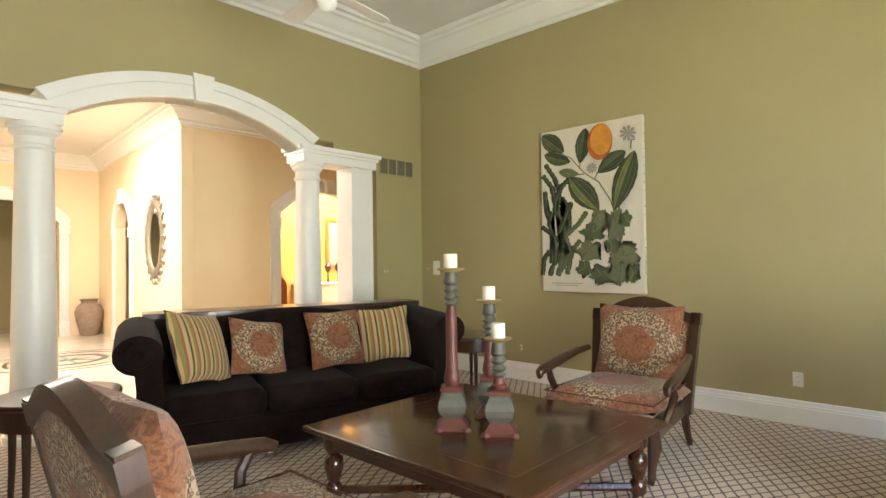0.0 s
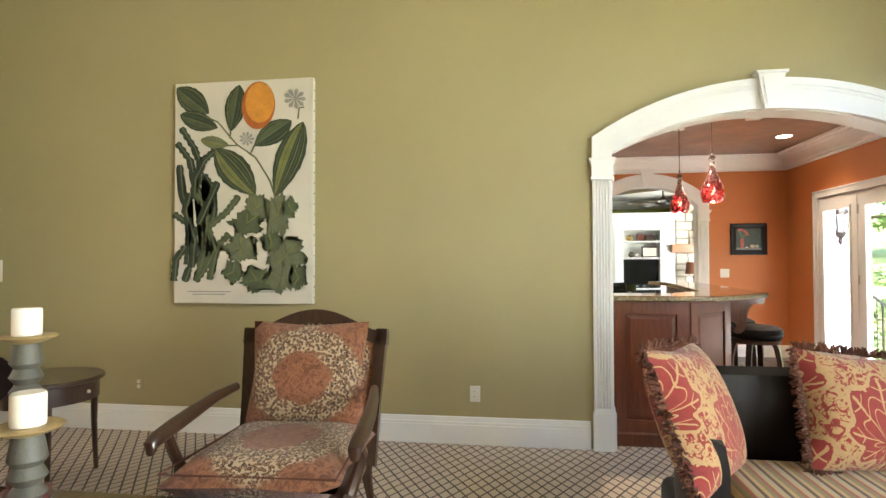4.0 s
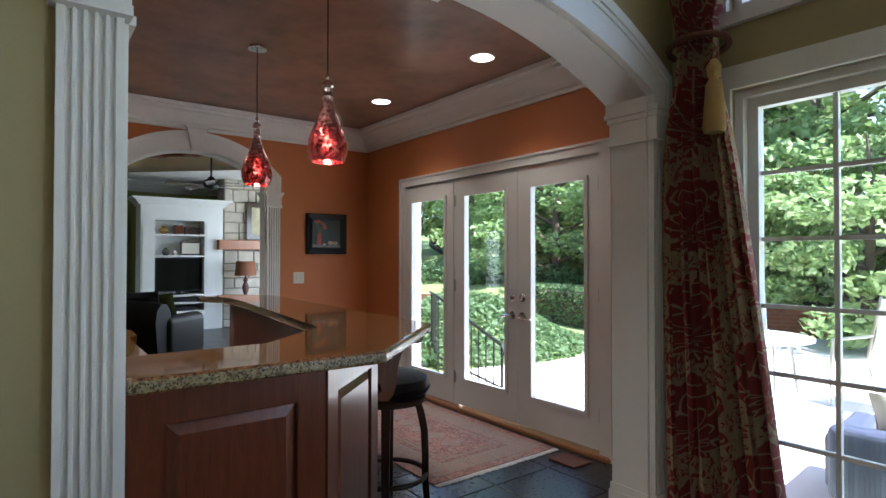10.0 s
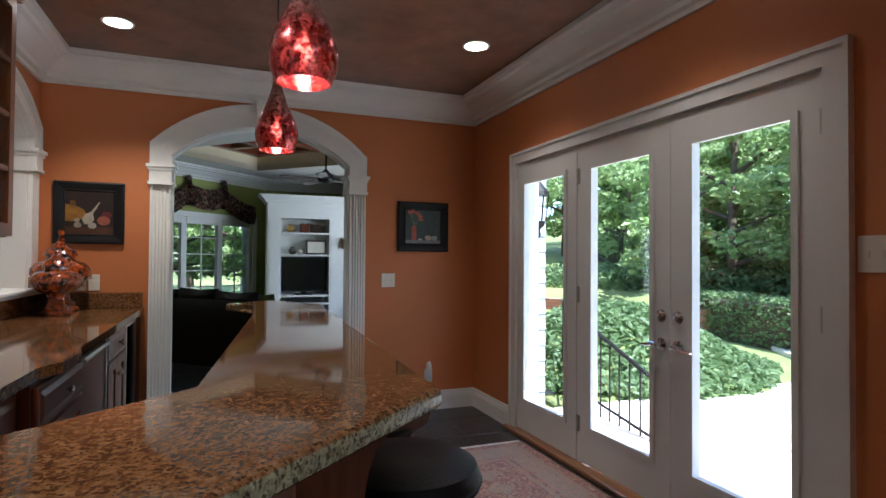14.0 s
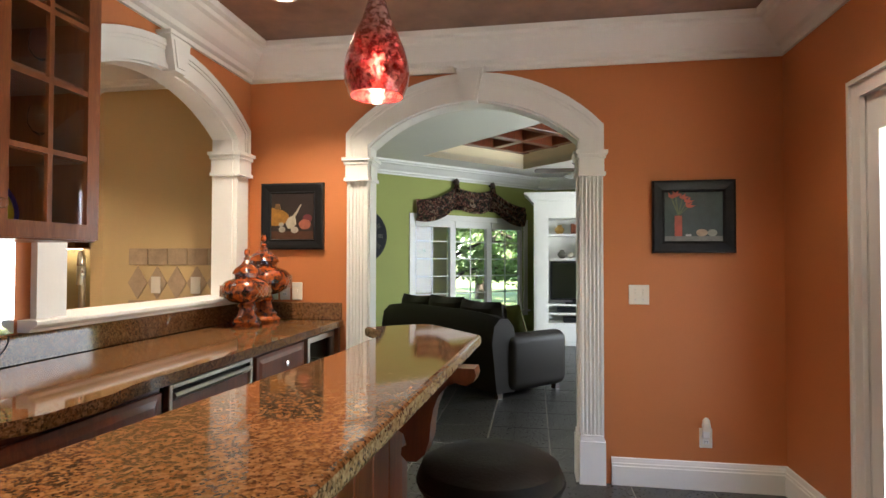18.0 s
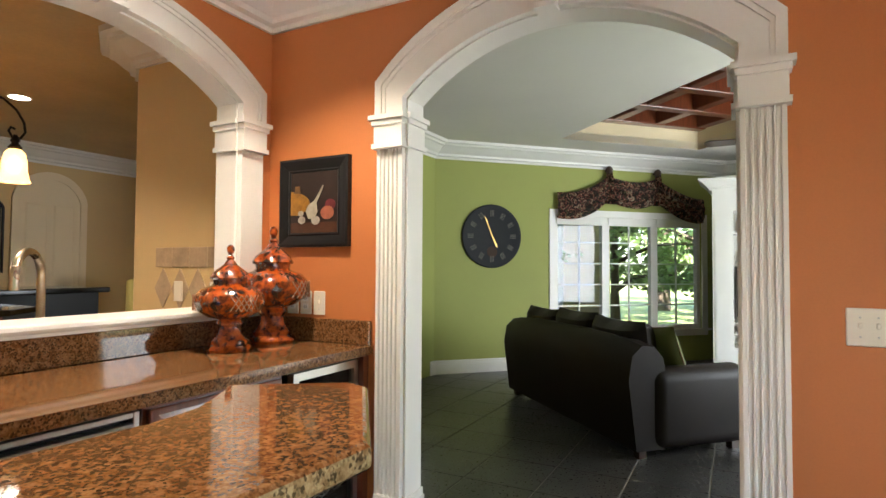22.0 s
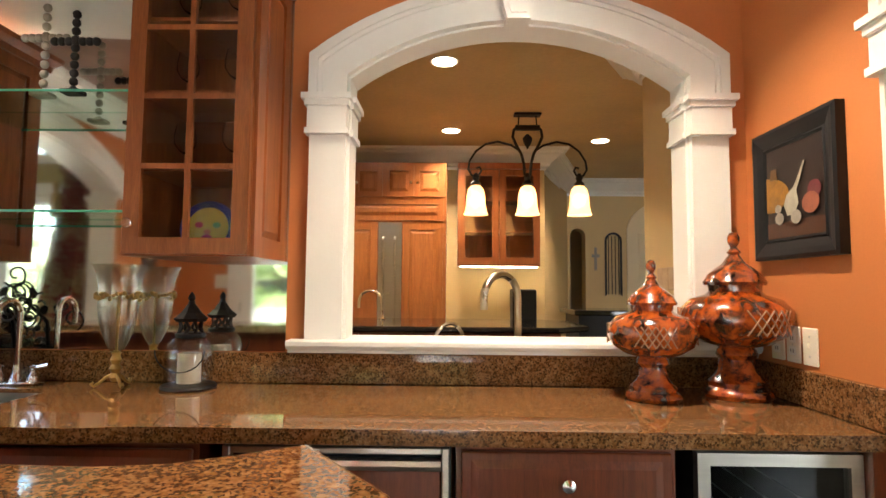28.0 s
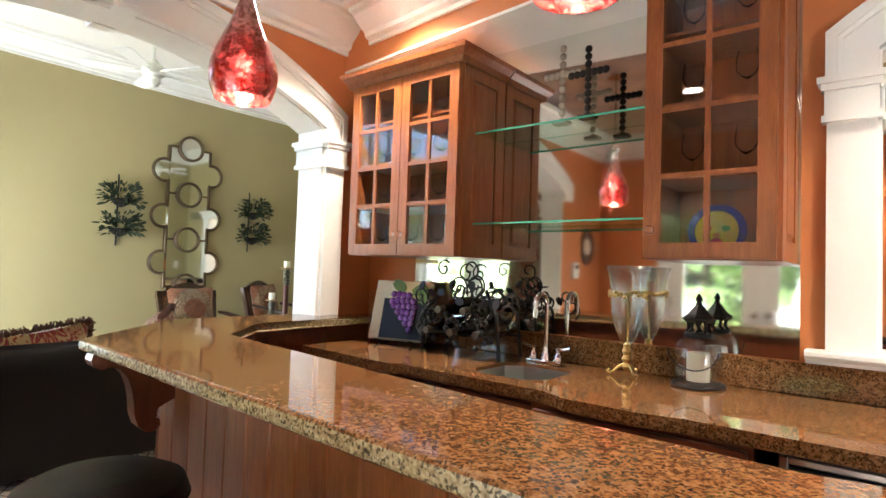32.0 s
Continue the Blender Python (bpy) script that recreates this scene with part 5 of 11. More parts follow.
for cx, cy, r in ((575, 135, 38), (375, 320, 26)):
    for k in range(9):
        q = 2 * math.pi * k / 9
        patch([(cx, cy), (cx + r * math.cos(q - 0.25), cy + r * math.sin(q - 0.25)), (cx + r * 1.25 * math.cos(q), cy + r * 1.25 * math.sin(q)), (cx + r * math.cos(q + 0.25), cy + r * math.sin(q + 0.25))], INK, "petal")
bm = bm_new()
for k, (a, b) in enumerate(((0.1, 0.42), (0.14, 0.38), (0.6, 0.8))):
    v = 0.945 + 0.012 * (k % 2)
    p, q = art_pt(a, v, 0.001), art_pt(b, v + 0.004, 0.001)
    box(bm, p[0] - 0.0006, q[1], q[2], p[0], p[1], p[2])
tagged(part("caption", bm, INK, art), kind="stuff")


def bergere(name, at, label):
    """A carved open-arm chair that faces -y of its own frame."""
    c = thing(name, label, "armchair", "carved armchairs", at=at)
    # seat frame with a shaped apron
    bm = bm_new()
    loft(bm, [[(-0.37, -0.42, z0), (0.37, -0.42, z0), (0.32, 0.36, z0), (-0.32, 0.36, z0)] for z0 in (0.24, 0.34)])
    part("seat_frame", bm, M_DARKW, c)
    bm = bm_new()
    cushion(bm, 0.74, 0.78, 0.2, 10, 5.0)
    moved(bm, Matrix.Translation((0, -0.43, 0.41)) @ Matrix.Rotation(radians(-90), 4, "X") @ Matrix.Diagonal((1, 1, 1, 1)))
    part("seat_cushion", bm, M_PAISLEY, c, "rust and leopard patterned cushion", smooth=True)
    bm = bm_new()
    tube(bm, [(-0.365, -0.415, 0.46), (0.365, -0.415, 0.46), (0.33, 0.33, 0.46), (-0.33, 0.33, 0.46)], 0.006, 6, True)
    part("piping", bm, M_FRINGE, c)
    # raked back frame with a camel top
    rake = Matrix.Translation((0, 0.33, 0.3)) @ Matrix.Rotation(radians(-13), 4, "X")
    bm = bm_new()
    for s in (-1, 1):
        loft(bm, [[(s * (0.36 + w) - 0.03, -0.03, z), (s * (0.36 + w) + 0.03, -0.03, z), (s * (0.36 + w) + 0.03, 0.03, z), (s * (0.36 + w) - 0.03, 0.03, z)] for z, w in ((-0.05, -0.02), (0.25, -0.01), (0.5, 0.005), (0.66, 0.015))])
    top = []
    n = 20
    for k in range(n + 1):
        u = -1 + 2 * k / n
        z = 0.66 + 0.105 * max(0.0, math.cos(u * math.pi * 0.62)) ** 1.2 - 0.012 * abs(u) ** 4
        top.append((u * 0.405, z))
    prism(bm, top + [(x, z - 0.075) for x, z in top[::-1]], lambda x, z: (x, -0.03, z), lambda x, z: (x, 0.035, z))
    part("back_frame", moved(bm, rake), M_DARKW, c, smooth=True)
    bm = bm_new()
    prism(bm, [(-0.34, 0.06)] + [(x * 0.84, z - 0.05) for x, z in top] + [(0.34, 0.06)], lambda x, z: (x, -0.01, z), lambda x, z: (x, 0.028, z))
    part("back_panel", moved(bm, rake), M_PAISLEY, c)
    bm = bm_new()
    cushion(bm, 0.64, 0.56, 0.2, 12, 3.4)
    moved(bm, rake @ Matrix.Translation((0, -0.1, 0.13)))
    part("back_cushion", bm, M_LEOPARD, c, "rust medallion cushion with a leopard ring", smooth=True)
    for s in (-1, 1):
        bm = bm_new()
        pts = [(s * 0.37, 0.28, 0.66), (s * 0.4, 0.12, 0.645), (s * 0.42, -0.06, 0.615), (s * 0.43, -0.22, 0.59), (s * 0.43, -0.33, 0.575), (s * 0.43, -0.37, 0.56), (s * 0.43, -0.365, 0.535), (s * 0.43, -0.34, 0.535)]
        tube(bm, pts, [0.022, 0.027, 0.034, 0.036, 0.034, 0.03, 0.022, 0.012], 10)
        part("arm", bm, M_DARKW, c, smooth=True)
        bm = bm_new()
        tube(bm, [(s * 0.42, -0.26, 0.57), (s * 0.425, -0.22, 0.5), (s * 0.4, -0.2, 0.42), (s * 0.375, -0.24, 0.33)], [0.022, 0.026, 0.026, 0.03], 8)
        part("arm_post", bm, M_DARKW, c, smooth=True)
        bm = bm_new()
        tube(bm, [(s * 0.34, -0.38, 0.3), (s * 0.365, -0.41, 0.22), (s * 0.345, -0.4, 0.1), (s * 0.35, -0.43, 0.03), (s * 0.355, -0.455, 0.02)], [0.045, 0.045, 0.026, 0.024, 0.02], 8)
        part("front_leg", bm, M_DARKW, c, smooth=True)
        bm = bm_new()
        tube(bm, [(s * 0.31, 0.33, 0.3), (s * 0.315, 0.37, 0.14), (s * 0.32, 0.43, 0.016)], [0.035, 0.026, 0.02], 8)
        part("back_leg", bm, M_DARKW, c, smooth=True)
    return c


chair1 = bergere("armchair", pose(5.88, 3.72, 0, 0, 0, -87), "dark carved armchair with rust leopard cushions by the wall")
copy_thing(chair1, pose(3.1, 3.72, 0, 0, 0, 91))["label"] = "dark carved armchair with rust leopard cushions facing the table"
copy_thing(chair1, pose(2.05, 5.6, 0, 0, 0, 110))["label"] = "dark carved armchair standing below the ornate mirror"

# coffee table
ct = site("coffee_table", "square dark mahogany coffee table with turned legs", "coffee table", 4.61, 3.92)
TX0, TX1, TY0, TY1 = 3.93, 5.29, 3.18, 4.65
bm = bm_new()
slab(bm, [(TX0, TY0), (TX1, TY0), (TX1, TY1), (TX0, TY1)], 0.415, 0.45, 0.01, 3)
part("tabletop", bm, M_TABLE, ct, smooth=True)
bm = bm_new()
for b in ((TX0 + 0.16, TY0 + 0.16, TX1 - 0.16, TY0 + 0.164), (TX0 + 0.16, TY1 - 0.164, TX1 - 0.16, TY1 - 0.16), (TX0 + 0.16, TY0 + 0.16, TX0 + 0.164, TY1 - 0.16), (TX1 - 0.164, TY0 + 0.16, TX1 - 0.16, TY1 - 0.16)):
    box(bm, b[0], b[1], 0.4495, b[2], b[3], 0.4504)
part("inlay_line", bm, M_DARKW, ct)
bm = bm_new()
for b in ((TX0 + 0.08, TY0 + 0.08, TX1 - 0.08, TY0 + 0.11), (TX0 + 0.08, TY1 - 0.11, TX1 - 0.08, TY1 - 0.08), (TX0 + 0.08, TY0 + 0.11, TX0 + 0.11, TY1 - 0.11), (TX1 - 0.11, TY0 + 0.11, TX1 - 0.08, TY1 - 0.11)):
    box(bm, b[0], b[1], 0.33, b[2], b[3], 0.414)
part("apron", bm, M_TABLE, ct)
for x in (TX0 + 0.12, TX1 - 0.12):
    for y in (TY0 + 0.12, TY1 - 0.12):
        bm = bm_new()
        lathe(bm, [(0.03, 0.0), (0.035, 0.03), (0.028, 0.05), (0.045, 0.07), (0.045, 0.12), (0.03, 0.14), (0.04, 0.17), (0.055, 0.23), (0.05, 0.27), (0.03, 0.29), (0.045, 0.31), (0.055, 0.33), (0.055, 0.4)], x, y, 0, 16)
        part("leg", bm, M_TABLE, ct, smooth=True)
for a, b in (((TX0 + 0.12, TY0 + 0.12), (TX1 - 0.12, TY1 - 0.12)), ((TX0 + 0.12, TY1 - 0.12), (TX1 - 0.12, TY0 + 0.12))):
    bm = bm_new()
    tube(bm, [(*a, 0.095), (*b, 0.095)], 0.022, 6)
    part("stretcher", bm, M_TABLE, ct)


def candlestick(x, y, h, turn):
    """A worn painted pillar holder; h is the height of its drip pan."""
    c = thing("candlestick", "worn red and grey-green pillar candlestick on the coffee table", "candlestick", "candlesticks on the table", at=pose(x, y, 0.45, 0, 0, turn))
    s = h / 0.82
    bm = bm_new()
    def sq(r, z):
        return [(r, r, z), (-r, r, z), (-r, -r, z), (r, -r, z)]
    loft(bm, [sq(r * 1.0, z * 1.0) for r, z in ((0.085, 0.0), (0.088, 0.012), (0.07, 0.03), (0.05, 0.055), (0.045, 0.065))])
    for k in range(4):
        a = radians(90 * k)
        lathe(bm, [(0.03, 0.0), (0.02, 0.018), (0.004, 0.02)], 0.085 * math.cos(a + 0.785) * 1.2, 0.085 * math.sin(a + 0.785) * 1.2, 0, 6)
    part("foot", bm, M_REDWOOD, c, "scalloped red foot")
    bm = bm_new()
    loft(bm, [sq(r, z) for r, z in ((0.045, 0.06), (0.066, 0.09), (0.075, 0.125), (0.066, 0.16), (0.048, 0.19), (0.052, 0.2))])
    part("vase_body", bm, M_STONEGREY, c, "grey-green crackled square vase body")
    bm = bm_new()
    loft(bm, [sq(r, z) for r, z in ((0.06, 0.2), (0.062, 0.212), (0.05, 0.222), (0.04, 0.225))])
    part("collar", bm, M_REDWOOD, c)
    bm = bm_new()
    z0, z1 = 0.225, h - 0.2
    lathe(bm, [(0.036, z0), (0.045, z0 + 0.03), (0.04, z0 + 0.06), (0.032, z0 + 0.1), (0.03, z1 - 0.04), (0.024, z1)] if z1 > z0 + 0.16 else [(0.036, z0), (0.042, z0 + 0.02), (0.03, (z0 + z1) / 2), (0.026, z1)], seg=14)
    part("shaft", bm, M_REDWOOD, c, "faded red shaft", smooth=True)
    bm = bm_new()
    lathe(bm, [(0.026, z1), (0.04, z1 + 0.012), (0.026, z1 + 0.028), (0.042, z1 + 0.045), (0.026, z1 + 0.065), (0.042, z1 + 0.085), (0.03, z1 + 0.11), (0.042, z1 + 0.125), (0.034, z1 + 0.17), (0.03, z1 + 0.185)], seg=16)
    part("turned_neck", bm, M_STONEGREY, c, smooth=True)
    bm = bm_new()
    lathe(bm, [(0.03, h - 0.02), (0.07, h - 0.006), (0.076, h), (0.07, h + 0.004), (0.03, h + 0.002)], seg=22)
    part("drip_pan", bm, plain("aged_gold_pan", (0.42, 0.3, 0.13), 0.45, 0.3, var=0.25), c, smooth=True)
    bm = bm_new()
    lathe(bm, [(0.036, h + 0.003), (0.037, h + 0.01), (0.037, h + 0.075), (0.034, h + 0.08), (0.006, h + 0.077), (0.001, h + 0.077)], seg=22)
    part("candle", bm, M_WAX, c, "ivory pillar candle", smooth=True)
    return c


candlestick(4.44, 4.0, 0.85, 40)
candlestick(4.77, 4.0, 0.66, 40)
candlestick(4.53, 3.755, 0.485, 38)

# brown velvet sofa under the arch
VS = pose(4.66, 5.82, 0, 0, 0, -18)
sf = thing("velvet_sofa", "dark brown velvet sofa with rolled arms", "sofa", at=VS)
bm = bm_new()
round_box(bm, -1.16, -0.43, 0.06, 1.16, 0.4, 0.31, 0.04)
part("base", bm, M_VELVET, sf, smooth=True)
for k in (-1, 0, 1):
    bm = bm_new()
    round_box(bm, k * 0.66 - 0.327, -0.48, 0.3, k * 0.66 + 0.327, 0.25, 0.49, 0.065, 4)
    part("seat_cushion", bm, M_VELVET, sf, smooth=True)
bm = bm_new()
rows = []
for k in range(25):
    u = -1 + k / 12
    hump = 0.03 * math.cos(u * math.pi * 1.5) - 0.03 * abs(u) ** 3
    rows.append([(u * 1.12, y, z + hump * (z > 0.6)) for y, z in ((0.14, 0.3), (0.17, 0.58), (0.22, 0.8), (0.27, 0.9), (0.35, 0.935), (0.43, 0.91), (0.46, 0.82), (0.44, 0.3))])
loft(bm, rows)
part("back", bm, M_VELVET, sf, smooth=True)
for s in (-1, 1):
    bm = bm_new()
    rows = []
    for k in range(11):
        y = -0.45 + k * 0.088
        g = 0.05 * k / 10
        ring = [(0.97, 0.08), (0.97, 0.5), (0.985, 0.66)]
        ring += [(1.115 + 0.145 * math.cos(q), 0.775 + g + 0.125 * math.sin(q)) for q in [radians(d) for d in range(205, -100, -22)]]
        ring += [(1.13, 0.58), (1.12, 0.4), (1.15, 0.08)]
        rows.append([(s * x, y, z) for x, z in ring])
    loft(bm, rows)
    part("arm", bm, M_VELVET, sf, smooth=True)
    bm = bm_new()
    lathe(bm, [(0.085, 0.0), (0.08, 0.012), (0.03, 0.016), (0.022, 0.026), (0.0005, 0.03)], seg=22)
    moved(bm, Matrix.Translation((s * 1.115, -0.45, 0.775)) @ Matrix.Rotation(radians(90), 4, "X"))
    part("scroll_front", bm, M_VELVET, sf, smooth=True)
for s in (-1, 1):
    for y in (-0.36, 0.34):
        bm = bm_new()
        lathe(bm, [(0.02, 0), (0.03, 0.03), (0.035, 0.065)], s * 1.06, y, 0, 10)
        part("foot", bm, M_DARKW, sf)


def pillow(name, at, w, h, t, mat, label, fringe=False, group="sofa pillows"):
    p = thing(name, label, "pillow", group, at=at)
    bm = bm_new()
    cushion(bm, w, h, t, 14, 2.4)
    part("cover", bm, mat, p, smooth=True)
    if fringe:
        bm = bm_new()
        rg = random.Random(int(w * 1000 + h * 77 + at.translation.x * 100))
        for side in range(4):
            for k in range(150):
                f = k / 150
                u, v = ((-1 + 2 * f, -1), (1, -1 + 2 * f), (1 - 2 * f, 1), (-1, 1 - 2 * f))[side]
                x, z = u * w / 2 * 0.985, h / 2 + v * h / 2 * 0.985
                dx, dz = ((0, -1), (1, 0), (0, 1), (-1, 0))[side]
                L = 0.032 * rg.uniform(0.75, 1.15)
                j = rg.uniform(-0.02, 0.02)
                a, b_ = Vector((x, rg.uniform(-0.012, 0.012), z)), Vector((x + dx * L + j * abs(dz), rg.uniform(-0.03, 0.03), z + dz * L + j * abs(dx)))
                tube(bm, [a, (a + b_) / 2 + Vector((0, rg.uniform(-0.01, 0.01), 0)), b_], [0.004, 0.0055, 0.0035], 4)
        tagged(part("fringe", bm, M_FRINGE, p, "brown bullion fringe"), kind="stuff")
    else:
        bm = bm_new()
        tube(bm, [(w / 2 * 0.95 * sx, 0, h / 2 + h / 2 * 0.95 * sz) for sx, sz in ((-1, -1), (0, -0.96), (1, -1), (0.96, 0), (1, 1), (0, 0.96), (-1, 1), (-0.96, 0))], 0.005, 5, True)
        part("piping", bm, M_FRINGE, p)
    return p


pillow("striped_pillow", VS @ pose(-0.68, -0.14, 0.5, -24, 10, 44), 0.54, 0.54, 0.18, M_STRIPE, "gold and brown striped silk pillow against the sofa arm")
pillow("leopard_pillow", VS @ pose(-0.3, -0.02, 0.49, -28, 10, 14), 0.46, 0.46, 0.16, M_LEOPARD, "rust leopard medallion pillow on the velvet sofa")
pillow("leopard_pillow", VS @ pose(0.33, -0.02, 0.49, -22, 0, 8), 0.48, 0.48, 0.17, M_LEOPARD, "rust leopard medallion pillow on the velvet sofa")
pillow("striped_pillow", VS @ pose(0.78, 0.03, 0.49, -18, -3, -8), 0.47, 0.47, 0.16, M_STRIPE, "gold and rust striped silk pillow on the velvet sofa")

con = thing("console_table", "long dark wooden console table behind the velvet sofa", "console table", at=VS @ pose(0.12, 0.68, 0))
bm = bm_new()
slab(bm, [(-1.2, -0.17), (1.2, -0.17), (1.2, 0.17), (-1.2, 0.17)], 0.905, 0.955, 0.008, 2)
part("tabletop", bm, M_DARKW, con)
bm = bm_new()
box(bm, -1.13, -0.13, 0.8, 1.13, 0.13, 0.904)
part("apron", bm, M_DARKW, con)
for x in (-1.09, 1.09):
    for y in (-0.1, 0.1):
        bm = bm_new()
        loft(bm, [[(x - r, y - r, z), (x + r, y - r, z), (x + r, y + r, z), (x - r, y + r, z)] for r, z in ((0.018, 0), (0.03, 0.8))])
        part("leg", bm, M_DARKW, con)


def round_table(x, y, r, h, label):
    t = thing("side_table", label, "side table", "round side tables", at=Matrix.Translation((x, y, 0)))
    bm = bm_new()
    lathe(bm, [(r - 0.02, h - 0.03), (r, h - 0.022), (r, h - 0.008), (r - 0.008, h), (0.001, h)], seg=40)
    part("tabletop", bm, M_DARKW, t, smooth=True)
    bm = bm_new()
    lathe(bm, [(r - 0.03, h - 0.14), (r - 0.03, h - 0.031)], seg=40)
    part("drum_apron", bm, M_DARKW, t, smooth=True)
    for k in range(4):
        a = radians(45 + 90 * k)
        bm = bm_new()
        q = r - 0.06
        tube(bm, [(q * math.cos(a), q * math.sin(a), h - 0.1), (q * math.cos(a), q * math.sin(a), 0.3), (q * 1.05 * math.cos(a), q * 1.05 * math.sin(a), 0.0)], [0.022, 0.018, 0.013], 8)
        part("leg", bm, M_DARKW, t, smooth=True)
    bm = bm_new()
    ball(bm, 0, -r + 0.022, h - 0.085, 0.012)
    part("knob", bm, M_NICKEL, t)
    return t


round_table(6.42, 5.5, 0.31, 0.62, "round dark wooden side table beside the sofa")
round_table(3.0, 5.55, 0.3, 0.66, "round dark wooden side table with a drum top")

# leather sofa with red damask pillows
rs = thing("leather_sofa", "dark brown leather sofa with a curved back", "sofa", at=pose(5.72, 1.1, 0, 0, 0, -90))
bm = bm_new()
round_box(bm, -0.86, -0.46, 0.06, 0.86, 0.46, 0.3, 0.05)
part("base", bm, M_LEATHER, rs, smooth=True)
bm = bm_new()
round_box(bm, -0.72, -0.5, 0.29, 0.72, 0.28, 0.46, 0.07, 4)
part("seat_cushion", bm, M_STRIPE, rs, "gold striped seat cushion", smooth=True)
bm = bm_new()
n = 22
rows = []
for k in range(n + 1):
    a = -1 + 2 * k / n
    # the back wraps round into the arms
    cx_, cy_ = 0.86 * math.copysign(abs(math.sin(a * 1.5708)) ** 0.75, a), 0.42 - 0.62 * max(0.0, abs(a) - 0.62) / 0.38
    top = 0.83 - 0.16 * max(0.0, abs(a) - 0.66) / 0.34
    nx, ny = (math.copysign(1, a), 0) if abs(a) > 0.8 else ((math.copysign(0.7, a), 0.7) if abs(a) > 0.62 else (0, 1))
    rows.append([(cx_ + nx * o, cy_ + ny * o, z) for o, z in ((-0.1, 0.3), (-0.1, top - 0.12), (-0.085, top - 0.03), (-0.03, top), (0.04, top - 0.02), (0.07, top - 0.09), (0.05, top - 0.16), (0.04, 0.1))])
loft(bm, rows)
part("back", bm, M_LEATHER, rs, smooth=True)
for s in (-1, 1):
    for y in (-0.38, 0.38):
        bm = bm_new()
        lathe(bm, [(0.02, 0), (0.035, 0.03), (0.035, 0.065)], s * 0.76, y, 0, 10)
        part("foot", bm, M_DARKW, rs)
pillow("damask_pillow", pose(5.7, 1.82, 0.43, -22, 4, -32), 0.64, 0.57, 0.24, M_DAMASK, "red and gold damask pillow with fringe leaning on the sofa arm", True, "damask pillows")
pillow("damask_pillow", pose(5.86, 1.2, 0.44, -20, 7, -78), 0.52, 0.5, 0.24, M_DAMASK, "red and gold damask pillow with fringe on the leather sofa", True, "damask pillows")
pillow("damask_pillow", pose(5.83, 0.7, 0.42, -24, -7, -98), 0.54, 0.49, 0.24, M_DAMASK, "red and gold damask pillow with fringe on the leather sofa", True, "damask pillows")

# table lamp behind the sofa
round_table(5.95, 0.12, 0.2, 0.68, "round side table below the lamp by the window")
tl = thing("table_lamp", "table lamp with a tan parchment shade", "table lamp", at=Matrix.Translation((5.93, 0.14, 0.68)))
bm = bm_new()
lathe(bm, [(0.09, 0), (0.09, 0.02), (0.05, 0.04), (0.035, 0.08), (0.075, 0.18), (0.08, 0.26), (0.05, 0.36), (0.02, 0.42), (0.018, 0.6), (0.006, 0.62)], seg=24)
part("base", bm, M_REDWOOD, tl, smooth=True)
bm = bm_new()
prof = [(0.29, 0.72), (0.25, 0.78), (0.19, 0.9), (0.14, 1.04)]
lathe(bm, prof + [(r - 0.004, z) for r, z in prof[::-1]], seg=36, ring=True)
part("shade", bm, plain("tan_parchment", (0.5, 0.33, 0.14), 0.8, var=0.15, depth=0.1), tl, "tan parchment shade", smooth=True)
bm = bm_new()
tube(bm, [(0, 0, 0.6), (0, 0, 1.05)], 0.006, 6)
part("rod", bm, M_NICKEL, tl)

# ---- tall windows and the swagged curtain ----
def sash_window(name, x0, x1, z0, z1, cols, rows, y, label, mull=(), casing=0.1):
    """A white window in a wall facing +y at y; lights of cols by rows in each of the bays cut by mull."""
    w = tagged(new(name), label, "window", "", "structure")
    bm = bm_new()
    frame_bar(bm, x0 - casing, z0 - casing, x1 + casing, z1 + casing, casing, y, y + 0.022)
    part("casing", bm, M_TRIM, w)
    bm = bm_new()
    frame_bar(bm, x0, z0, x1, z1, 0.035, y - 0.13, y - 0.02)
    part("window_frame", bm, M_TRIM, w)
    edges = [x0 + 0.035] + [e for m in mull for e in (m - 0.06, m + 0.06)] + [x1 - 0.035]
    for m in mull:
        bm = bm_new()
        box(bm, m - 0.06, y - 0.14, z0 + 0.035, m + 0.06, y + 0.02, z1 - 0.035)
        part("mullion", bm, M_TRIM, w)
    for a, b in zip(edges[::2], edges[1::2]):
        bm = bm_new()
        frame_bar(bm, a, z0 + 0.035, b, z1 - 0.035, 0.045, y - 0.11, y - 0.06)
        part("sash", bm, M_TRIM, w)
        ia, ib, ja, jb = a + 0.045, b - 0.045, z0 + 0.08, z1 - 0.08
        bm = bm_new()
        for c in range(1, cols):
            box(bm, ia + (ib - ia) * c / cols - 0.009, y - 0.1, ja, ia + (ib - ia) * c / cols + 0.009, y - 0.075, jb)
        for r in range(1, rows):
            box(bm, ia, y - 0.098, ja + (jb - ja) * r / rows - 0.009, ib, y - 0.077, ja + (jb - ja) * r / rows + 0.009)
        part("glazing_bars", bm, M_TRIM, w)
        bm = bm_new()
        box(bm, ia - 0.004, y - 0.09, ja - 0.004, ib + 0.004, y - 0.085, jb + 0.004)
        pane = part("pane", bm, M_GLASS, w)
        pane.visible_shadow = False
    return w


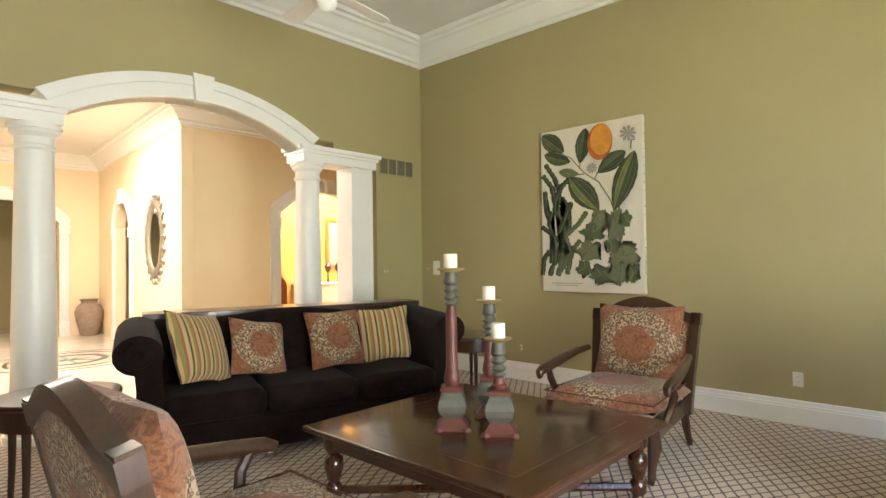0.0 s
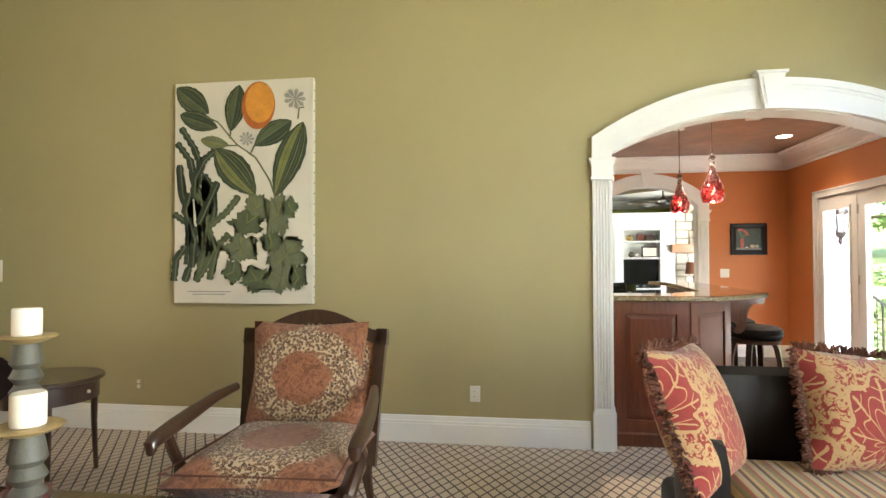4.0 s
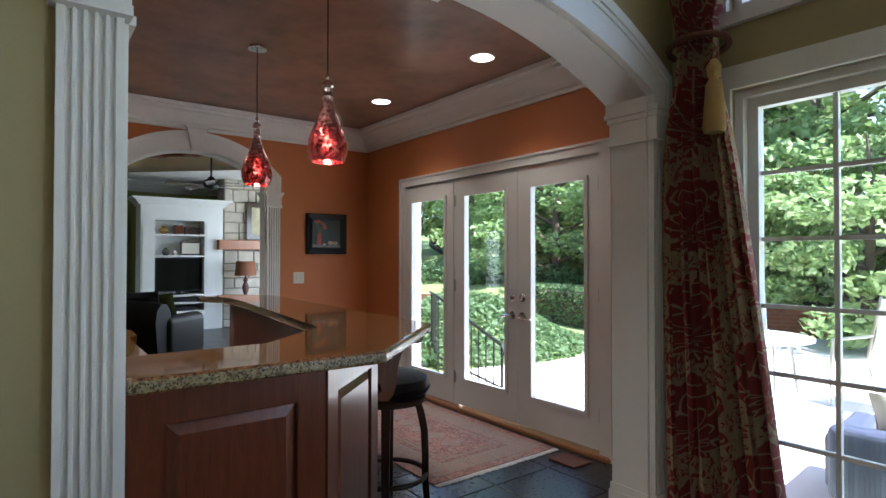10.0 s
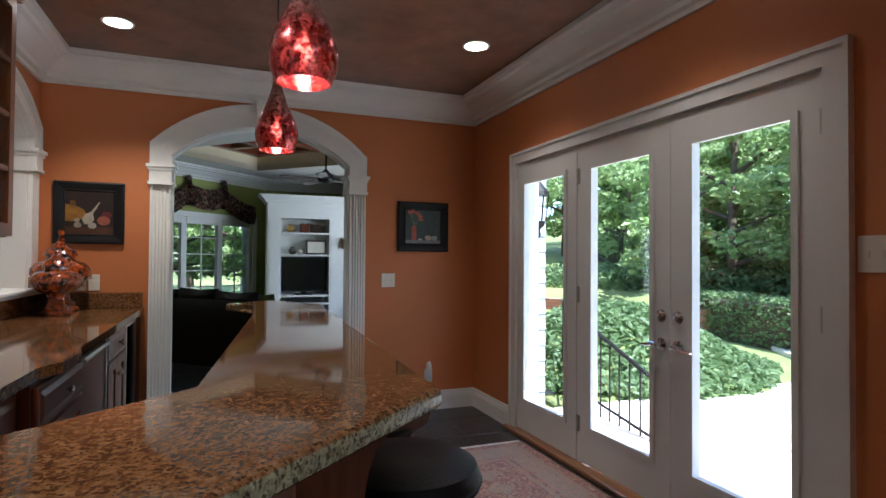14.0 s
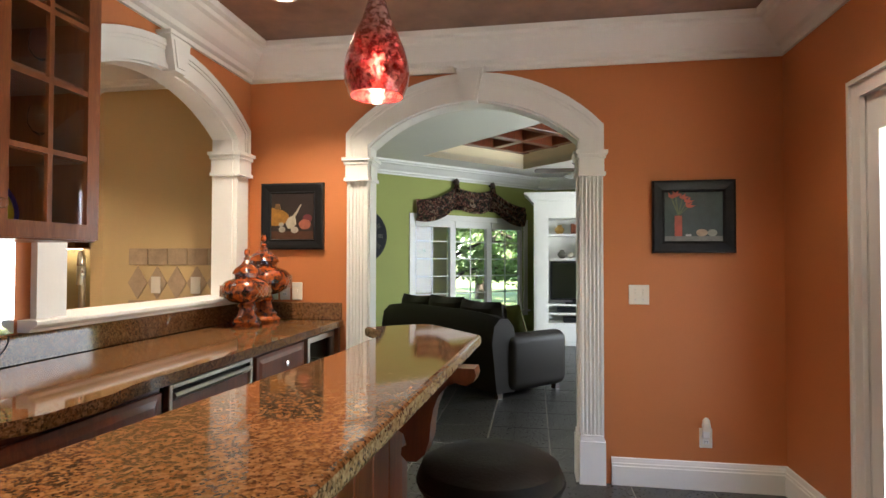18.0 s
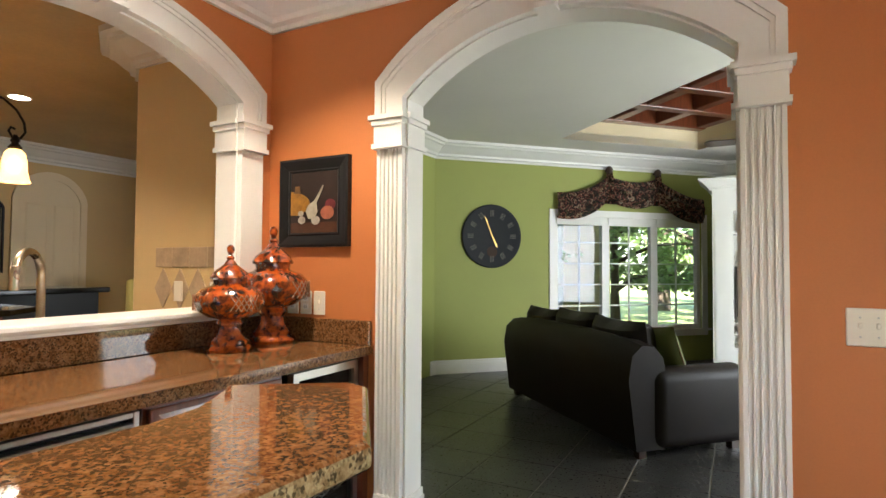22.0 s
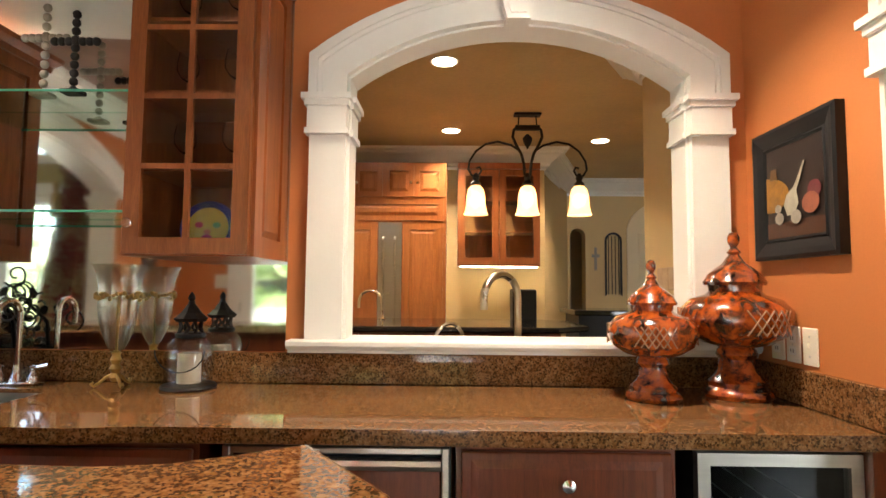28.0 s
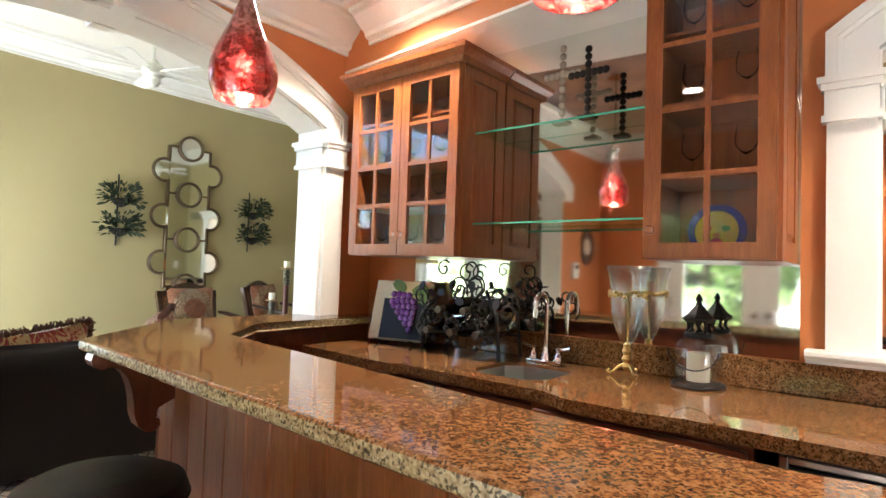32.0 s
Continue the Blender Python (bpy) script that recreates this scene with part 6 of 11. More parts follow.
sash_window("window_1", 4.75, 7.11, 0.21, 2.08, 2, 6, LS, "tall white garden window with glazing bars", (5.585, 6.365))
sash_window("window_2", 1.75, 4.2, 0.16, 2.12, 2, 6, LS, "tall white garden window with glazing bars", (2.58, 3.4))
M_CURTAIN = fabric("curtain_damask", "curtain")
cur = site("curtain", "red and gold damask curtain tied back beside the window", "curtain", 7.2, LS + 0.12)
rows = []
for k in range(33):
    z = 0.02 + 3.75 * k / 32
    tie = math.exp(-((z - 2.26) / 0.3) ** 2)
    lo, hi = 6.8 + 0.28 * min(1.0, z / 2.2), 7.36
    if z > 2.4:
        lo = 7.0 - 0.5 * min(1.0, (z - 2.4) / 1.2) ** 1.2
    lo = lo + (7.1 - lo) * tie
    hi = 7.35 - 0.07 * tie
    rows.append([(lo + (hi - lo) * j / 60, LS + 0.13 + (0.055 - 0.03 * tie) * math.sin(j * 1.05 + 0.4 * math.sin(z * 1.3)) + 0.018 * math.sin(j * 2.7 + z), z) for j in range(61)])
bm = bm_new()
strip(bm, rows)
c_ob = part("panel", bm, M_CURTAIN, cur, smooth=True)
solid = c_ob.modifiers.new("cloth", "SOLIDIFY")
solid.thickness = 0.006
bm = bm_new()
tube(bm, [(7.19 + 0.13 * math.cos(a), LS + 0.14 + 0.07 * math.sin(a), 2.26 + 0.03 * math.sin(a)) for a in [2 * math.pi * k / 18 for k in range(18)]], 0.014, 8, True)
part("tieback_cord", bm, M_FRINGE, cur)
bm = bm_new()
lathe(bm, [(0.012, 0.3), (0.03, 0.27), (0.025, 0.24), (0.018, 0.22), (0.032, 0.2), (0.045, 0.02), (0.04, 0.0)], 7.08, LS + 0.22, 1.86, 14)
part("tassel", bm, plain("gold_tassel", (0.35, 0.22, 0.07), 0.8, var=0.4, grain=200, depth=0.5), cur, "gold and red tassel", smooth=True)
# arched transom band above the tall windows
trans = tagged(new("window_3"), "white transom window above the tall windows", "window", "", "structure")
for x0, x1 in ((4.5, 7.12), (1.75, 4.2)):
    c, h = (x0 + x1) / 2, (x1 - x0) / 2
    for nm, k0, k1, y0, y1 in (("casing", 0.0, 0.1, LS, LS + 0.03), ("window_frame", -0.04, 0.0, LS - 0.12, LS - 0.03)):
        lo, hi = arc_pts(c, h + k0, 2.85, 0.75 + k0), arc_pts(c, h + k1, 2.85, 0.75 + k1)
        bm = bm_new()
        prism(bm, [(c - h - k0, 2.42 - k0)] + lo + [(c + h + k0, 2.42 - k0), (c + h + k1, 2.42 - k1 * 0.6)] + hi[::-1] + [(c - h - k1, 2.42 - k1 * 0.6)], lambda u, z: (u, y0, z), lambda u, z: (u, y1, z))
        box(bm, c - h - k1, y0, 2.42 - max(k1, 0.04) * 0.6, c + h + k1, y1 + 0.001, 2.42 - min(k0, 0))
        part(nm, bm, M_TRIM, trans)
    for k in range(1, 9):
        x = x0 + (x1 - x0) * k / 9
        R = (h * h + 0.75 ** 2) / 1.5
        bm = bm_new()
        box(bm, x - 0.01, LS - 0.09, 2.44, x + 0.01, LS - 0.06, 3.6 - R + math.sqrt(R * R - (x - c) ** 2) - 0.03)
        part("glazing_bar", bm, M_TRIM, trans)
    bm = bm_new()
    box(bm, x0 + 0.03, LS - 0.091, 2.88, x1 - 0.03, LS - 0.059, 2.9)
    part("glazing_bar", bm, M_TRIM, trans)
    bm = bm_new()
    prism(bm, [(x0, 2.42)] + arc_pts(c, h, 2.85, 0.75) + [(x1, 2.42)], lambda u, z: (u, LS - 0.078, z), lambda u, z: (u, LS - 0.073, z))
    part("pane", bm, M_GLASS, trans).visible_shadow = False

# ---- ceiling fans, vent, switches ----
def ceiling_fan(x, y, z, turn, mats, label, rod, n=5, span=0.62):
    f = thing("ceiling_fan", label, "ceiling fan", at=pose(x, y, z, 0, 0, turn))
    bm = bm_new()
    lathe(bm, [(0.05, 0.0), (0.1, 0.02), (0.11, 0.06), (0.1, 0.11), (0.05, 0.14), (0.03, 0.17)], seg=24)
    part("motor", bm, mats[0], f, smooth=True)
    bm = bm_new()
    tube(bm, [(0, 0, 0.16), (0, 0, rod)], 0.012, 8)
    lathe(bm, [(0.02, rod - 0.07), (0.06, rod - 0.04), (0.065, rod)], seg=20)
    part("rod", bm, mats[0], f, smooth=True)
    for k in range(n):
        bm = bm_new()
        slab(bm, [(0.16, -0.05), (span * 0.9, -0.075), (span, -0.04), (span, 0.04), (span * 0.9, 0.075), (0.16, 0.05)], 0.045, 0.053)
        box(bm, 0.09, -0.02, 0.04, 0.2, 0.02, 0.052)
        moved(bm, Matrix.Rotation(radians(360 / n * k), 4, "Z") @ Matrix.Rotation(radians(9), 4, "X"))
        part("blade", bm, mats[1], f)
    bm = bm_new()
    lathe(bm, [(0.02, -0.1), (0.06, -0.07), (0.07, -0.03), (0.05, 0.0)], seg=20)
    part("light_bowl", bm, M_TRIM, f, "white glass bowl", smooth=True)
    return f


ceiling_fan(4.4, 5.05, 3.12, 10, (M_TRIM, M_TRIM), "white ceiling fan hanging from the living room ceiling", LZ - 3.12)
ceiling_fan(4.4, 2.4, 3.12, 25, (M_TRIM, M_TRIM), "white ceiling fan hanging over the seating", LZ - 3.12)
vent = site("wall_vent", "khaki metal return air grille on the wall", "vent", 6.94, LN, 2.4)
bm = bm_new()
frame_bar(bm, 6.66, 2.41, 7.24, 2.63, 0.016, LN - 0.012, LN - 0.001)
part("frame", bm, M_KHAKI, vent)
for k in range(1, 4):
    bm = bm_new()
    box(bm, 6.66 + 0.145 * k - 0.008, LN - 0.011, 2.426, 6.66 + 0.145 * k + 0.008, LN - 0.001, 2.614)
    part("bar", bm, M_KHAKI, vent)
bm = bm_new()
box(bm, 6.676, LN - 0.006, 2.426, 7.224, LN - 0.002, 2.614)
part("louvre_backing", bm, plain("dark_louvre", (0.12, 0.11, 0.07), 0.8, grain=240, depth=0.6, stretch=(1, 1, 8)), vent)

M_PLATE = plain("cream_plastic", (0.72, 0.68, 0.58), 0.4, var=0.03, depth=0.02)


def plate(place, w, h, kind, label, name="wall_switch", mat=None):
    """A cover plate: place(u, d, z) maps across, out of the wall and up from the plate's middle."""
    p = tagged(new(name), label, "switch" if "switch" in name else "outlet")
    p.matrix_world = Matrix.Translation(place(0, 0, 0))
    p["worldly"] = 1

    def bit(nm, u0, z0, u1, z1, d0, d1, m):
        bm = bm_new()
        c = [place(u, d, z) for u in (u0, u1) for d in (d0, d1) for z in (z0, z1)]
        lo, hi = [min(q[i] for q in c) for i in range(3)], [max(q[i] for q in c) for i in range(3)]
        box(bm, *lo, *hi, 0.0015)
        return part(nm, bm, m, p)
    bit("cover", -w / 2, -h / 2, w / 2, h / 2, 0.0005, 0.006, mat or M_PLATE)
    gangs = max(1, round(w / 0.055))
    for g in range(gangs):
        u = (g - (gangs - 1) / 2) * 0.046
        if kind == "toggle":
            bit("toggle", u - 0.005, -0.012, u + 0.005, 0.012, 0.006, 0.012, M_PLATE)
        else:
            for s in (-1, 1):
                bit("socket", u - 0.014, s * 0.02 - 0.013, u + 0.014, s * 0.02 + 0.013, 0.006, 0.0085, M_PLATE)
                for q in (-1, 1):
                    bit("slot", u + q * 0.006 - 0.0012, s * 0.02 - 0.004, u + q * 0.006 + 0.0012, s * 0.02 + 0.006, 0.0085, 0.009, M_IRON)
    return p


plate(lambda u, d, z: (LX - d, 2.945 + u, 0.36 + z), 0.075, 0.115, "socket", "cream wall outlet low on the khaki wall", "wall_outlet")
plate(lambda u, d, z: (LX - d, 5.6 + u, 0.36 + z), 0.075, 0.115, "socket", "khaki painted wall outlet", "wall_outlet", M_KHAKI)
plate(lambda u, d, z: (LX - d, 6.9 + u, 1.25 + z), 0.12, 0.18, "toggle", "cream control panel on the khaki wall")
plate(lambda u, d, z: (LX - d, 7.05 + u, 1.24 + z), 0.075, 0.115, "toggle", "khaki painted wall switch plate", "wall_switch", M_KHAKI)
plate(lambda u, d, z: (8.12 - u, SY + d, 1.35 + z), 0.12, 0.13, "toggle", "white double switch beside the garden doors")
plate(lambda u, d, z: (6.75 + u, LN - d, 1.22 + z), 0.12, 0.115, "toggle", "khaki double switch beside the columns", "wall_switch", M_KHAKI)

# ornate mirror and wall plants on the west wall
om = site("ornate_mirror", "tall quatrefoil wall mirror with bronze rings", "mirror", LW, 4.25, 0.75)
M_BRONZE = plain("aged_bronze", (0.12, 0.085, 0.05), 0.4, 0.8, var=0.3)
MC = 4.25


def ring_plate(y, z, r, lift=0.0, thick=0.04):
    bm = bm_new()
    lathe(bm, [(r, 0.0), (r + thick, 0.0), (r + thick, 0.03), (r + thick / 2, 0.045), (r, 0.03)], seg=30, ring=True)
    moved(bm, Matrix.Translation((LW + 0.004 + lift, y, z)) @ Matrix.Rotation(radians(90), 4, "Y"))
    part("ring", bm, M_BRONZE, om, smooth=True)
    bm = bm_new()
    disc(bm, 0, 0, 0, 0.012, r, 30)
    moved(bm, Matrix.Translation((LW + 0.006 + lift, y, z)) @ Matrix.Rotation(radians(90), 4, "Y"))
    part("mirror_glass", bm, M_MIRROR, om)


LOBES = (1.315, 2.02, 2.715)
for z in LOBES:
    for s in (-1, 1):
        ring_plate(MC + s * 0.37, z, 0.15)
bm = bm_new()
box(bm, LW + 0.002, MC - 0.3, 0.97, LW + 0.053, MC + 0.3, 3.07)
part("backing_glass", bm, M_MIRROR, om)
for s in (-1, 1):
    for z0, z1 in ((0.93, 1.15), (1.48, 1.855), (2.185, 2.55), (2.88, 3.1)):
        bm = bm_new()
        box(bm, LW + 0.002, MC + s * 0.32 - 0.022, z0, LW + 0.066, MC + s * 0.32 + 0.022, z1, 0.006)
        part("rail", bm, M_BRONZE, om)
for z in (0.95, 1.67, 2.37, 3.09):
    bm = bm_new()
    box(bm, LW + 0.05, MC - 0.3, z - 0.015, LW + 0.064, MC + 0.3, z + 0.015)
    part("crossbar", bm, M_BRONZE, om)
    ring_plate(MC, z, 0.16, 0.05)
M_FERN = plain("fern_green", (0.012, 0.028, 0.008), 0.6, var=0.5, scale=8)
for wy, wz in ((3.25, 2.05), (5.32, 2.05)):
    wp = site("wall_planter", "dark wall sconce planter with trailing greenery", "wall planter", LW, wy, wz - 0.4, "wall planters")
    for z in (wz - 0.3, wz + 0.12):
        bm = bm_new()
        lathe(bm, [(0.02, -0.1), (0.09, -0.06), (0.13, 0.0), (0.12, 0.02)], LW + 0.135, wy, z, 16)
        part("bowl", bm, M_IRON, wp, smooth=True)
    bm = bm_new()
    tube(bm, [(LW + 0.012, wy, wz - 0.52), (LW + 0.012, wy, wz + 0.5)], 0.012, 6)
    part("bracket", bm, M_IRON, wp)
    rg = random.Random(int(wy * 10))
    bm = bm_new()
    for k in range(520):
        z0 = wz - 0.27 if k % 2 else wz + 0.15
        a, e = rg.uniform(0, 6.283), rg.uniform(-0.5, 1.3)
        L = rg.uniform(0.1, 0.32)
        d = Vector((abs(math.cos(a)) * 0.7, math.sin(a), math.sin(e) * 0.9)).normalized() * L
        p = Vector((LW + 0.13, wy, z0)) + d
        q = Vector((rg.uniform(-1, 1), rg.uniform(-1, 1), rg.uniform(-1, 1))).normalized() * 0.022
        e2 = d.normalized() * rg.uniform(0.03, 0.06)
        p.x = max(p.x, LW + 0.03)
        vs = [bm.verts.new(v) for v in (p - e2, p + q, p + e2 - Vector((0, 0, 0.012)), p - q)]
        bm.faces.new(vs)
    tagged(part("foliage", bm, M_FERN, wp, "trailing dark green foliage"), kind="stuff")

# ---- family room beyond the east arch ----
def plate_on(name, pts, z0, z1, mat, label, category="wall"):
    bm = bm_new()
    slab(bm, pts, z0, z1)
    return structure(name, bm, mat, label, category)


FZ, WC = 2.86, 18.85                 # family ceiling; the window wall runs along x + y = WC
CX, CY = WC - 3.5, 3.5               # corner of arch wall and window wall
R2 = math.sqrt(0.5)
OUT45 = Matrix.Translation((CX, CY, 0)) @ Matrix.Rotation(radians(-45), 4, "Z")   # local x runs along the window wall, local y out of the house


def on45(bm):
    return moved(bm, OUT45)


bm = bm_new()
U0, U1, WZ0, WZ1 = 1.66, 4.02, 0.46, 2.0


def put45(pts):
    prism(bm, pts, lambda u, z: (u, 0.0, z), lambda u, z: (u, 0.16, z))


for pts in ([(-0.3, 0), (U0, 0), (U0, 3.4), (-0.3, 3.4)], [(U1, 0), (4.7, 0), (4.7, 3.4), (U1, 3.4)], [(U0, 0), (U1, 0), (U1, WZ0), (U0, WZ0)], [(U0, WZ1), (U1, WZ1), (U1, 3.4), (U0, 3.4)]):
    put45(pts)
structure("wall_family_window", on45(bm), M_GREEN, "yellow green wall with a wide opening", "wall")
wall("wall_family_north", "y", CY, CY + 0.2, FX + 0.14, CX + 0.1, 0, 3.4, [(12.35, 14.77, 0, 2.08, 0.32)], M_GREEN, "yellow green wall with an arched opening")
plate_on("wall_family_east", [(18.45, 0.5), (18.65, 0.5), (18.65, -3.7), (18.45, -3.7)], 0, 3.4, M_GREEN, "yellow green wall")
# the wide gap in this unseen wall is added to hold the fill lamp
SW = Matrix.Translation((FX + 0.14, -1.55, 0)) @ Matrix.Rotation(math.atan2(-2.0, 7.035), 4, "Z")
bm = bm_new()
for pts in ([(0.0, 0), (1.6, 0), (1.6, 3.4), (0.0, 3.4)], [(1.6, 0), (4.6, 0), (4.6, 0.5), (1.6, 0.5)], [(1.6, 2.3), (4.6, 2.3), (4.6, 3.4), (1.6, 3.4)], [(4.6, 0), (7.3, 0), (7.3, 3.4), (4.6, 3.4)]):
    prism(bm, pts, lambda u, z: (u, 0.0, z), lambda u, z: (u, -0.16, z))
structure("wall_family_south", moved(bm, SW), M_GREEN, "yellow green wall with a wide opening", "wall")
archway("archway_6", lambda u, d, z: (u, CY - d, z), (13.56, 1.21, 2.08, 0.32), (2.17, 2.56), 0, "white arched casing to the breakfast room", 2.02, 0.14)
soffit("archway_lining_4", lambda u, d, z: (u, d, z), (13.56, 1.21, 2.08, 0.32), 0.0, CY + 0.001, CY + 0.199, 2.02)
bm = bm_new()
run(bm, [(o, FZ - 0.2 + h - 0.003) for o, h in CROWN], [(FX + 0.14, -1.55), (18.45, -3.5), (18.45, WC - 18.45), (CX, CY), (FX + 0.14, CY)], closed=True)
structure("trim_crown_family", bm, M_TRIM, "white crown moulding", "moulding")
bm = bm_new()
run(bm, [(o, h * 0.85) for o, h in BASE], [(17.4, WC - 17.4), (CX, CY), (15.25, CY)])
structure("baseboard_family", bm, M_TRIM, "white moulded baseboard", "baseboard")

# ceiling with a tray set square to the window wall
TC = Vector((15.85, 2.05))
E1, E2 = Vector((R2, -R2)), Vector((-R2, -R2))
TL = 3.3
T0, T1, T2, T3 = TC, TC + E1 * 2.0, TC + E1 * 2.0 + E2 * TL, TC + E2 * TL
bm = bm_new()
HUGE = [(FX + 0.1, 4.0), (19.0, 4.0), (19.0, -3.85), (FX + 0.1, -1.72)]
inner = [T3, T0, T1, T2]
for k in range(4):
    a, b = HUGE[k], HUGE[(k + 1) % 4]
    c, d = inner[(k + 1) % 4], inner[k]
    prism(bm, [a, b, tuple(c), tuple(d)], lambda x, y: (x, y, FZ), lambda x, y: (x, y, FZ + 0.1))
structure("ceiling_family", bm, M_CEIL, "white painted ceiling round a coffered tray", "ceiling")
bm = bm_new()
for k in range(4):
    a, b = inner[k], inner[(k + 1) % 4]
    d = (b - a).normalized()
    o = Vector((-d.y, d.x)) * (1 if (sum(inner, Vector((0, 0))) / 4 - a).dot(Vector((-d.y, d.x))) < 0 else -1)
    prism(bm, [(a.x, a.y), (b.x, b.y), (b.x + o.x * 0.05, b.y + o.y * 0.05), (a.x + o.x * 0.05, a.y + o.y * 0.05)], lambda x, y: (x, y, FZ + 0.001), lambda x, y: (x, y, FZ + 0.55))
structure("ceiling_tray_side", bm, M_CREAM, "cream sides of the ceiling tray", "ceiling")
mid_t = sum(inner, Vector((0, 0))) / 4
plate_on("ceiling_tray", [tuple(mid_t + (p - mid_t) * 1.1) for p in inner], FZ + 0.5, FZ + 0.6, M_CEIL, "pale ceiling panel above the coffers", "ceiling")
coffer = site("ceiling_coffer", "cherry wood beams crossing the ceiling tray", "ceiling beams", mid_t.x, mid_t.y, FZ + 0.2)
for k in range(6):
    p = T0 + E2 * (TL * k / 5)
    for p, d, ln in ((T0 + E2 * (0.07 + (TL - 0.14) * k / 5), E1, 2.0), (T0 + E1 * (0.07 + (2.0 - 0.14) * k / 3), E2, TL)) if k < 4 else ((T0 + E2 * (0.07 + (TL - 0.14) * k / 5), E1, 2.0),):
        q, s = p + d * ln, Vector((-d.y, d.x)) * 0.065
        bm = bm_new()
        dz = 0.0 if d is E1 else 0.012
        slab(bm, [tuple(p - s), tuple(q - s), tuple(q + s), tuple(p + s)], FZ + 0.24 + dz, FZ + 0.5 - dz, 0.01)
        part("beam", bm, M_CHERRY, coffer)

# wide window of three bays
fw = tagged(new("window_family"), "white three-part window with small panes and a shade", "window", "", "structure")
bm = bm_new()
frame_bar(bm, U0 - 0.09, WZ0 - 0.1, U1 + 0.09, WZ1 + 0.09, 0.09, -0.02, 0.0)
part("casing", on45(bm), M_TRIM, fw)
bm = bm_new()
box(bm, U0 - 0.12, -0.06, WZ0 - 0.03, U1 + 0.12, 0.0, WZ0)
part("sill", on45(bm), M_TRIM, fw)
bay = (U1 - U0) / 3
for k in range(3):
    a, b = U0 + bay * k, U0 + bay * (k + 1)
    bm = bm_new()
    frame_bar(bm, a, WZ0, b, WZ1, 0.055, 0.03, 0.1)
    part("sash", on45(bm), M_TRIM, fw)
    bm = bm_new()
    box(bm, (a + b) / 2 - 0.009, 0.055, WZ0 + 0.05, (a + b) / 2 + 0.009, 0.075, WZ1 - 0.05)
    for j in range(1, 5):
        z = WZ0 + 0.055 + (WZ1 - WZ0 - 0.11) * j / 5
        box(bm, a + 0.05, 0.056, z - 0.009, b - 0.05, 0.074, z + 0.009)
    part("muntins", on45(bm), M_TRIM, fw)
    bm = bm_new()
    box(bm, a + 0.05, 0.062, WZ0 + 0.05, b - 0.05, 0.067, WZ1 - 0.05)
    part("pane", on45(bm), M_GLASS, fw).visible_shadow = False
    bm = bm_new()
    box(bm, a + 0.03, 0.005, 1.89, b - 0.03, 0.02, WZ1)
    part("roller_shade", on45(bm), plain("white_shade", (0.8, 0.79, 0.75), 0.9, var=0.03), fw, "white roller shade pulled up")

# swagged valance on knobs
val = thing("valance", "dark floral swagged valance hung from knobs", "valance")
KNOBS = (1.66, 2.44, 3.22, 4.02)


def swag(u0, u1, z_top0, z_top1, drop):
    bm = bm_new()
    rows = []
    for j in range(13):
        v = j / 12
        row = []
        for i in range(17):
            s = i / 16
            sag = 4 * s * (1 - s)
            z = z_top0 + (z_top1 - z_top0) * s - 0.05 - sag * (0.08 + drop * v) - 0.34 * v * (1 - 0.4 * sag)
            y = -0.05 - 0.05 * sag - 0.022 * math.sin(v * 6 * math.pi) * (0.4 + 0.6 * sag) - 0.03 * math.sin(math.pi * v)
            row.append((u0 + (u1 - u0) * s, y, z))
        rows.append(row)
    strip(bm, rows)
    r = bmesh.ops.solidify(bm, geom=bm.faces[:], thickness=0.006)
    return on45(bm)


for (u0, u1), (a, b) in zip(zip(KNOBS, KNOBS[1:]), ((2.36, 2.62), (2.62, 2.62), (2.62, 2.36))):
    part("swag", swag(u0, u1, a, b, 0.16), M_FLORAL, val, smooth=True)
for u in KNOBS[1:3]:
    bm = bm_new()
    rows = [[(u + (i / 8 - 0.5) * (0.08 + 0.1 * j / 8), -0.075 - 0.02 * math.cos(i * math.pi), 2.62 - 0.055 * j) for i in range(9)] for j in range(9)]
    strip(bm, rows)
    bmesh.ops.solidify(bm, geom=bm.faces[:], thickness=0.006)
    part("jabot", on45(bm), M_FLORAL, val, smooth=True)
    bm = bm_new()
    lathe(bm, [(0.02, 0), (0.02, 0.05), (0.05, 0.06), (0.055, 0.085), (0.035, 0.1), (0.02, 0.11), (0.0005, 0.115)], seg=16)
    moved(bm, Matrix.Translation((u, 0, 2.64)) @ Matrix.Rotation(radians(90), 4, "X"))
    part("knob", on45(bm), M_DARKW, val, "dark carved knob", smooth=True)

# round black clock
clk = thing("wall_clock", "round black wall clock with pale roman hour marks and brass hands", "clock", at=OUT45 @ Matrix.Translation((0.75, -0.001, 1.71)) @ Matrix.Rotation(radians(90), 4, "X"))
bm = bm_new()
lathe(bm, [(0.405, 0), (0.405, 0.025), (0.395, 0.035), (0.36, 0.035), (0.35, 0.028), (0.0005, 0.026)], seg=48)
part("face", bm, plain("matt_black_dial", (0.012, 0.014, 0.018), 0.75, var=0.3), clk, smooth=True)
M_BRASS = plain("aged_brass", (0.5, 0.34, 0.12), 0.35, 1.0, var=0.2, depth=0.05)
for k in range(12):
    a = radians(90 - 30 * k)
    bm = bm_new()
    for s in (-0.02, 0, 0.02):
        box(bm, 0.25, s - 0.004, 0.028, 0.33, s + 0.004, 0.031)
    part("hour_mark", moved(bm, Matrix.Rotation(a, 4, "Z")), plain("dim_numeral", (0.11, 0.1, 0.085), 0.6, depth=0), clk)
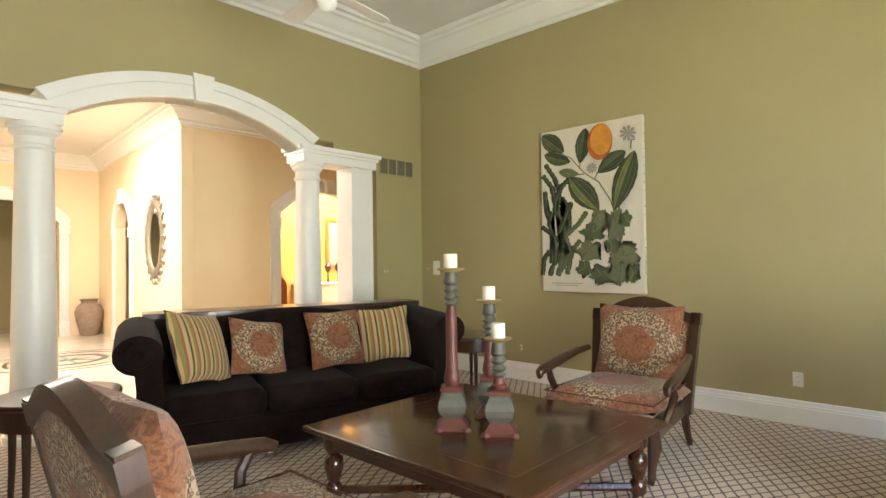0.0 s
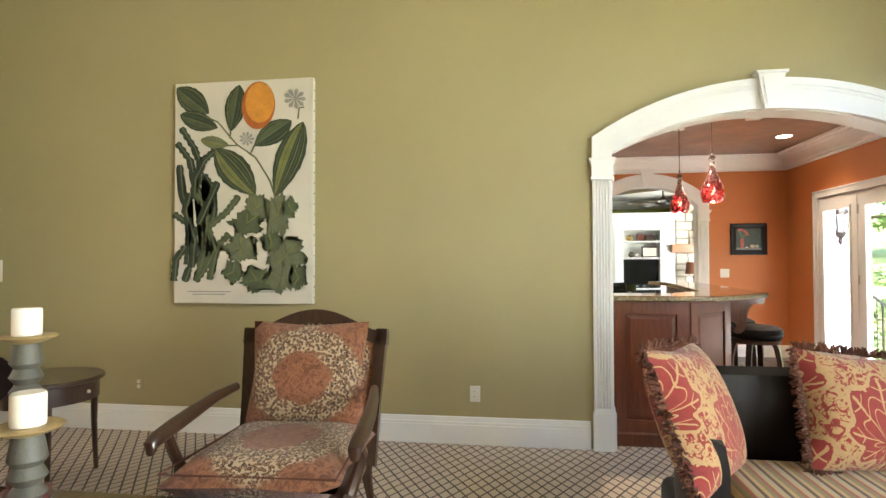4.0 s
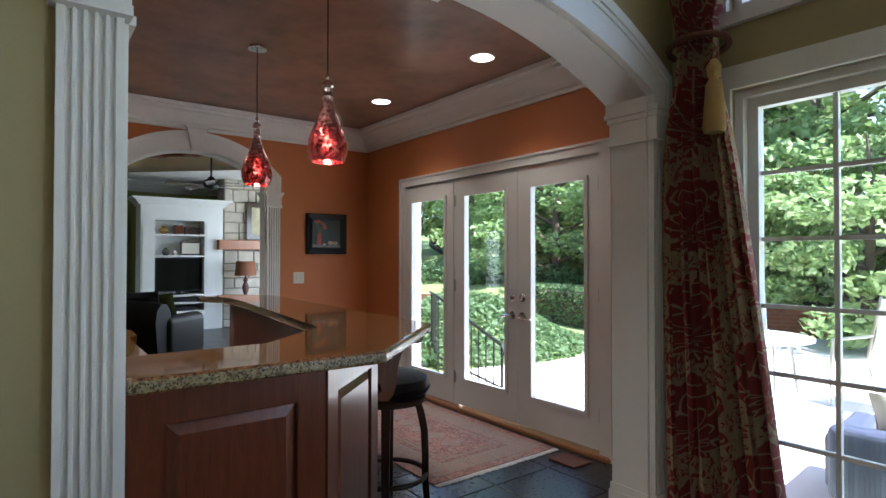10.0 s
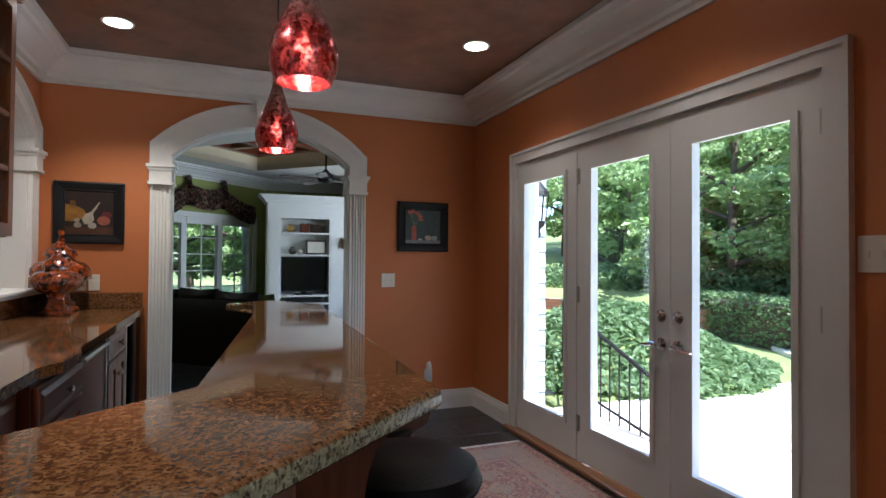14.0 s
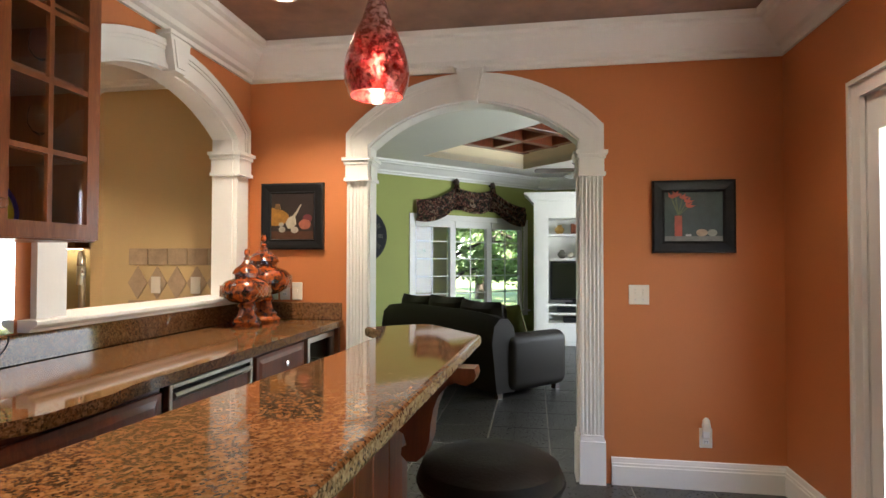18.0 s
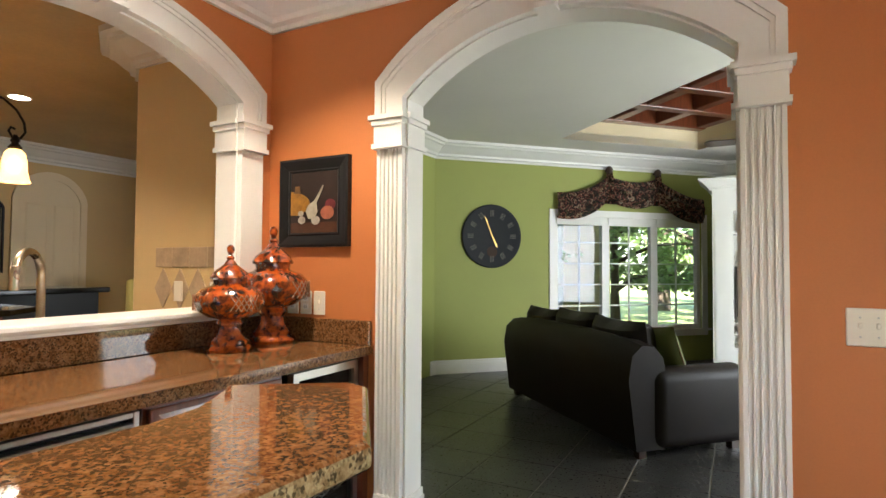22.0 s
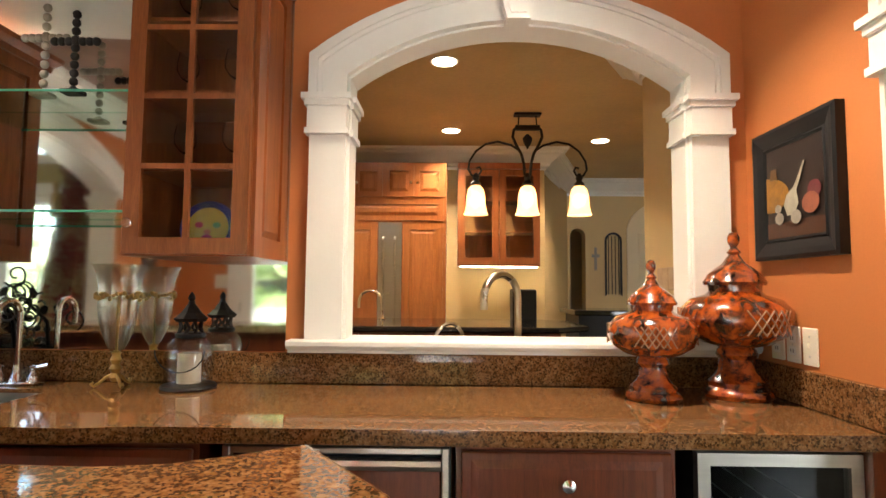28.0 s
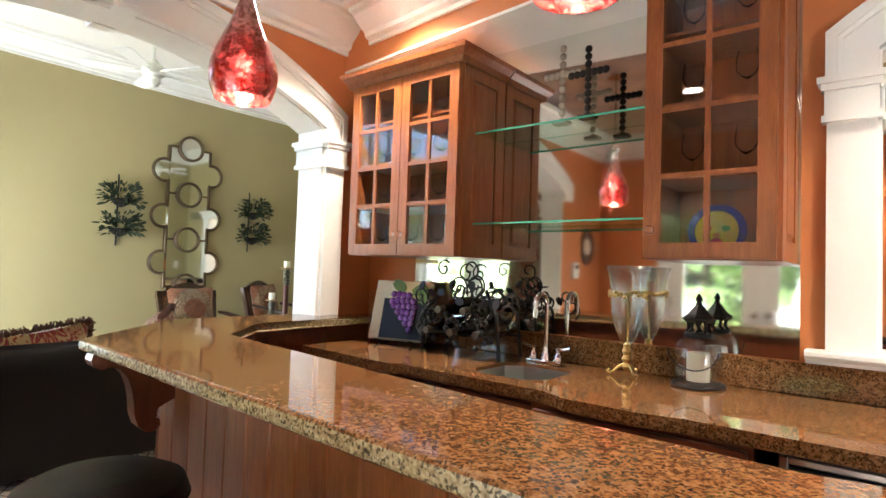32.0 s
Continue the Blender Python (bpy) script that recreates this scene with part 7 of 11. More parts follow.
for ang, ln, w in ((-65, 0.16, 0.007), (112, 0.28, 0.005)):
    bm = bm_new()
    slab(bm, [(-0.06, -w), (ln * 0.8, -w * 1.4), (ln, 0), (ln * 0.8, w * 1.4), (-0.06, w)], 0.034, 0.038)
    part("clock_hand", moved(bm, Matrix.Rotation(radians(ang), 4, "Z")), M_BRASS, clk, "brass clock hand")
bm = bm_new()
lathe(bm, [(0.07, 0.027), (0.07, 0.03), (0.03, 0.031), (0.0005, 0.031)], 0.0, -0.2, 0, 20)
part("inset_dial", bm, plain("brown_dial", (0.05, 0.03, 0.02), 0.8), clk)

# built-in cabinet with a television
KX = 16.95
cab = site("media_cabinet", "white built-in media cabinet with open shelves", "cabinet", 17.2, -0.2)
for nm, b6 in (("side_panel", (KX, 0.24, 0, KX + 0.5, 0.47, 2.28)), ("side_panel", (KX, -0.93, 0, KX + 0.5, -0.6, 2.28)), ("back_panel", (KX + 0.45, -0.6, 0, KX + 0.5, 0.24, 2.28)), ("header", (KX, -0.6, 2.02, KX + 0.45, 0.24, 2.28)), ("drawer_base", (KX, -0.6, 0.08, KX + 0.45, 0.24, 0.36)), ("toe_kick", (KX + 0.05, -0.6, 0, KX + 0.45, 0.24, 0.08))):
    bm = bm_new()
    box(bm, *b6)
    part(nm, bm, M_TRIM, cab)
for z in (0.52, 0.66, 1.38, 1.77):
    bm = bm_new()
    box(bm, KX + 0.01, -0.6, z - 0.03, KX + 0.45, 0.24, z)
    part("shelf", bm, M_TRIM, cab)
bm = bm_new()
run(bm, [(o * 0.6, 2.28 + h * 0.7) for o, h in CROWN], [(KX + 0.5, -0.95), (KX, -0.95), (KX, 0.49), (KX + 0.5, 0.49)])
box(bm, KX, -0.95, 2.28, KX + 0.5, 0.49, 2.41)
part("cornice", bm, M_TRIM, cab)
for y0, y1 in ((0.27, 0.44), (-0.9, -0.63)):
    bm = bm_new()
    box(bm, KX - 0.012, y0, 0.2, KX, y1, 1.98)
    part("pilaster_panel", bm, M_TRIM, cab)
tv = site("television", "flat black television on the media shelf", "television", KX + 0.2, -0.18, 0.66)
bm = bm_new()
box(bm, KX + 0.12, -0.575, 0.72, KX + 0.17, 0.21, 1.335, 0.008)
part("casing", bm, M_BLACK, tv)
bm = bm_new()
box(bm, KX + 0.114, -0.55, 0.745, KX + 0.119, 0.185, 1.31)
part("screen", bm, M_SCREEN, tv)
bm = bm_new()
box(bm, KX + 0.06, -0.33, 0.661, KX + 0.28, -0.03, 0.675)
box(bm, KX + 0.15, -0.22, 0.675, KX + 0.19, -0.14, 0.74)
part("stand", bm, M_BLACK, tv)
for nm, y0, y1, z0, z1, mat, lab in (("media_player", -0.5, 0.1, 0.522, 0.6, M_BLACK, "black media player in the open shelf"), ("cable_box", -0.45, 0.0, 0.361, 0.44, M_BLACK, "dark flat cable box on the low shelf"),
                                     ("book_stack", -0.55, -0.28, 1.772, 1.93, M_DARKW, "row of dark bound books on the shelf"), ("book_stack", -0.26, -0.1, 1.772, 1.95, M_CHERRY, "row of rust bound books on the shelf"),
                                     ("framed_print", -0.56, -0.2, 1.382, 1.64, M_CANVAS, "small framed print leaning on the shelf")):
    o = site(nm, lab, nm.replace("_", " "), KX + 0.2, (y0 + y1) / 2, z0)
    if nm == "book_stack":
        q, n = y0, 0
        random.seed(int(1000 + y0 * 100))
        while q < y1 - 0.02:
            w = random.uniform(0.02, 0.035)
            bm = bm_new()
            box(bm, KX + 0.12, q, z0, KX + 0.3, q + w - 0.002, z1 - random.uniform(0, 0.03), 0.003)
            part("book", bm, mat, o)
            q += w
    else:
        bm = bm_new()
        box(bm, KX + 0.1, y0, z0, KX + (0.14 if nm == "framed_print" else 0.35), y1, z1, 0.006)
        part("body", bm, M_DARKW if nm == "framed_print" else mat, o)
        if nm == "framed_print":
            bm = bm_new()
            box(bm, KX + 0.094, y0 + 0.03, z0 + 0.03, KX + 0.099, y1 - 0.03, z1 - 0.03)
            part("print", bm, mat, o)
for y, z, r, mat, lab in ((0.06, 1.772, 0.08, M_BRASS, "round brass and dark pot on the shelf"), (0.02, 1.382, 0.075, M_STONEGREY, "mottled green round vase on the shelf"), (-0.12, 1.382, 0.055, M_WAX, "pale round vase on the shelf")):
    o = site("vase", lab, "vase", KX + 0.2, y, z, "shelf vases")
    bm = bm_new()
    lathe(bm, [(r * 0.5, 0), (r, r * 0.7), (r * 0.95, r * 1.1), (r * 0.45, r * 1.6), (r * 0.55, r * 1.8)], KX + 0.2, y, z, 18)
    part("body", bm, mat, o, smooth=True)

# stone chimney breast
M_FSTONE = plain("pale_fieldstone", (0.5, 0.45, 0.36), 0.85, var=0.3, scale=4, grain=50, depth=0.5)
M_MORTAR = plain("stone_mortar", (0.28, 0.25, 0.2), 0.95, var=0.2, grain=120, depth=0.4)
chim = site("chimney_breast", "pale fieldstone chimney breast", "fireplace", 17.2, -1.9)
bm = bm_new()
box(bm, 17.06, -2.95, 0, 17.5, -0.97, FZ)
part("core", bm, M_MORTAR, chim)
random.seed(8)
z = 0.0
while z < FZ - 0.05:
    h = random.choice((0.1, 0.14, 0.2, 0.26))
    h = min(h, FZ - z)
    y = -0.965
    while y > -2.94:
        w = min(random.uniform(0.14, 0.42), y + 2.95)
        bm = bm_new()
        box(bm, 17.0 + random.uniform(0, 0.03), y - w + 0.006, z + 0.006, 17.08, y - 0.006, z + h - 0.006, 0.014, 1)
        part("stone", bm, M_FSTONE, chim)
        y -= w
    z += h
man = site("mantel", "thick honey wood mantel beam on the stone", "mantel", 16.95, -1.9, 1.49)
bm = bm_new()
box(bm, 16.8, -2.9, 1.49, 17.02, -0.82, 1.68, 0.012, 2)
part("beam", bm, M_HONEY, man)
pic = site("framed_landscape", "dark framed landscape print above the mantel", "picture", 16.9, -1.8, 1.681)
bm = bm_new()
moved(frame_bar(bm, 0, 0, 0.9, 0.72, 0.09, 0, 0.03), Matrix.Translation((16.93, -1.38, 1.70)) @ Matrix.Rotation(radians(-90), 4, "Z"))
part("frame", bm, M_DARKW, pic)
bm = bm_new()
box(bm, 16.945, -2.2, 1.77, 16.955, -1.46, 2.34)
part("picture", bm, plain("landscape_print", (0.42, 0.37, 0.22), 0.5, var=0.5, scale=6, depth=0), pic)
st = site("side_table", "dark wooden side table by the fireplace", "table", 16.6, -1.25)
bm = bm_new()
disc(bm, 16.6, -1.25, 0.57, 0.6, 0.26)
part("tabletop", bm, M_DARKW, st)
for sx, sy in ((-1, -1), (1, -1), (1, 1), (-1, 1)):
    bm = bm_new()
    tube(bm, [(16.6 + sx * 0.14, -1.25 + sy * 0.14, 0), (16.6 + sx * 0.15, -1.25 + sy * 0.15, 0.57)], [0.014, 0.02], 8)
    part("leg", bm, M_DARKW, st)
tl2 = site("table_lamp", "table lamp with a rust drum shade and turned base", "table lamp", 16.6, -1.25, 0.601)
bm = bm_new()
lathe(bm, [(0.07, 0), (0.07, 0.02), (0.03, 0.05), (0.055, 0.12), (0.06, 0.2), (0.03, 0.28), (0.05, 0.32), (0.02, 0.36), (0.01, 0.42)], 16.6, -1.25, 0.601, 16)
part("base", bm, M_REDWOOD, tl2, smooth=True)
bm = bm_new()
prof = [(0.2, 0.4), (0.17, 0.67)]
lathe(bm, prof + [(r - 0.004, z) for r, z in prof[::-1]], 16.6, -1.25, 0.601, 24, ring=True)
part("shade", bm, plain("rust_shade", (0.2, 0.07, 0.03), 0.8), tl2, "rust fabric shade", smooth=True)

# leather sofa seen from behind
sof = thing("leather_sofa", "dark brown leather sofa with its back to the bar", "sofa", at=pose(14.42, 1.24, 0, 0, 0, 45))
bm = bm_new()
round_box(bm, -0.95, -0.46, 0.06, 0.95, 0.3, 0.3, 0.04)
part("base", bm, M_LEATHER, sof, smooth=True)
bm = bm_new()
rows = []
for k in range(13):
    u = -1 + k / 6
    dip = 0.05 * abs(u) ** 4
    rows.append([(u * 1.06, y, z - dip * (z > 0.5)) for y, z in ((0.24, 0.06), (0.22, 0.6), (0.25, 0.74), (0.32, 0.82), (0.42, 0.83), (0.5, 0.76), (0.53, 0.6), (0.5, 0.3), (0.47, 0.06))])
loft(bm, rows)
part("backrest", bm, M_LEATHER, sof, smooth=True)
for s in (-1, 1):
    bm = bm_new()
    round_box(bm, *sorted((s * 0.88, s * 1.1))[:1], -0.5, 0.05, sorted((s * 0.88, s * 1.1))[1], 0.34, 0.62, 0.1, 5)
    part("arm", bm, M_LEATHER, sof, smooth=True)
for k in (-1, 0, 1):
    bm = bm_new()
    round_box(bm, k * 0.61 - 0.3, -0.5, 0.3, k * 0.61 + 0.3, 0.2, 0.47, 0.05, 4)
    part("seat_cushion", bm, M_LEATHER, sof, smooth=True)
    bm = bm_new()
    moved(cushion(bm, 0.64, 0.52, 0.3, 10, 4.0), Matrix.Translation((k * 0.6, 0.18, 0.42 + 0.02 * (k == 0))) @ Matrix.Rotation(radians(-12), 4, "X"))
    part("back_cushion", bm, M_LEATHER, sof, smooth=True)
for sx in (-1, 1):
    for sy in (-0.4, 0.4):
        bm = bm_new()
        box(bm, sx * 1.0 - 0.03, sy - 0.03, 0, sx * 1.0 + 0.03, sy + 0.03, 0.06)
        part("foot", bm, M_DARKW, sof)
M_OLIVE = plain("olive_cloth", (0.1, 0.11, 0.035), 0.9, var=0.2, grain=200, depth=0.3)
M_RUSTC = plain("rust_cloth", (0.35, 0.15, 0.07), 0.9, var=0.25, grain=200, depth=0.3)
SOFA = pose(14.42, 1.24, 0, 0, 0, 45)
for x, mat, lab in ((-0.78, M_OLIVE, "olive green pillow on the leather sofa"), (0.9, M_OLIVE, "sage green pillow on the leather sofa"), (0.7, M_RUSTC, "rust patterned pillow on the leather sofa"), (-0.3, M_RUSTC, "rust patterned pillow on the leather sofa")):
    pillow("sofa_pillow", SOFA @ pose(x, -0.02, 0.47, -20, 4, 6), 0.46, 0.44, 0.15, mat, lab, False, "family sofa pillows")
# side chair table edge and ceiling fan
fan = thing("ceiling_fan", "dark bronze ceiling fan hanging from the tray", "ceiling fan", at=Matrix.Translation((15.0, -0.2, 2.4)))
bm = bm_new()
lathe(bm, [(0.02, 0), (0.09, 0.02), (0.12, 0.06), (0.12, 0.12), (0.06, 0.16), (0.03, 0.2)], seg=20)
part("motor_housing", bm, M_IRON, fan, smooth=True)
bm = bm_new()
tube(bm, [(0, 0, 0.18), (0, 0, 0.955)], 0.014, 8)
part("downrod", bm, M_IRON, fan)
bm = bm_new()
lathe(bm, [(0.02, 0.86), (0.07, 0.93), (0.075, 0.958)], seg=16)
part("canopy", bm, M_IRON, fan, smooth=True)
for k in range(5):
    bm = bm_new()
    slab(bm, [(0.1, -0.03), (0.2, -0.06), (0.62, -0.075), (0.66, -0.04), (0.66, 0.04), (0.62, 0.075), (0.2, 0.06), (0.1, 0.03)], -0.004, 0.004)
    part("blade", moved(bm, Matrix.Rotation(radians(72 * k + 20), 4, "Z") @ Matrix.Translation((0, 0, 0.06)) @ Matrix.Rotation(radians(10), 4, "X")), M_DARKW, fan)

# ---- breakfast room ----
wall("wall_breakfast_north", "y", 6.0, 6.2, 14.9, 20.5, 0, 3.3, [(16.1, 18.7, 0.42, 2.1, 0)], M_CREAM, "cream wall with a wide window")
plate_on("wall_breakfast_east", [(20.3, 6.0), (20.5, 6.0), (20.5, 2.4), (20.3, 2.4)], 0, 3.3, M_CREAM, "cream wall")
plate_on("wall_breakfast_south", [(15.45, 3.72), (15.75, 3.3), (20.5, 3.3), (20.5, 3.48), (15.85, 3.48), (15.6, 3.72)], 0, 3.3, M_CREAM, "cream wall")
plate_on("ceiling_breakfast", [(11.4, 3.66), (20.5, 3.3), (20.5, 9.5), (11.4, 9.5)], 2.86, 2.96, M_CEIL, "off-white ceiling", "ceiling")
bw = tagged(new("window_breakfast"), "white breakfast room window of small panes", "window", "", "structure")
for k in range(4):
    a, b = 16.1 + k * 0.65, 16.75 + k * 0.65
    bm = bm_new()
    frame_bar(bm, a, 0.42, b, 2.1, 0.05, 6.03, 6.1)
    part("sash", bm, M_TRIM, bw)
    for j in range(1, 6):
        bm = bm_new()
        box(bm, a + 0.05, 6.056, 0.42 + 1.68 * j / 6 - 0.008, b - 0.05, 6.074, 0.42 + 1.68 * j / 6 + 0.008)
        part("muntin", bm, M_TRIM, bw)
    bm = bm_new()
    box(bm, a + 0.05, 6.062, 0.47, b - 0.05, 6.067, 2.05)
    part("pane", bm, M_GLASS, bw).visible_shadow = False
bm = bm_new()
frame_bar(bm, 16.02, 0.34, 18.78, 2.18, 0.08, 5.98, 6.0)
part("casing", bm, M_TRIM, bw)
bm = bm_new()
run(bm, [(o, h) for o, h in BASE], [(20.3, 6.0), (15.0, 6.0)])
structure("baseboard_breakfast", bm, M_TRIM, "white baseboard", "baseboard")
v2 = site("box_valance", "red brown pleated valance with a scalloped edge", "valance", 17.4, 5.9, 2.3)
bm = bm_new()
rows = []
for j in range(3):
    rows.append([(15.92 + 2.94 * i / 90, 5.9 - 0.012 * (i % 2), (2.75, 2.45, 2.26 - 0.14 * abs(math.cos(i / 90 * 4 * math.pi)) ** 2)[j]) for i in range(91)])
strip(bm, rows)
bmesh.ops.solidify(bm, geom=bm.faces[:], thickness=0.02)
part("pleats", bm, plain("red_brown_stripe", (0.2, 0.05, 0.02), 0.85, var=0.3, scale=30, stretch=(3, 1, 0.1)), v2)
rr = site("round_rug", "round dark rug with pale rings", "rug", 15.75, 4.95, 0.0)
for k, (r, mat) in enumerate(((1.15, M_BLACK), (1.05, M_CANVAS), (0.98, M_BLACK), (0.8, M_CANVAS), (0.74, M_BLACK), (0.4, M_CANVAS), (0.34, M_BLACK))):
    bm = bm_new()
    disc(bm, 15.75, 4.95, 0.001, 0.024 + 0.002 * k, r * 0.85, 40)
    part("ring_band" if k else "ground", bm, mat, rr)
ch = site("side_chair", "curved wooden breakfast chair with a dark seat on the rug", "chair", 15.42, 5.3)


def by_chair(u, v, z):
    """u runs towards the chair's back."""
    return (15.42 + 0.69 * u + 0.72 * v, 5.3 - 0.72 * u + 0.69 * v, z)


for sx, sy in ((-1, -1), (1, -1), (1, 1), (-1, 1)):
    bm = bm_new()
    tube(bm, [by_chair(sx * 0.22, sy * 0.2, 0.034), by_chair(sx * 0.17, sy * 0.17, 0.25), by_chair(sx * 0.19, sy * 0.18, 0.45)], 0.02, 8)
    part("leg", bm, M_HONEY, ch)
bm = bm_new()
disc(bm, 15.42, 5.3, 0.43, 0.47, 0.24, 32)
part("seat_frame", bm, M_HONEY, ch)
bm = bm_new()
disc(bm, 15.42, 5.3, 0.47, 0.51, 0.22, 32)
part("seat", bm, M_LEATHER, ch, "dark padded seat")
for v in (-0.19, 0.19):
    bm = bm_new()
    tube(bm, [by_chair(0.19, v, 0.45), by_chair(0.2, v, 0.7), by_chair(0.27, v, 0.9), by_chair(0.34, v * 0.9, 0.99)], 0.02, 8)
    part("back_post", bm, M_HONEY, ch)
bm = bm_new()
tube(bm, [by_chair(0.34, -0.18, 0.98), by_chair(0.36, -0.08, 1.02), by_chair(0.36, 0.08, 1.02), by_chair(0.34, 0.18, 0.98)], 0.024, 8)
part("top_rail", bm, M_HONEY, ch)
bm = bm_new()
tube(bm, [by_chair(0.2, 0, 0.47), by_chair(0.22, 0, 0.72), by_chair(0.35, 0, 1.0)], 0.03, 8)
part("splat", bm, M_HONEY, ch)
bt = site("breakfast_table", "round red brown wooden breakfast table on a pedestal", "table", 15.22, 5.48)
bm = bm_new()
disc(bm, 15.22, 5.48, 0.75, 0.78, 0.45, 40)
part("tabletop", bm, M_HONEY, bt)
bm = bm_new()
tube(bm, [(15.22, 5.48, 0.0), (15.22, 5.48, 0.3), (15.22, 5.48, 0.75)], 0.05, 16)
part("pedestal", bm, M_HONEY, bt)

def oil(name, col, var=0.3):
    return plain("oil_" + name, col, 0.45, var=var, scale=25, grain=160, depth=0.15)


# ---- kitchen ----
KY = 6.0
plate_on("ceiling_kitchen", [(7.5, NY + 0.1), (FX + 0.12, NY + 0.1), (FX + 0.12, 3.6), (14.6, 3.7), (14.9, 9.5), (11.0, 9.5), (11.0, 6.6), (7.5, 6.6)], CZ, CZ + 0.1, M_KCEIL, "gold faux-finished kitchen ceiling", "ceiling")
plate_on("wall_kitchen_east", [(FX, NY + 0.14), (FX + 0.07, NY + 0.14), (FX + 0.07, 3.45), (FX + 0.138, 3.45), (FX + 0.138, CY + 0.2), (FX, 3.48)], 0, 3.1, M_TAN, "tan wall on the kitchen side")
plate_on("wall_corridor_east", [(14.1, 4.55), (14.85, 6.1), (14.85, 7.7), (15.0, 7.7), (15.0, 6.0), (14.23, 4.5)], 0, 3.1, M_TAN, "tan wall of the passage")
wall("wall_kitchen_north", "y", KY, KY + 0.15, 7.48, 11.32, 0, 3.1, [], M_TAN, "tan kitchen wall behind the tall cabinets")
plate_on("wall_kitchen_west", [(7.48, NY + 0.14), (7.6, NY + 0.14), (7.6, KY), (7.48, KY)], 0, 3.1, M_TAN, "tan kitchen wall")
plate_on("wall_passage_west", [(11.2, KY + 0.15), (11.32, KY + 0.15), (11.86, 7.5), (11.86, 7.62), (11.7, 7.62)], 0, 3.1, M_TAN, "tan wall of the passage")
wall("wall_passage_north", "y", 7.6, 7.8, 11.7, 15.0, 0, 3.1, [(11.92, 12.12, 0, 2.0, 0.1)], M_TAN, "tan wall at the end of the passage")
plate_on("wall_passage_niche", [(11.6, 8.6), (12.6, 8.6), (12.6, 8.7), (11.6, 8.7)], 0, 3.1, M_CREAM, "pale wall beyond the passage")
bm = bm_new()
run(bm, [(o, CZ - 0.2 + h - 0.003) for o, h in CROWN], [(7.6, NY + 0.14), (FX, NY + 0.14), (FX, 3.48), (FX + 0.138, CY + 0.2), (11.9, CY + 0.2)])
run(bm, [(o, CZ - 0.2 + h - 0.003) for o, h in CROWN], [(14.85, 7.6), (11.86, 7.6), (11.32, KY + 0.1), (11.32, KY), (7.6, KY)])
structure("trim_crown_kitchen", bm, M_TRIM, "cream crown moulding", "moulding")
pd = tagged(new("door_pantry"), "arched cream panelled door", "door", "", "structure")
bm = bm_new()
o1, i1 = arc_pts(13.08, 0.42, 2.1, 0.34), arc_pts(13.08, 0.34, 2.07, 0.28)
prism(bm, [(12.66, 0)] + o1 + [(13.5, 0), (13.42, 0)] + i1[::-1] + [(12.74, 0)], lambda u, z: (u, 7.598, z), lambda u, z: (u, 7.57, z))
part("casing", bm, M_CREAM, pd)
bm = bm_new()
prism(bm, [(12.74, 0.01)] + i1 + [(13.42, 0.01)], lambda u, z: (u, 7.598, z), lambda u, z: (u, 7.585, z))
part("leaf", bm, M_CREAM, pd)
for x0 in (12.8, 13.11):
    bm = bm_new()
    raised_panel(bm, x0, 0.9, x0 + 0.24, 2.05, 7.585, 0.01, 0.02)
    raised_panel(bm, x0, 0.15, x0 + 0.24, 0.8, 7.585, 0.01, 0.02)
    part("panel", bm, M_CREAM, pd)
gr = site("iron_grille", "arched black iron grille panel on the wall", "wall decoration", 12.48, 7.59, 1.22)
bm = bm_new()
o1, i1 = arc_pts(12.48, 0.11, 1.95, 0.1, 10), arc_pts(12.48, 0.09, 1.94, 0.085, 10)
prism(bm, [(12.37, 1.22)] + o1 + [(12.59, 1.22), (12.57, 1.24)] + i1[::-1] + [(12.39, 1.24)], lambda u, z: (u, 7.57, z), lambda u, z: (u, 7.598, z))
part("frame", bm, M_IRON, gr)
for k in range(4):
    bm = bm_new()
    box(bm, 12.41 + k * 0.045, 7.575, 1.24, 12.418 + k * 0.045, 7.59, 2.0)
    part("bar", bm, M_IRON, gr)
cr = site("cross_plaque", "small pale decorated cross on the wall", "wall decoration", 12.25, 7.59, 1.55)
bm = bm_new()
box(bm, 12.235, 7.58, 1.55, 12.265, 7.598, 1.85)
box(bm, 12.2, 7.581, 1.72, 12.3, 7.599, 1.76)
part("cross", bm, plain("aged_pewter", (0.3, 0.28, 0.24), 0.6, 0.2), cr)
kc = site("black_console", "black polished stone topped counter", "counter", 12.1, 6.2)
bm = bm_new()
box(bm, 11.55, 5.5, 0, 12.45, 6.1, 1.06)
part("body", bm, M_BLACK, kc)
bm = bm_new()
slab(bm, [(11.5, 5.44), (12.52, 5.44), (12.52, 6.16), (11.5, 6.16)], 1.06, 1.11, 0.012)
part("top", bm, M_BLACKST, kc)
kp = site("framed_photo", "dark framed photograph with a white mat on the passage wall", "picture", 14.46, 7.59, 1.32)
bm = bm_new()
frame_bar(bm, 14.16, 1.32, 14.76, 2.06, 0.07, 7.566, 7.598)
part("frame", bm, M_BLACK, kp)
bm = bm_new()
box(bm, 14.23, 7.582, 1.39, 14.69, 7.592, 1.99)
part("mat", bm, M_TRIM, kp, "white mat")
bm = bm_new()
box(bm, 14.31, 7.578, 1.49, 14.61, 7.5818, 1.91)
part("print", bm, oil("brown_photo", (0.09, 0.04, 0.025), 0.8), kp, "dark brown photograph")
pc = site("passage_cabinet", "red cherry wall cabinet with an open shelf in the passage", "cabinet", 14.72, 6.65, 1.5)
bm = bm_new()
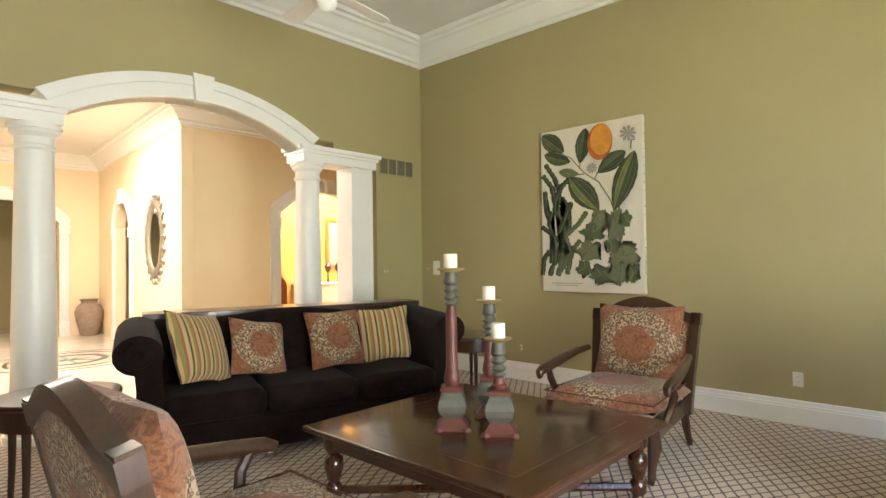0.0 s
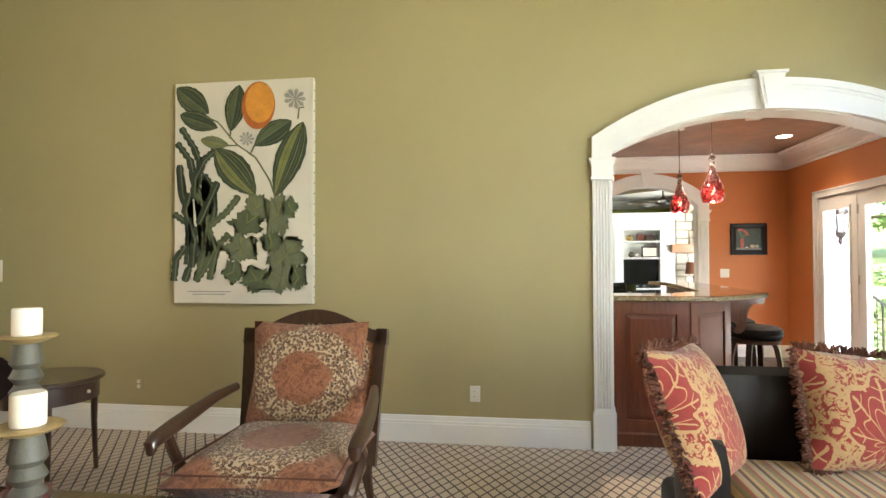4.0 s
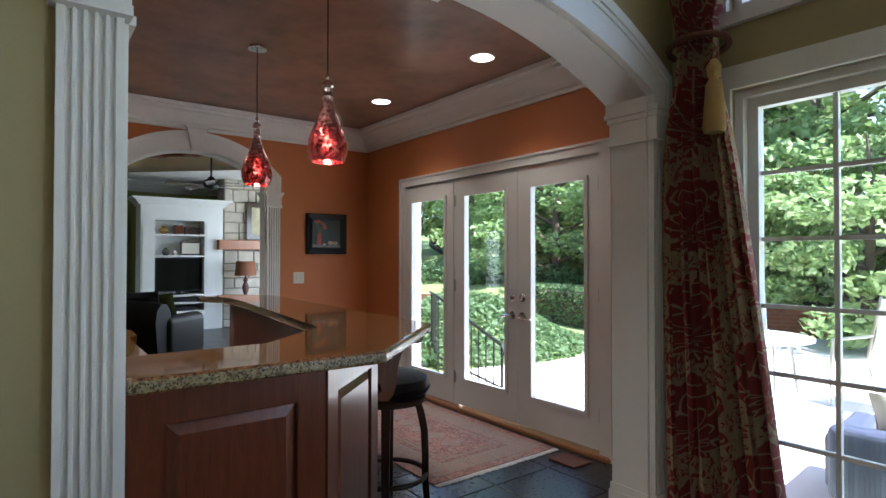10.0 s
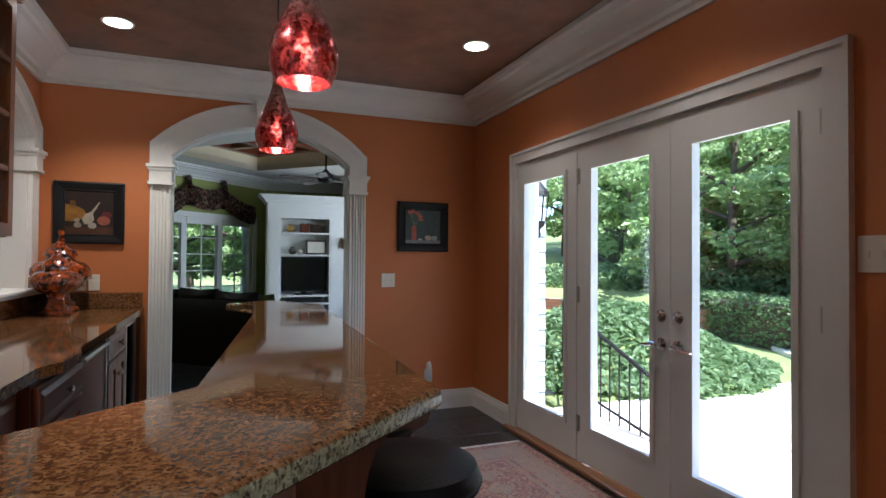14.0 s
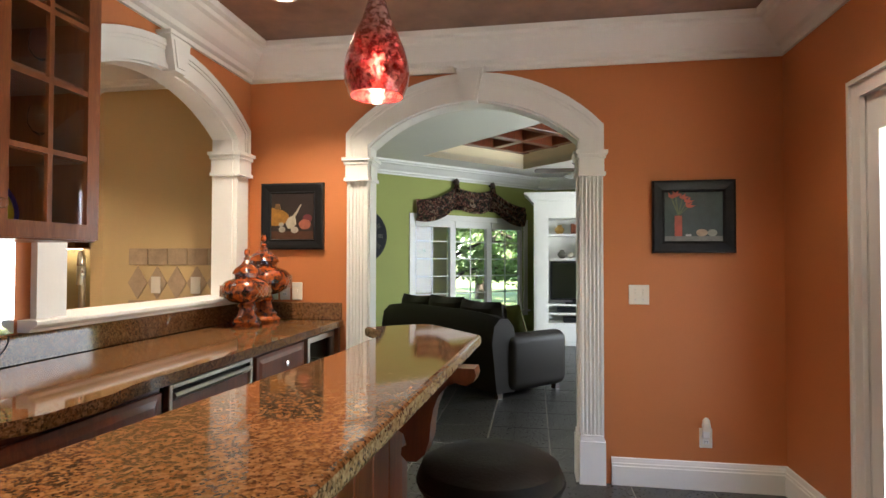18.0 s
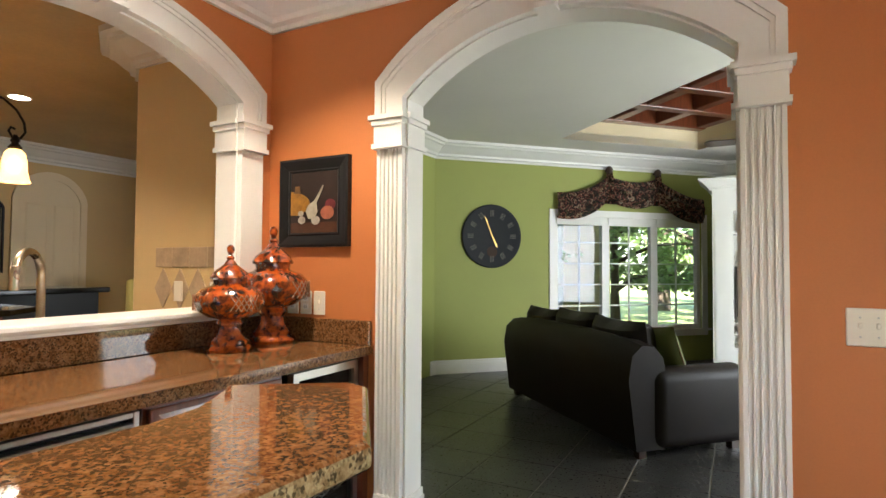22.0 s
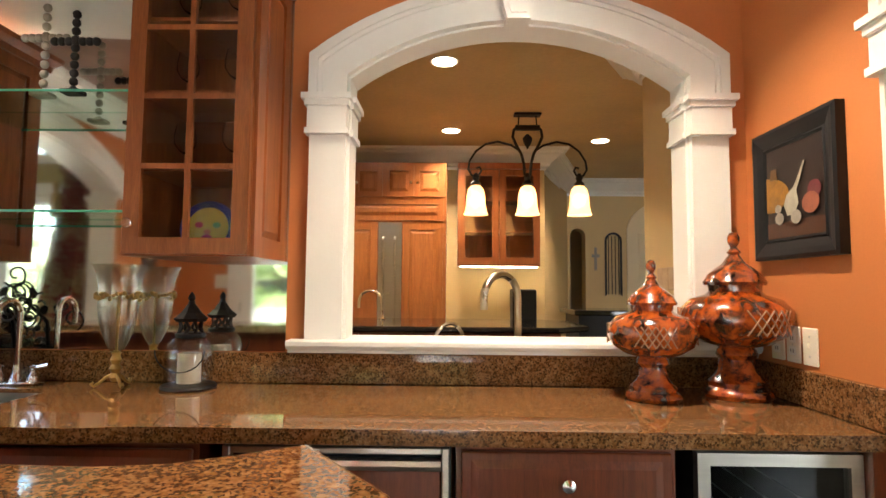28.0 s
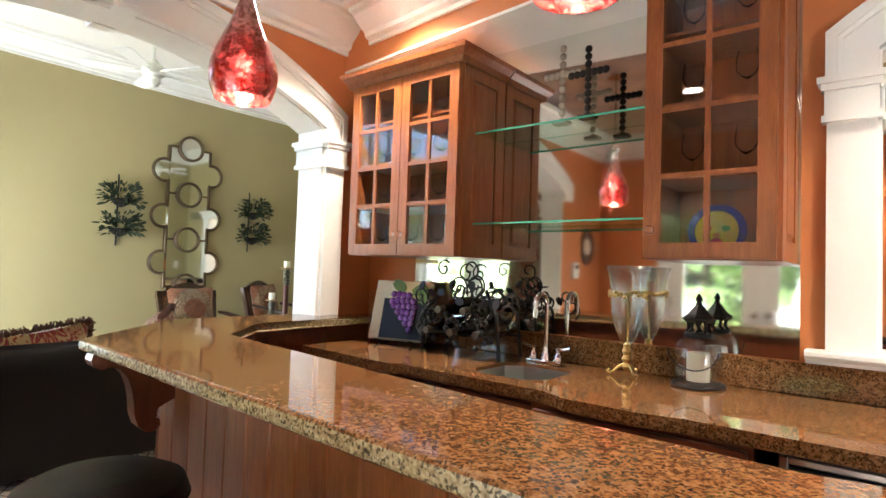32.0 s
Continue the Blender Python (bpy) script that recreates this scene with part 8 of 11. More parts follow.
box(bm, 14.62, 6.6, 1.5, 14.845, 6.98, 2.44, 0.004)
part("body", bm, M_CAB, pc)
face_panel((14.62, 6.98), (14.62, 6.6), 1.5, 2.44, M_CAB, 0.06, pc)
for b6 in ((14.66, 6.33, 1.5, 14.845, 6.598, 1.52), (14.66, 6.33, 1.72, 14.845, 6.598, 1.735), (14.66, 6.33, 1.95, 14.845, 6.598, 2.3), (14.66, 6.33, 1.521, 14.845, 6.35, 1.949)):
    bm = bm_new()
    box(bm, *b6)
    part("shelf", bm, M_CAB, pc)
bm = bm_new()
box(bm, 14.7, 6.62, 1.488, 14.76, 6.96, 1.499)
part("cabinet_light", bm, glow("passage_strip", (1.0, 0.9, 0.6), 3.0), pc, "lit strip under the cabinet")
yc = site("yellow_chair", "pale yellow upholstered chair back behind the counter", "chair", 13.6, 6.6)
bm = bm_new()
round_box(bm, 13.25, 6.3, 0.35, 13.85, 6.85, 0.5, 0.05)
part("seat", bm, plain("yellow_cloth", (0.6, 0.5, 0.16), 0.9, grain=200), yc, smooth=True)
bm = bm_new()
round_box(bm, 13.25, 6.28, 0.5, 13.85, 6.38, 1.16, 0.05)
part("backrest", bm, plain("yellow_cloth_back", (0.6, 0.5, 0.16), 0.9, grain=200), yc, smooth=True)
for sx in (13.3, 13.8):
    for sy in (6.35, 6.8):
        bm = bm_new()
        box(bm, sx - 0.02, sy - 0.02, 0, sx + 0.02, sy + 0.02, 0.36)
        part("leg", bm, M_DARKW, yc)

# tall fridge cabinet
fr = site("fridge_cabinet", "tall honey cherry cabinet with a panelled built-in fridge", "cabinet", 9.8, 5.8)
F0, F1, FY = 9.1, 10.31, 5.5
bm = bm_new()
box(bm, F0, FY + 0.02, 0.0, F1, KY - 0.002, 2.5)
part("body", bm, M_HONEY, fr)
for x0, x1, z0, z1 in ((9.12, 9.66, 0.1, 1.91), (9.9, 10.28, 0.1, 1.91), (9.13, 9.42, 2.17, 2.46), (9.43, 9.7, 2.17, 2.46), (9.72, 10.0, 2.17, 2.46), (10.01, 10.29, 2.17, 2.46), (9.13, 10.28, 1.94, 2.14)):
    face_panel((x0, FY + 0.02), (x1, FY + 0.02), z0, z1, M_HONEY, 0.06 if z1 - z0 > 0.3 else 0.045, fr)
bm = bm_new()
box(bm, 9.67, FY, 0.1, 9.89, FY + 0.02, 1.92)
part("steel_edge", bm, M_STEEL, fr, "steel fridge frame")
for x in (9.72, 9.83):
    bm = bm_new()
    tube(bm, [(x, FY, 0.9), (x, FY - 0.05, 0.93), (x, FY - 0.05, 1.75), (x, FY, 1.78)], 0.012, 8)
    part("handle", bm, M_STEEL, fr, "long steel handle")
for x in (9.395, 9.455, 9.975, 10.035):
    bm = bm_new()
    ball(bm, x, FY - 0.01, 2.3, 0.014)
    part("knob", bm, M_NICKEL, fr)
# glazed wall cabinet, counter and lit recess
kcab = site("china_cabinet", "cherry wall cabinet with two glazed doors", "cabinet", 10.82, 5.8, 1.52)
G0, G1 = 10.42, 11.22
for nm, b6 in (("side", (G0, 5.66, 1.52, G0 + 0.02, KY - 0.002, 2.5)), ("side", (G1 - 0.02, 5.66, 1.52, G1, KY - 0.002, 2.5)), ("bottom", (G0 + 0.02, 5.66, 1.52, G1 - 0.02, KY - 0.002, 1.55)), ("top", (G0, 5.64, 2.47, G1, KY - 0.002, 2.53)), ("back", (G0 + 0.02, KY - 0.02, 1.55, G1 - 0.02, KY - 0.002, 2.47)), ("shelf", (G0 + 0.02, 5.7, 1.85, G1 - 0.02, KY - 0.02, 1.865)), ("shelf", (G0 + 0.02, 5.7, 2.16, G1 - 0.02, KY - 0.02, 2.175))):
    bm = bm_new()
    box(bm, *b6)
    part(nm, bm, M_CAB, kcab)
for x0, x1 in ((G0 + 0.01, 10.815), (10.825, G1 - 0.01)):
    bm = bm_new()
    frame_bar(bm, x0, 1.54, x1, 2.46, 0.06, 5.64, 5.66)
    d = part("door", bm, M_CAB, kcab)
    bm = bm_new()
    box(bm, x0 + 0.06, 5.643, 2.26, x1 - 0.06, 5.657, 2.28)
    part("glazing_bar", bm, M_CAB, d)
    bm = bm_new()
    box(bm, x0 + 0.06, 5.649, 1.6, x1 - 0.06, 5.653, 2.4)
    part("pane", bm, M_GLASS, d).visible_shadow = False
random.seed(4)
for z in (1.551, 1.866, 2.176):
    for k in range(5):
        x, hgt = G0 + 0.12 + k * 0.14, random.uniform(0.1, 0.17)
        o = site("drinking_glass", "clear stemmed glass in the china cabinet", "glass", x, 5.85, z, "kitchen glasses")
        bm = bm_new()
        lathe(bm, [(0.03, 0), (0.006, 0.006), (0.006, hgt * 0.4), (0.03, hgt * 0.55), (0.028, hgt), (0.025, hgt), (0.026, hgt * 0.58), (0.0005, hgt * 0.45)], x, 5.85, z, 12)
        part("bowl", bm, M_GLASS, o, smooth=True)
bb = site("base_cabinet", "honey cherry base cabinet below the china cabinet", "cabinet", 10.8, 5.7)
bm = bm_new()
box(bm, 10.32, 5.42, 0.1, 11.3, KY - 0.002, 0.9)
part("body", bm, M_HONEY, bb)
for x0 in (10.36, 10.84):
    face_panel((x0, 5.42), (x0 + 0.44, 5.42), 0.12, 0.86, M_HONEY, 0.06, bb)
kt = site("kitchen_counter", "black polished stone counter top", "counter", 10.8, 5.7, 0.9)
bm = bm_new()
slab(bm, [(10.31, 5.39), (11.32, 5.39), (11.32, KY - 0.002), (10.31, KY - 0.002)], 0.901, 0.94, 0.01)
part("top", bm, M_BLACKST, kt)
bm = bm_new()
box(bm, 10.45, 5.72, 1.508, 11.2, 5.76, 1.519)
part("cabinet_light", bm, glow("cabinet_strip", (1.0, 0.85, 0.55), 3.5), kcab, "lit strip under the cabinet")
kap = site("countertop_appliance", "dark coffee maker on the counter", "coffee maker", 11.05, 5.75, 0.94)
bm = bm_new()
round_box(bm, 10.95, 5.62, 0.941, 11.18, 5.9, 1.3, 0.02)
part("body", bm, M_BLACK, kap)
# island
isl = site("kitchen_island", "dark cherry island with a raised black stone top", "island", 10.4, 4.6)
bm = bm_new()
box(bm, 9.0, 4.3, 0.0, 11.15, 5.05, 1.0)
part("body", bm, M_CHERRY, isl)
bm = bm_new()
slab(bm, [(8.9, 4.1), (11.1, 4.1), (11.35, 4.3), (11.35, 4.95), (11.1, 5.15), (8.9, 5.15)], 1.0, 1.04, 0.012)
part("top", bm, M_BLACKST, isl, "black polished stone top")
for k in range(3):
    face_panel((9.05 + k * 0.7, 4.3), (9.7 + k * 0.7, 4.3), 0.1, 0.98, M_CHERRY, 0.07, isl)
sk = site("sink_cabinet", "cherry sink cabinet below the pass-through", "cabinet", 10.4, 2.9)
bm = bm_new()
box(bm, 8.6, NY + 0.142, 0.1, FX - 0.002, 3.1, 0.89)
part("body", bm, M_CHERRY, sk)
bm = bm_new()
slab(bm, [(8.6, NY + 0.142), (FX - 0.002, NY + 0.142), (FX - 0.002, 3.14), (8.6, 3.14)], 0.9, 0.94, 0.01)
tagged(part("sink_counter", bm, M_BLACKST), "black polished stone counter with a sink", "counter")
faucet("kitchen_faucet", 10.68, 2.92, 0.94, 0.43, 0.22, M_NICKEL, "brushed nickel gooseneck kitchen faucet", False, -50, 0.017)
faucet("filter_faucet", 10.42, 2.8, 0.94, 0.21, 0.16, M_NICKEL, "small nickel filtered water faucet", False, -50, 0.008)
faucet("island_faucet", 9.78, 4.95, 1.04, 0.24, 0.2, M_NICKEL, "small brushed nickel island faucet", False, -100, 0.012)
# tiled splash on the east wall
spl = site("splash_tiles", "tumbled tan tile splash with a diagonal panel", "tiles", FX - 0.005, 3.0, 0.945)
M_SPLASH = plain("tumbled_tile", (0.42, 0.3, 0.18), 0.6, var=0.25, scale=9, depth=0.25)
for i in range(5):
    for j in range(4):
        bm = bm_new()
        z0 = 0.945 + j * 0.12
        if j in (1, 2):
            continue
        box(bm, FX - 0.012, 2.52 + i * 0.15, z0, FX - 0.001, 2.52 + i * 0.15 + 0.145, z0 + 0.115, 0.003)
        part("tile", bm, M_SPLASH, spl)
for i in range(5):
    bm = bm_new()
    c, z0 = 2.595 + i * 0.15, 1.182
    prism(bm, [(c - 0.073, z0), (c, z0 - 0.115), (c + 0.073, z0), (c, z0 + 0.115)], lambda y, z: (FX - 0.012, y, z), lambda y, z: (FX - 0.001, y, z))
    part("tile", bm, M_SPLASH, spl)
bm = bm_new()
box(bm, FX - 0.004, 2.52, 0.945, FX - 0.0005, 3.27, 1.42)
part("grout_bed", bm, M_TAN, spl)
for y in (2.75, 3.05):
    o = site("wall_outlet", "cream outlet plate in the tile splash", "outlet", FX - 0.015, y, 1.1)
    bm = bm_new()
    box(bm, FX - 0.019, y - 0.036, 1.11, FX - 0.0125, y + 0.036, 1.225, 0.002)
    part("cover_plate", bm, M_WAX, o)
# iron island light with three bell shades
M_AMBER = plain("amber_glass", (0.85, 0.6, 0.3), 0.4, var=0.25, scale=20, depth=0.05)
n_ = M_AMBER.node_tree.nodes["Principled BSDF"]
n_.inputs["Transmission Weight"].default_value = 0.5
n_.inputs["Emission Color"].default_value, n_.inputs["Emission Strength"].default_value = (1.0, 0.55, 0.2, 1), 0.3
LXc, LYc = 10.975, 4.75
il = site("island_light", "black iron island light with three lit amber glass bells", "pendant lamp", LXc, LYc, 1.9)
bm = bm_new()
box(bm, LXc - 0.11, LYc - 0.045, CZ - 0.02, LXc + 0.11, LYc + 0.045, CZ - 0.002, 0.004)
part("canopy", bm, M_IRON, il)
for s in (-1, 1):
    bm = bm_new()
    tube(bm, [(LXc + s * 0.07, LYc, CZ - 0.02), (LXc + s * 0.075, LYc, CZ - 0.1)], 0.006, 6)
    part("link", bm, M_IRON, il)
    bm = bm_new()
    tube(bm, [(LXc + s * q, LYc, zz) for q, zz in ((0.0, 2.6), (0.06, 2.63), (0.11, 2.6), (0.12, 2.54), (0.09, 2.47), (0.05, 2.4), (0.03, 2.32), (0.02, 2.22))], 0.012, 8)
    part("heart_scroll", bm, M_IRON, il)
    bm = bm_new()
    pts = [(LXc + s * q, LYc, zz) for q, zz in ((0.07, 2.43), (0.13, 2.47), (0.24, 2.5), (0.34, 2.48), (0.42, 2.42), (0.47, 2.34), (0.48, 2.27), (0.45, 2.22), (0.4, 2.22), (0.375, 2.26), (0.39, 2.29), (0.415, 2.28))]
    tube(bm, pts, 0.009, 8)
    part("arm", bm, M_IRON, il)
bm = bm_new()
box(bm, LXc - 0.1, LYc - 0.02, CZ - 0.14, LXc + 0.1, LYc + 0.02, CZ - 0.1, 0.004)
part("crossbar", bm, M_IRON, il)
bm = bm_new()
lathe(bm, [(0.004, -0.06), (0.035, 0), (0.04, 0.03), (0.01, 0.06)], LXc, LYc, 2.5, 10)
part("finial", bm, M_IRON, il)
for dx in (-0.418, 0.0, 0.418):
    bm = bm_new()
    lathe(bm, [(0.03, 2.13), (0.045, 2.15), (0.02, 2.18), (0.03, 2.2), (0.012, 2.24)], LXc + dx, LYc, 0, 12)
    part("socket", bm, M_IRON, il)
    bm = bm_new()
    prof = [(0.1, 1.9), (0.09, 1.92), (0.078, 1.98), (0.075, 2.05), (0.06, 2.11), (0.03, 2.14)]
    lathe(bm, prof + [(r - 0.004, z) for r, z in prof[::-1]], LXc + dx, LYc, 0, 24, ring=True)
    part("bell_shade", bm, M_AMBER, il, "lit amber glass bell", smooth=True)
    bm = bm_new()
    ball(bm, LXc + dx, LYc, 2.02, 0.03, 0.03, 0.045)
    part("bulb", bm, glow("island_bulb", (1.0, 0.72, 0.4), 12.0), il, "lit bulb", smooth=True)
for x, y in ((10.31, 3.7), (10.35, 5.25), (11.79, 5.58), (11.745, 6.97), (9.55, 4.7), (8.6, 3.7)):
    downlight(x, y, CZ, 20.0)

# ---- hall beyond the columns ----
wall("wall_hall_east_front", "y", 9.54, 9.7, 5.42, 10.1, 0, 3.6, [(6.72, 8.46, 0, 2.1, 0.36)], M_CREAM, "cream wall with an arched opening")
WA, WB = Vector((5.26, 9.54)), Vector((5.67, 14.5))
HANG = math.atan2(WB.y - WA.y, WB.x - WA.x)
HALLM = Matrix.Translation((WA.x, WA.y, 0)) @ Matrix.Rotation(HANG, 4, "Z")
bm = bm_new()
low = arc_pts(3.1, 0.52, 2.0, 0.42)
for pts in ([(0, 0), (2.58, 0), (2.58, 3.6), (0, 3.6)], [(3.62, 0), (5.0, 0), (5.0, 3.6), (3.62, 3.6)], [(2.58, 3.6)] + low + [(3.62, 3.6)]):
    prism(bm, pts, lambda u, z: (u, 0, z), lambda u, z: (u, -0.16, z))
structure("wall_hall_side", moved(bm, HALLM), M_CREAM, "cream wall with an arched doorway", "wall")


def hall_place(u, d, z):
    p = HALLM @ Vector((u, d, z))
    return (p.x, p.y, p.z)


archway("archway_7", hall_place, (3.1, 0.52, 2.0, 0.42), (2.1, 2.6), 0, "white arched casing in the hall", 1.95, 0.14)
archway("archway_8", lambda u, d, z: (u, 9.54 - d, z), (7.59, 0.87, 2.1, 0.36), (2.2, 2.64), 0, "white arched casing in the hall", 2.02, 0.16)
wall("wall_hall_north", "y", 14.5, 14.7, 1.0, 6.2, 0, 3.6, [(3.3, 5.0, 0, 2.15, 0.4)], M_CREAM, "cream wall with a wide arched doorway")
archway("archway_9", lambda u, d, z: (u, 14.5 - d, z), (4.15, 0.85, 2.15, 0.4), (2.25, 2.72), 0, "white arched casing at the hall's end", 2.1, 0.16)
plate_on("wall_hall_beyond", [(1.0, 17.0), (8.0, 17.0), (8.0, 17.2), (1.0, 17.2)], 0, 3.6, M_KHAKI, "grey green wall beyond the hall")
plate_on("wall_hall_west", [(0.8, LN), (1.0, LN), (1.0, 17.2), (0.8, 17.2)], 0, 3.6, M_CREAM, "cream hall wall")
plate_on("wall_hall_end", [(7.9, 11.75), (8.1, 11.75), (8.1, 17.2), (7.9, 17.2)], 0, 3.6, M_CREAM, "cream wall")
plate_on("wall_hall_kitchen_side", [(10.1, LN + 0.22), (10.3, LN + 0.22), (10.3, 12.9), (10.1, 12.9)], 0, 3.6, M_CREAM, "cream wall")
plate_on("wall_hall_south", [(LX, LN), (10.3, LN), (10.3, LN + 0.22), (LX, LN + 0.22)], 0, 3.6, M_CREAM, "cream wall")
plate_on("ceiling_hall", [(0.8, LN + 0.22), (10.3, LN + 0.22), (10.3, 17.2), (0.8, 17.2)], HZ, HZ + 0.1, M_CEIL, "white hall ceiling", "ceiling")
plate_on("wall_niche_back", [(5.5, 11.6), (10.1, 11.6), (10.1, 11.75), (5.65, 11.75)], 0, 3.6, plain("amber_wall", (0.62, 0.36, 0.1), 0.6, var=0.06), "amber wall behind a sideboard")
plate_on("floor_hall", [(0.8, LN + 0.1), (10.3, LN + 0.1), (10.3, 17.2), (0.8, 17.2)], -0.1, 0.002, plain("pale_marble", (0.68, 0.6, 0.5), 0.15, var=0.1, scale=1.6, grain=14, depth=0.0, coat=0.2), "polished pale marble floor", "floor")
bm = bm_new()
run(bm, [(o * 1.15, HZ - 0.25 + h * 1.25 - 0.003) for o, h in CROWN], [(10.1, 9.54), (5.26, 9.54), (5.67, 14.5), (1.0, 14.5), (1.0, LN + 0.22)])
structure("trim_crown_hall", bm, M_TRIM, "white crown moulding", "moulding")
med = site("floor_medallion", "inlaid round stone medallion in the hall floor", "floor inlay", 4.4, 11.3, 0.003)
for k, (r0, r1, mat) in enumerate(((0.95, 0.9, M_STONEGREY), (0.75, 0.7, M_DARKW), (0.5, 0.4, M_STONEGREY))):
    bm = bm_new()
    lathe(bm, [(r1, 0.003), (r0, 0.003), (r0, 0.005 + k * 0.001), (r1, 0.005 + k * 0.001)], 4.4, 11.3, 0, 40, ring=True)
    part("inlay_ring", bm, mat, med)
for k in range(8):
    a = math.pi / 4 * k
    bm = bm_new()
    slab(bm, [(4.4 + math.cos(a + w) * r, 11.3 + math.sin(a + w) * r) for r, w in ((0.05, -0.6), (0.68, 0.0), (0.05, 0.6))], 0.003, 0.0055)
    part("inlay_ray", bm, M_STONEGREY, med)
# sunburst mirror
sm = thing("oval_mirror", "oval mirror in a silver frame with a scalloped edge", "mirror", at=HALLM @ Matrix.Translation((1.15, 0.001, 1.73)) @ Matrix.Rotation(radians(-90), 4, "X"))
OV = (0.42, 0.6)


def oval(s, n=40):
    return [(OV[0] * s * math.cos(2 * math.pi * k / n), OV[1] * s * math.sin(2 * math.pi * k / n)) for k in range(n)]


bm = bm_new()
loft(bm, [[(x, y, z) for x, y in oval(s)] for s, z in ((1.0, 0.0), (1.0, 0.03), (0.93, 0.045), (0.8, 0.04), (0.74, 0.015), (0.74, 0.0))], close=True)
M_SILVER = plain("tarnished_silver", (0.36, 0.33, 0.28), 0.4, 0.8, var=0.3, depth=0.15)
part("frame", bm, M_SILVER, sm, smooth=True)
bm = bm_new()
slab(bm, oval(0.745), 0.004, 0.012)
part("mirror_glass", bm, M_MIRROR, sm)
for k in range(22):
    a = 2 * math.pi * k / 22
    bm = bm_new()
    lathe(bm, [(0.045, 0), (0.05, 0.012), (0.04, 0.025), (0.02, 0.028), (0.0005, 0.02)], OV[0] * 1.1 * math.cos(a), OV[1] * 1.08 * math.sin(a), 0.005, 10)
    part("scallop", bm, M_SILVER, sm, smooth=True)
# urn, stand, sconce, chair, sideboard
urn = site("floor_urn", "large rough clay floor urn", "urn", 5.42, 14.2)
bm = bm_new()
lathe(bm, [(0.13, 0), (0.15, 0.03), (0.22, 0.3), (0.24, 0.45), (0.2, 0.56), (0.13, 0.62), (0.13, 0.66), (0.17, 0.69), (0.15, 0.69), (0.11, 0.64)], 5.42, 14.2, 0.003, 24)
part("body", bm, plain("rough_clay", (0.27, 0.2, 0.15), 0.8, var=0.3, scale=8, depth=0.4), urn, smooth=True)
bs = site("plant_stand", "tall black stand with a planter on top", "stand", 5.05, 15.4)
bm = bm_new()
lathe(bm, [(0.2, 0), (0.18, 0.04), (0.04, 0.1), (0.035, 0.75), (0.06, 0.8), (0.16, 0.84), (0.16, 0.86)], 5.05, 15.4, 0.003, 16)
part("pedestal", bm, M_BLACK, bs, smooth=True)
bm = bm_new()
lathe(bm, [(0.12, 0.86), (0.15, 0.9), (0.17, 1.1), (0.15, 1.1), (0.13, 0.95)], 5.05, 15.4, 0.003, 16)
part("planter", bm, M_STEEL, bs, smooth=True)
sb = site("sideboard", "white panelled sideboard in the niche", "sideboard", 9.1, 11.3)
bm = bm_new()
box(bm, 8.25, 11.1, 0.003, 9.95, 11.598, 0.9)
part("body", bm, M_TRIM, sb)
bm = bm_new()
slab(bm, [(8.2, 11.05), (10.0, 11.05), (10.0, 11.598), (8.2, 11.598)], 0.9, 0.94, 0.01)
part("top", bm, M_TRIM, sb)
for k in range(4):
    face_panel((8.29 + k * 0.41, 11.1), (8.67 + k * 0.41, 11.1), 0.08, 0.86, M_TRIM, 0.05, sb)
npic = site("framed_painting", "gold framed grey painting above the sideboard", "picture", 9.4, 11.59, 1.3)
bm = bm_new()
frame_bar(bm, 9.0, 1.2, 9.8, 2.25, 0.07, 11.56, 11.598)
part("frame", bm, M_BRASS, npic)
bm = bm_new()
box(bm, 9.07, 11.58, 1.27, 9.73, 11.595, 2.18)
part("canvas", bm, plain("grey_painting", (0.3, 0.3, 0.28), 0.6, var=0.4, scale=4), npic)
for x in (8.85, 9.1):
    o = site("finial_ornament", "dark turned ornament on the sideboard", "ornament", x, 11.3, 0.94, "sideboard ornaments")
    bm = bm_new()
    lathe(bm, [(0.05, 0), (0.02, 0.03), (0.015, 0.18), (0.06, 0.25), (0.07, 0.32), (0.03, 0.38), (0.001, 0.4)], x, 11.3, 0.941, 14)
    part("body", bm, M_DARKW, o, smooth=True)
cc = site("carved_chair", "carved rust wooden chair back in the niche", "chair", 7.0, 10.4)
for sx in (6.8, 7.2):
    for sy in (10.2, 10.6):
        bm = bm_new()
        box(bm, sx - 0.02, sy - 0.02, 0.003, sx + 0.02, sy + 0.02, 0.45)
        part("leg", bm, M_CAB, cc)
bm = bm_new()
round_box(bm, 6.77, 10.17, 0.45, 7.23, 10.63, 0.52, 0.02)
part("seat", bm, M_CAB, cc)
bm = bm_new()
prism(bm, [(6.77, 0.52)] + arc_pts(7.0, 0.23, 0.98, 0.16, 10) + [(7.23, 0.52)], lambda u, z: (u, 10.18, z), lambda u, z: (u, 10.22, z))
part("backrest", bm, M_CAB, cc)
sc = site("wall_sconce", "scrolled iron wall sconce with a white shade", "sconce", 7.85, 13.6, 1.6)
bm = bm_new()
tube(bm, [(7.89, 13.6 + 0.12 * math.sin(q * 0.7), 1.45 + 0.07 * q) for q in range(12)], 0.015, 6)
part("scroll", bm, M_IRON, sc)
bm = bm_new()
lathe(bm, [(0.07, 0), (0.06, 0.2)], 7.8, 13.6, 1.8, 14)
part("shade", bm, glow("sconce_shade", (1.0, 0.8, 0.55), 2.5), sc)
hc = site("hall_armchair", "carved wooden armchair with a cream seat", "chair", 7.2, 13.3)
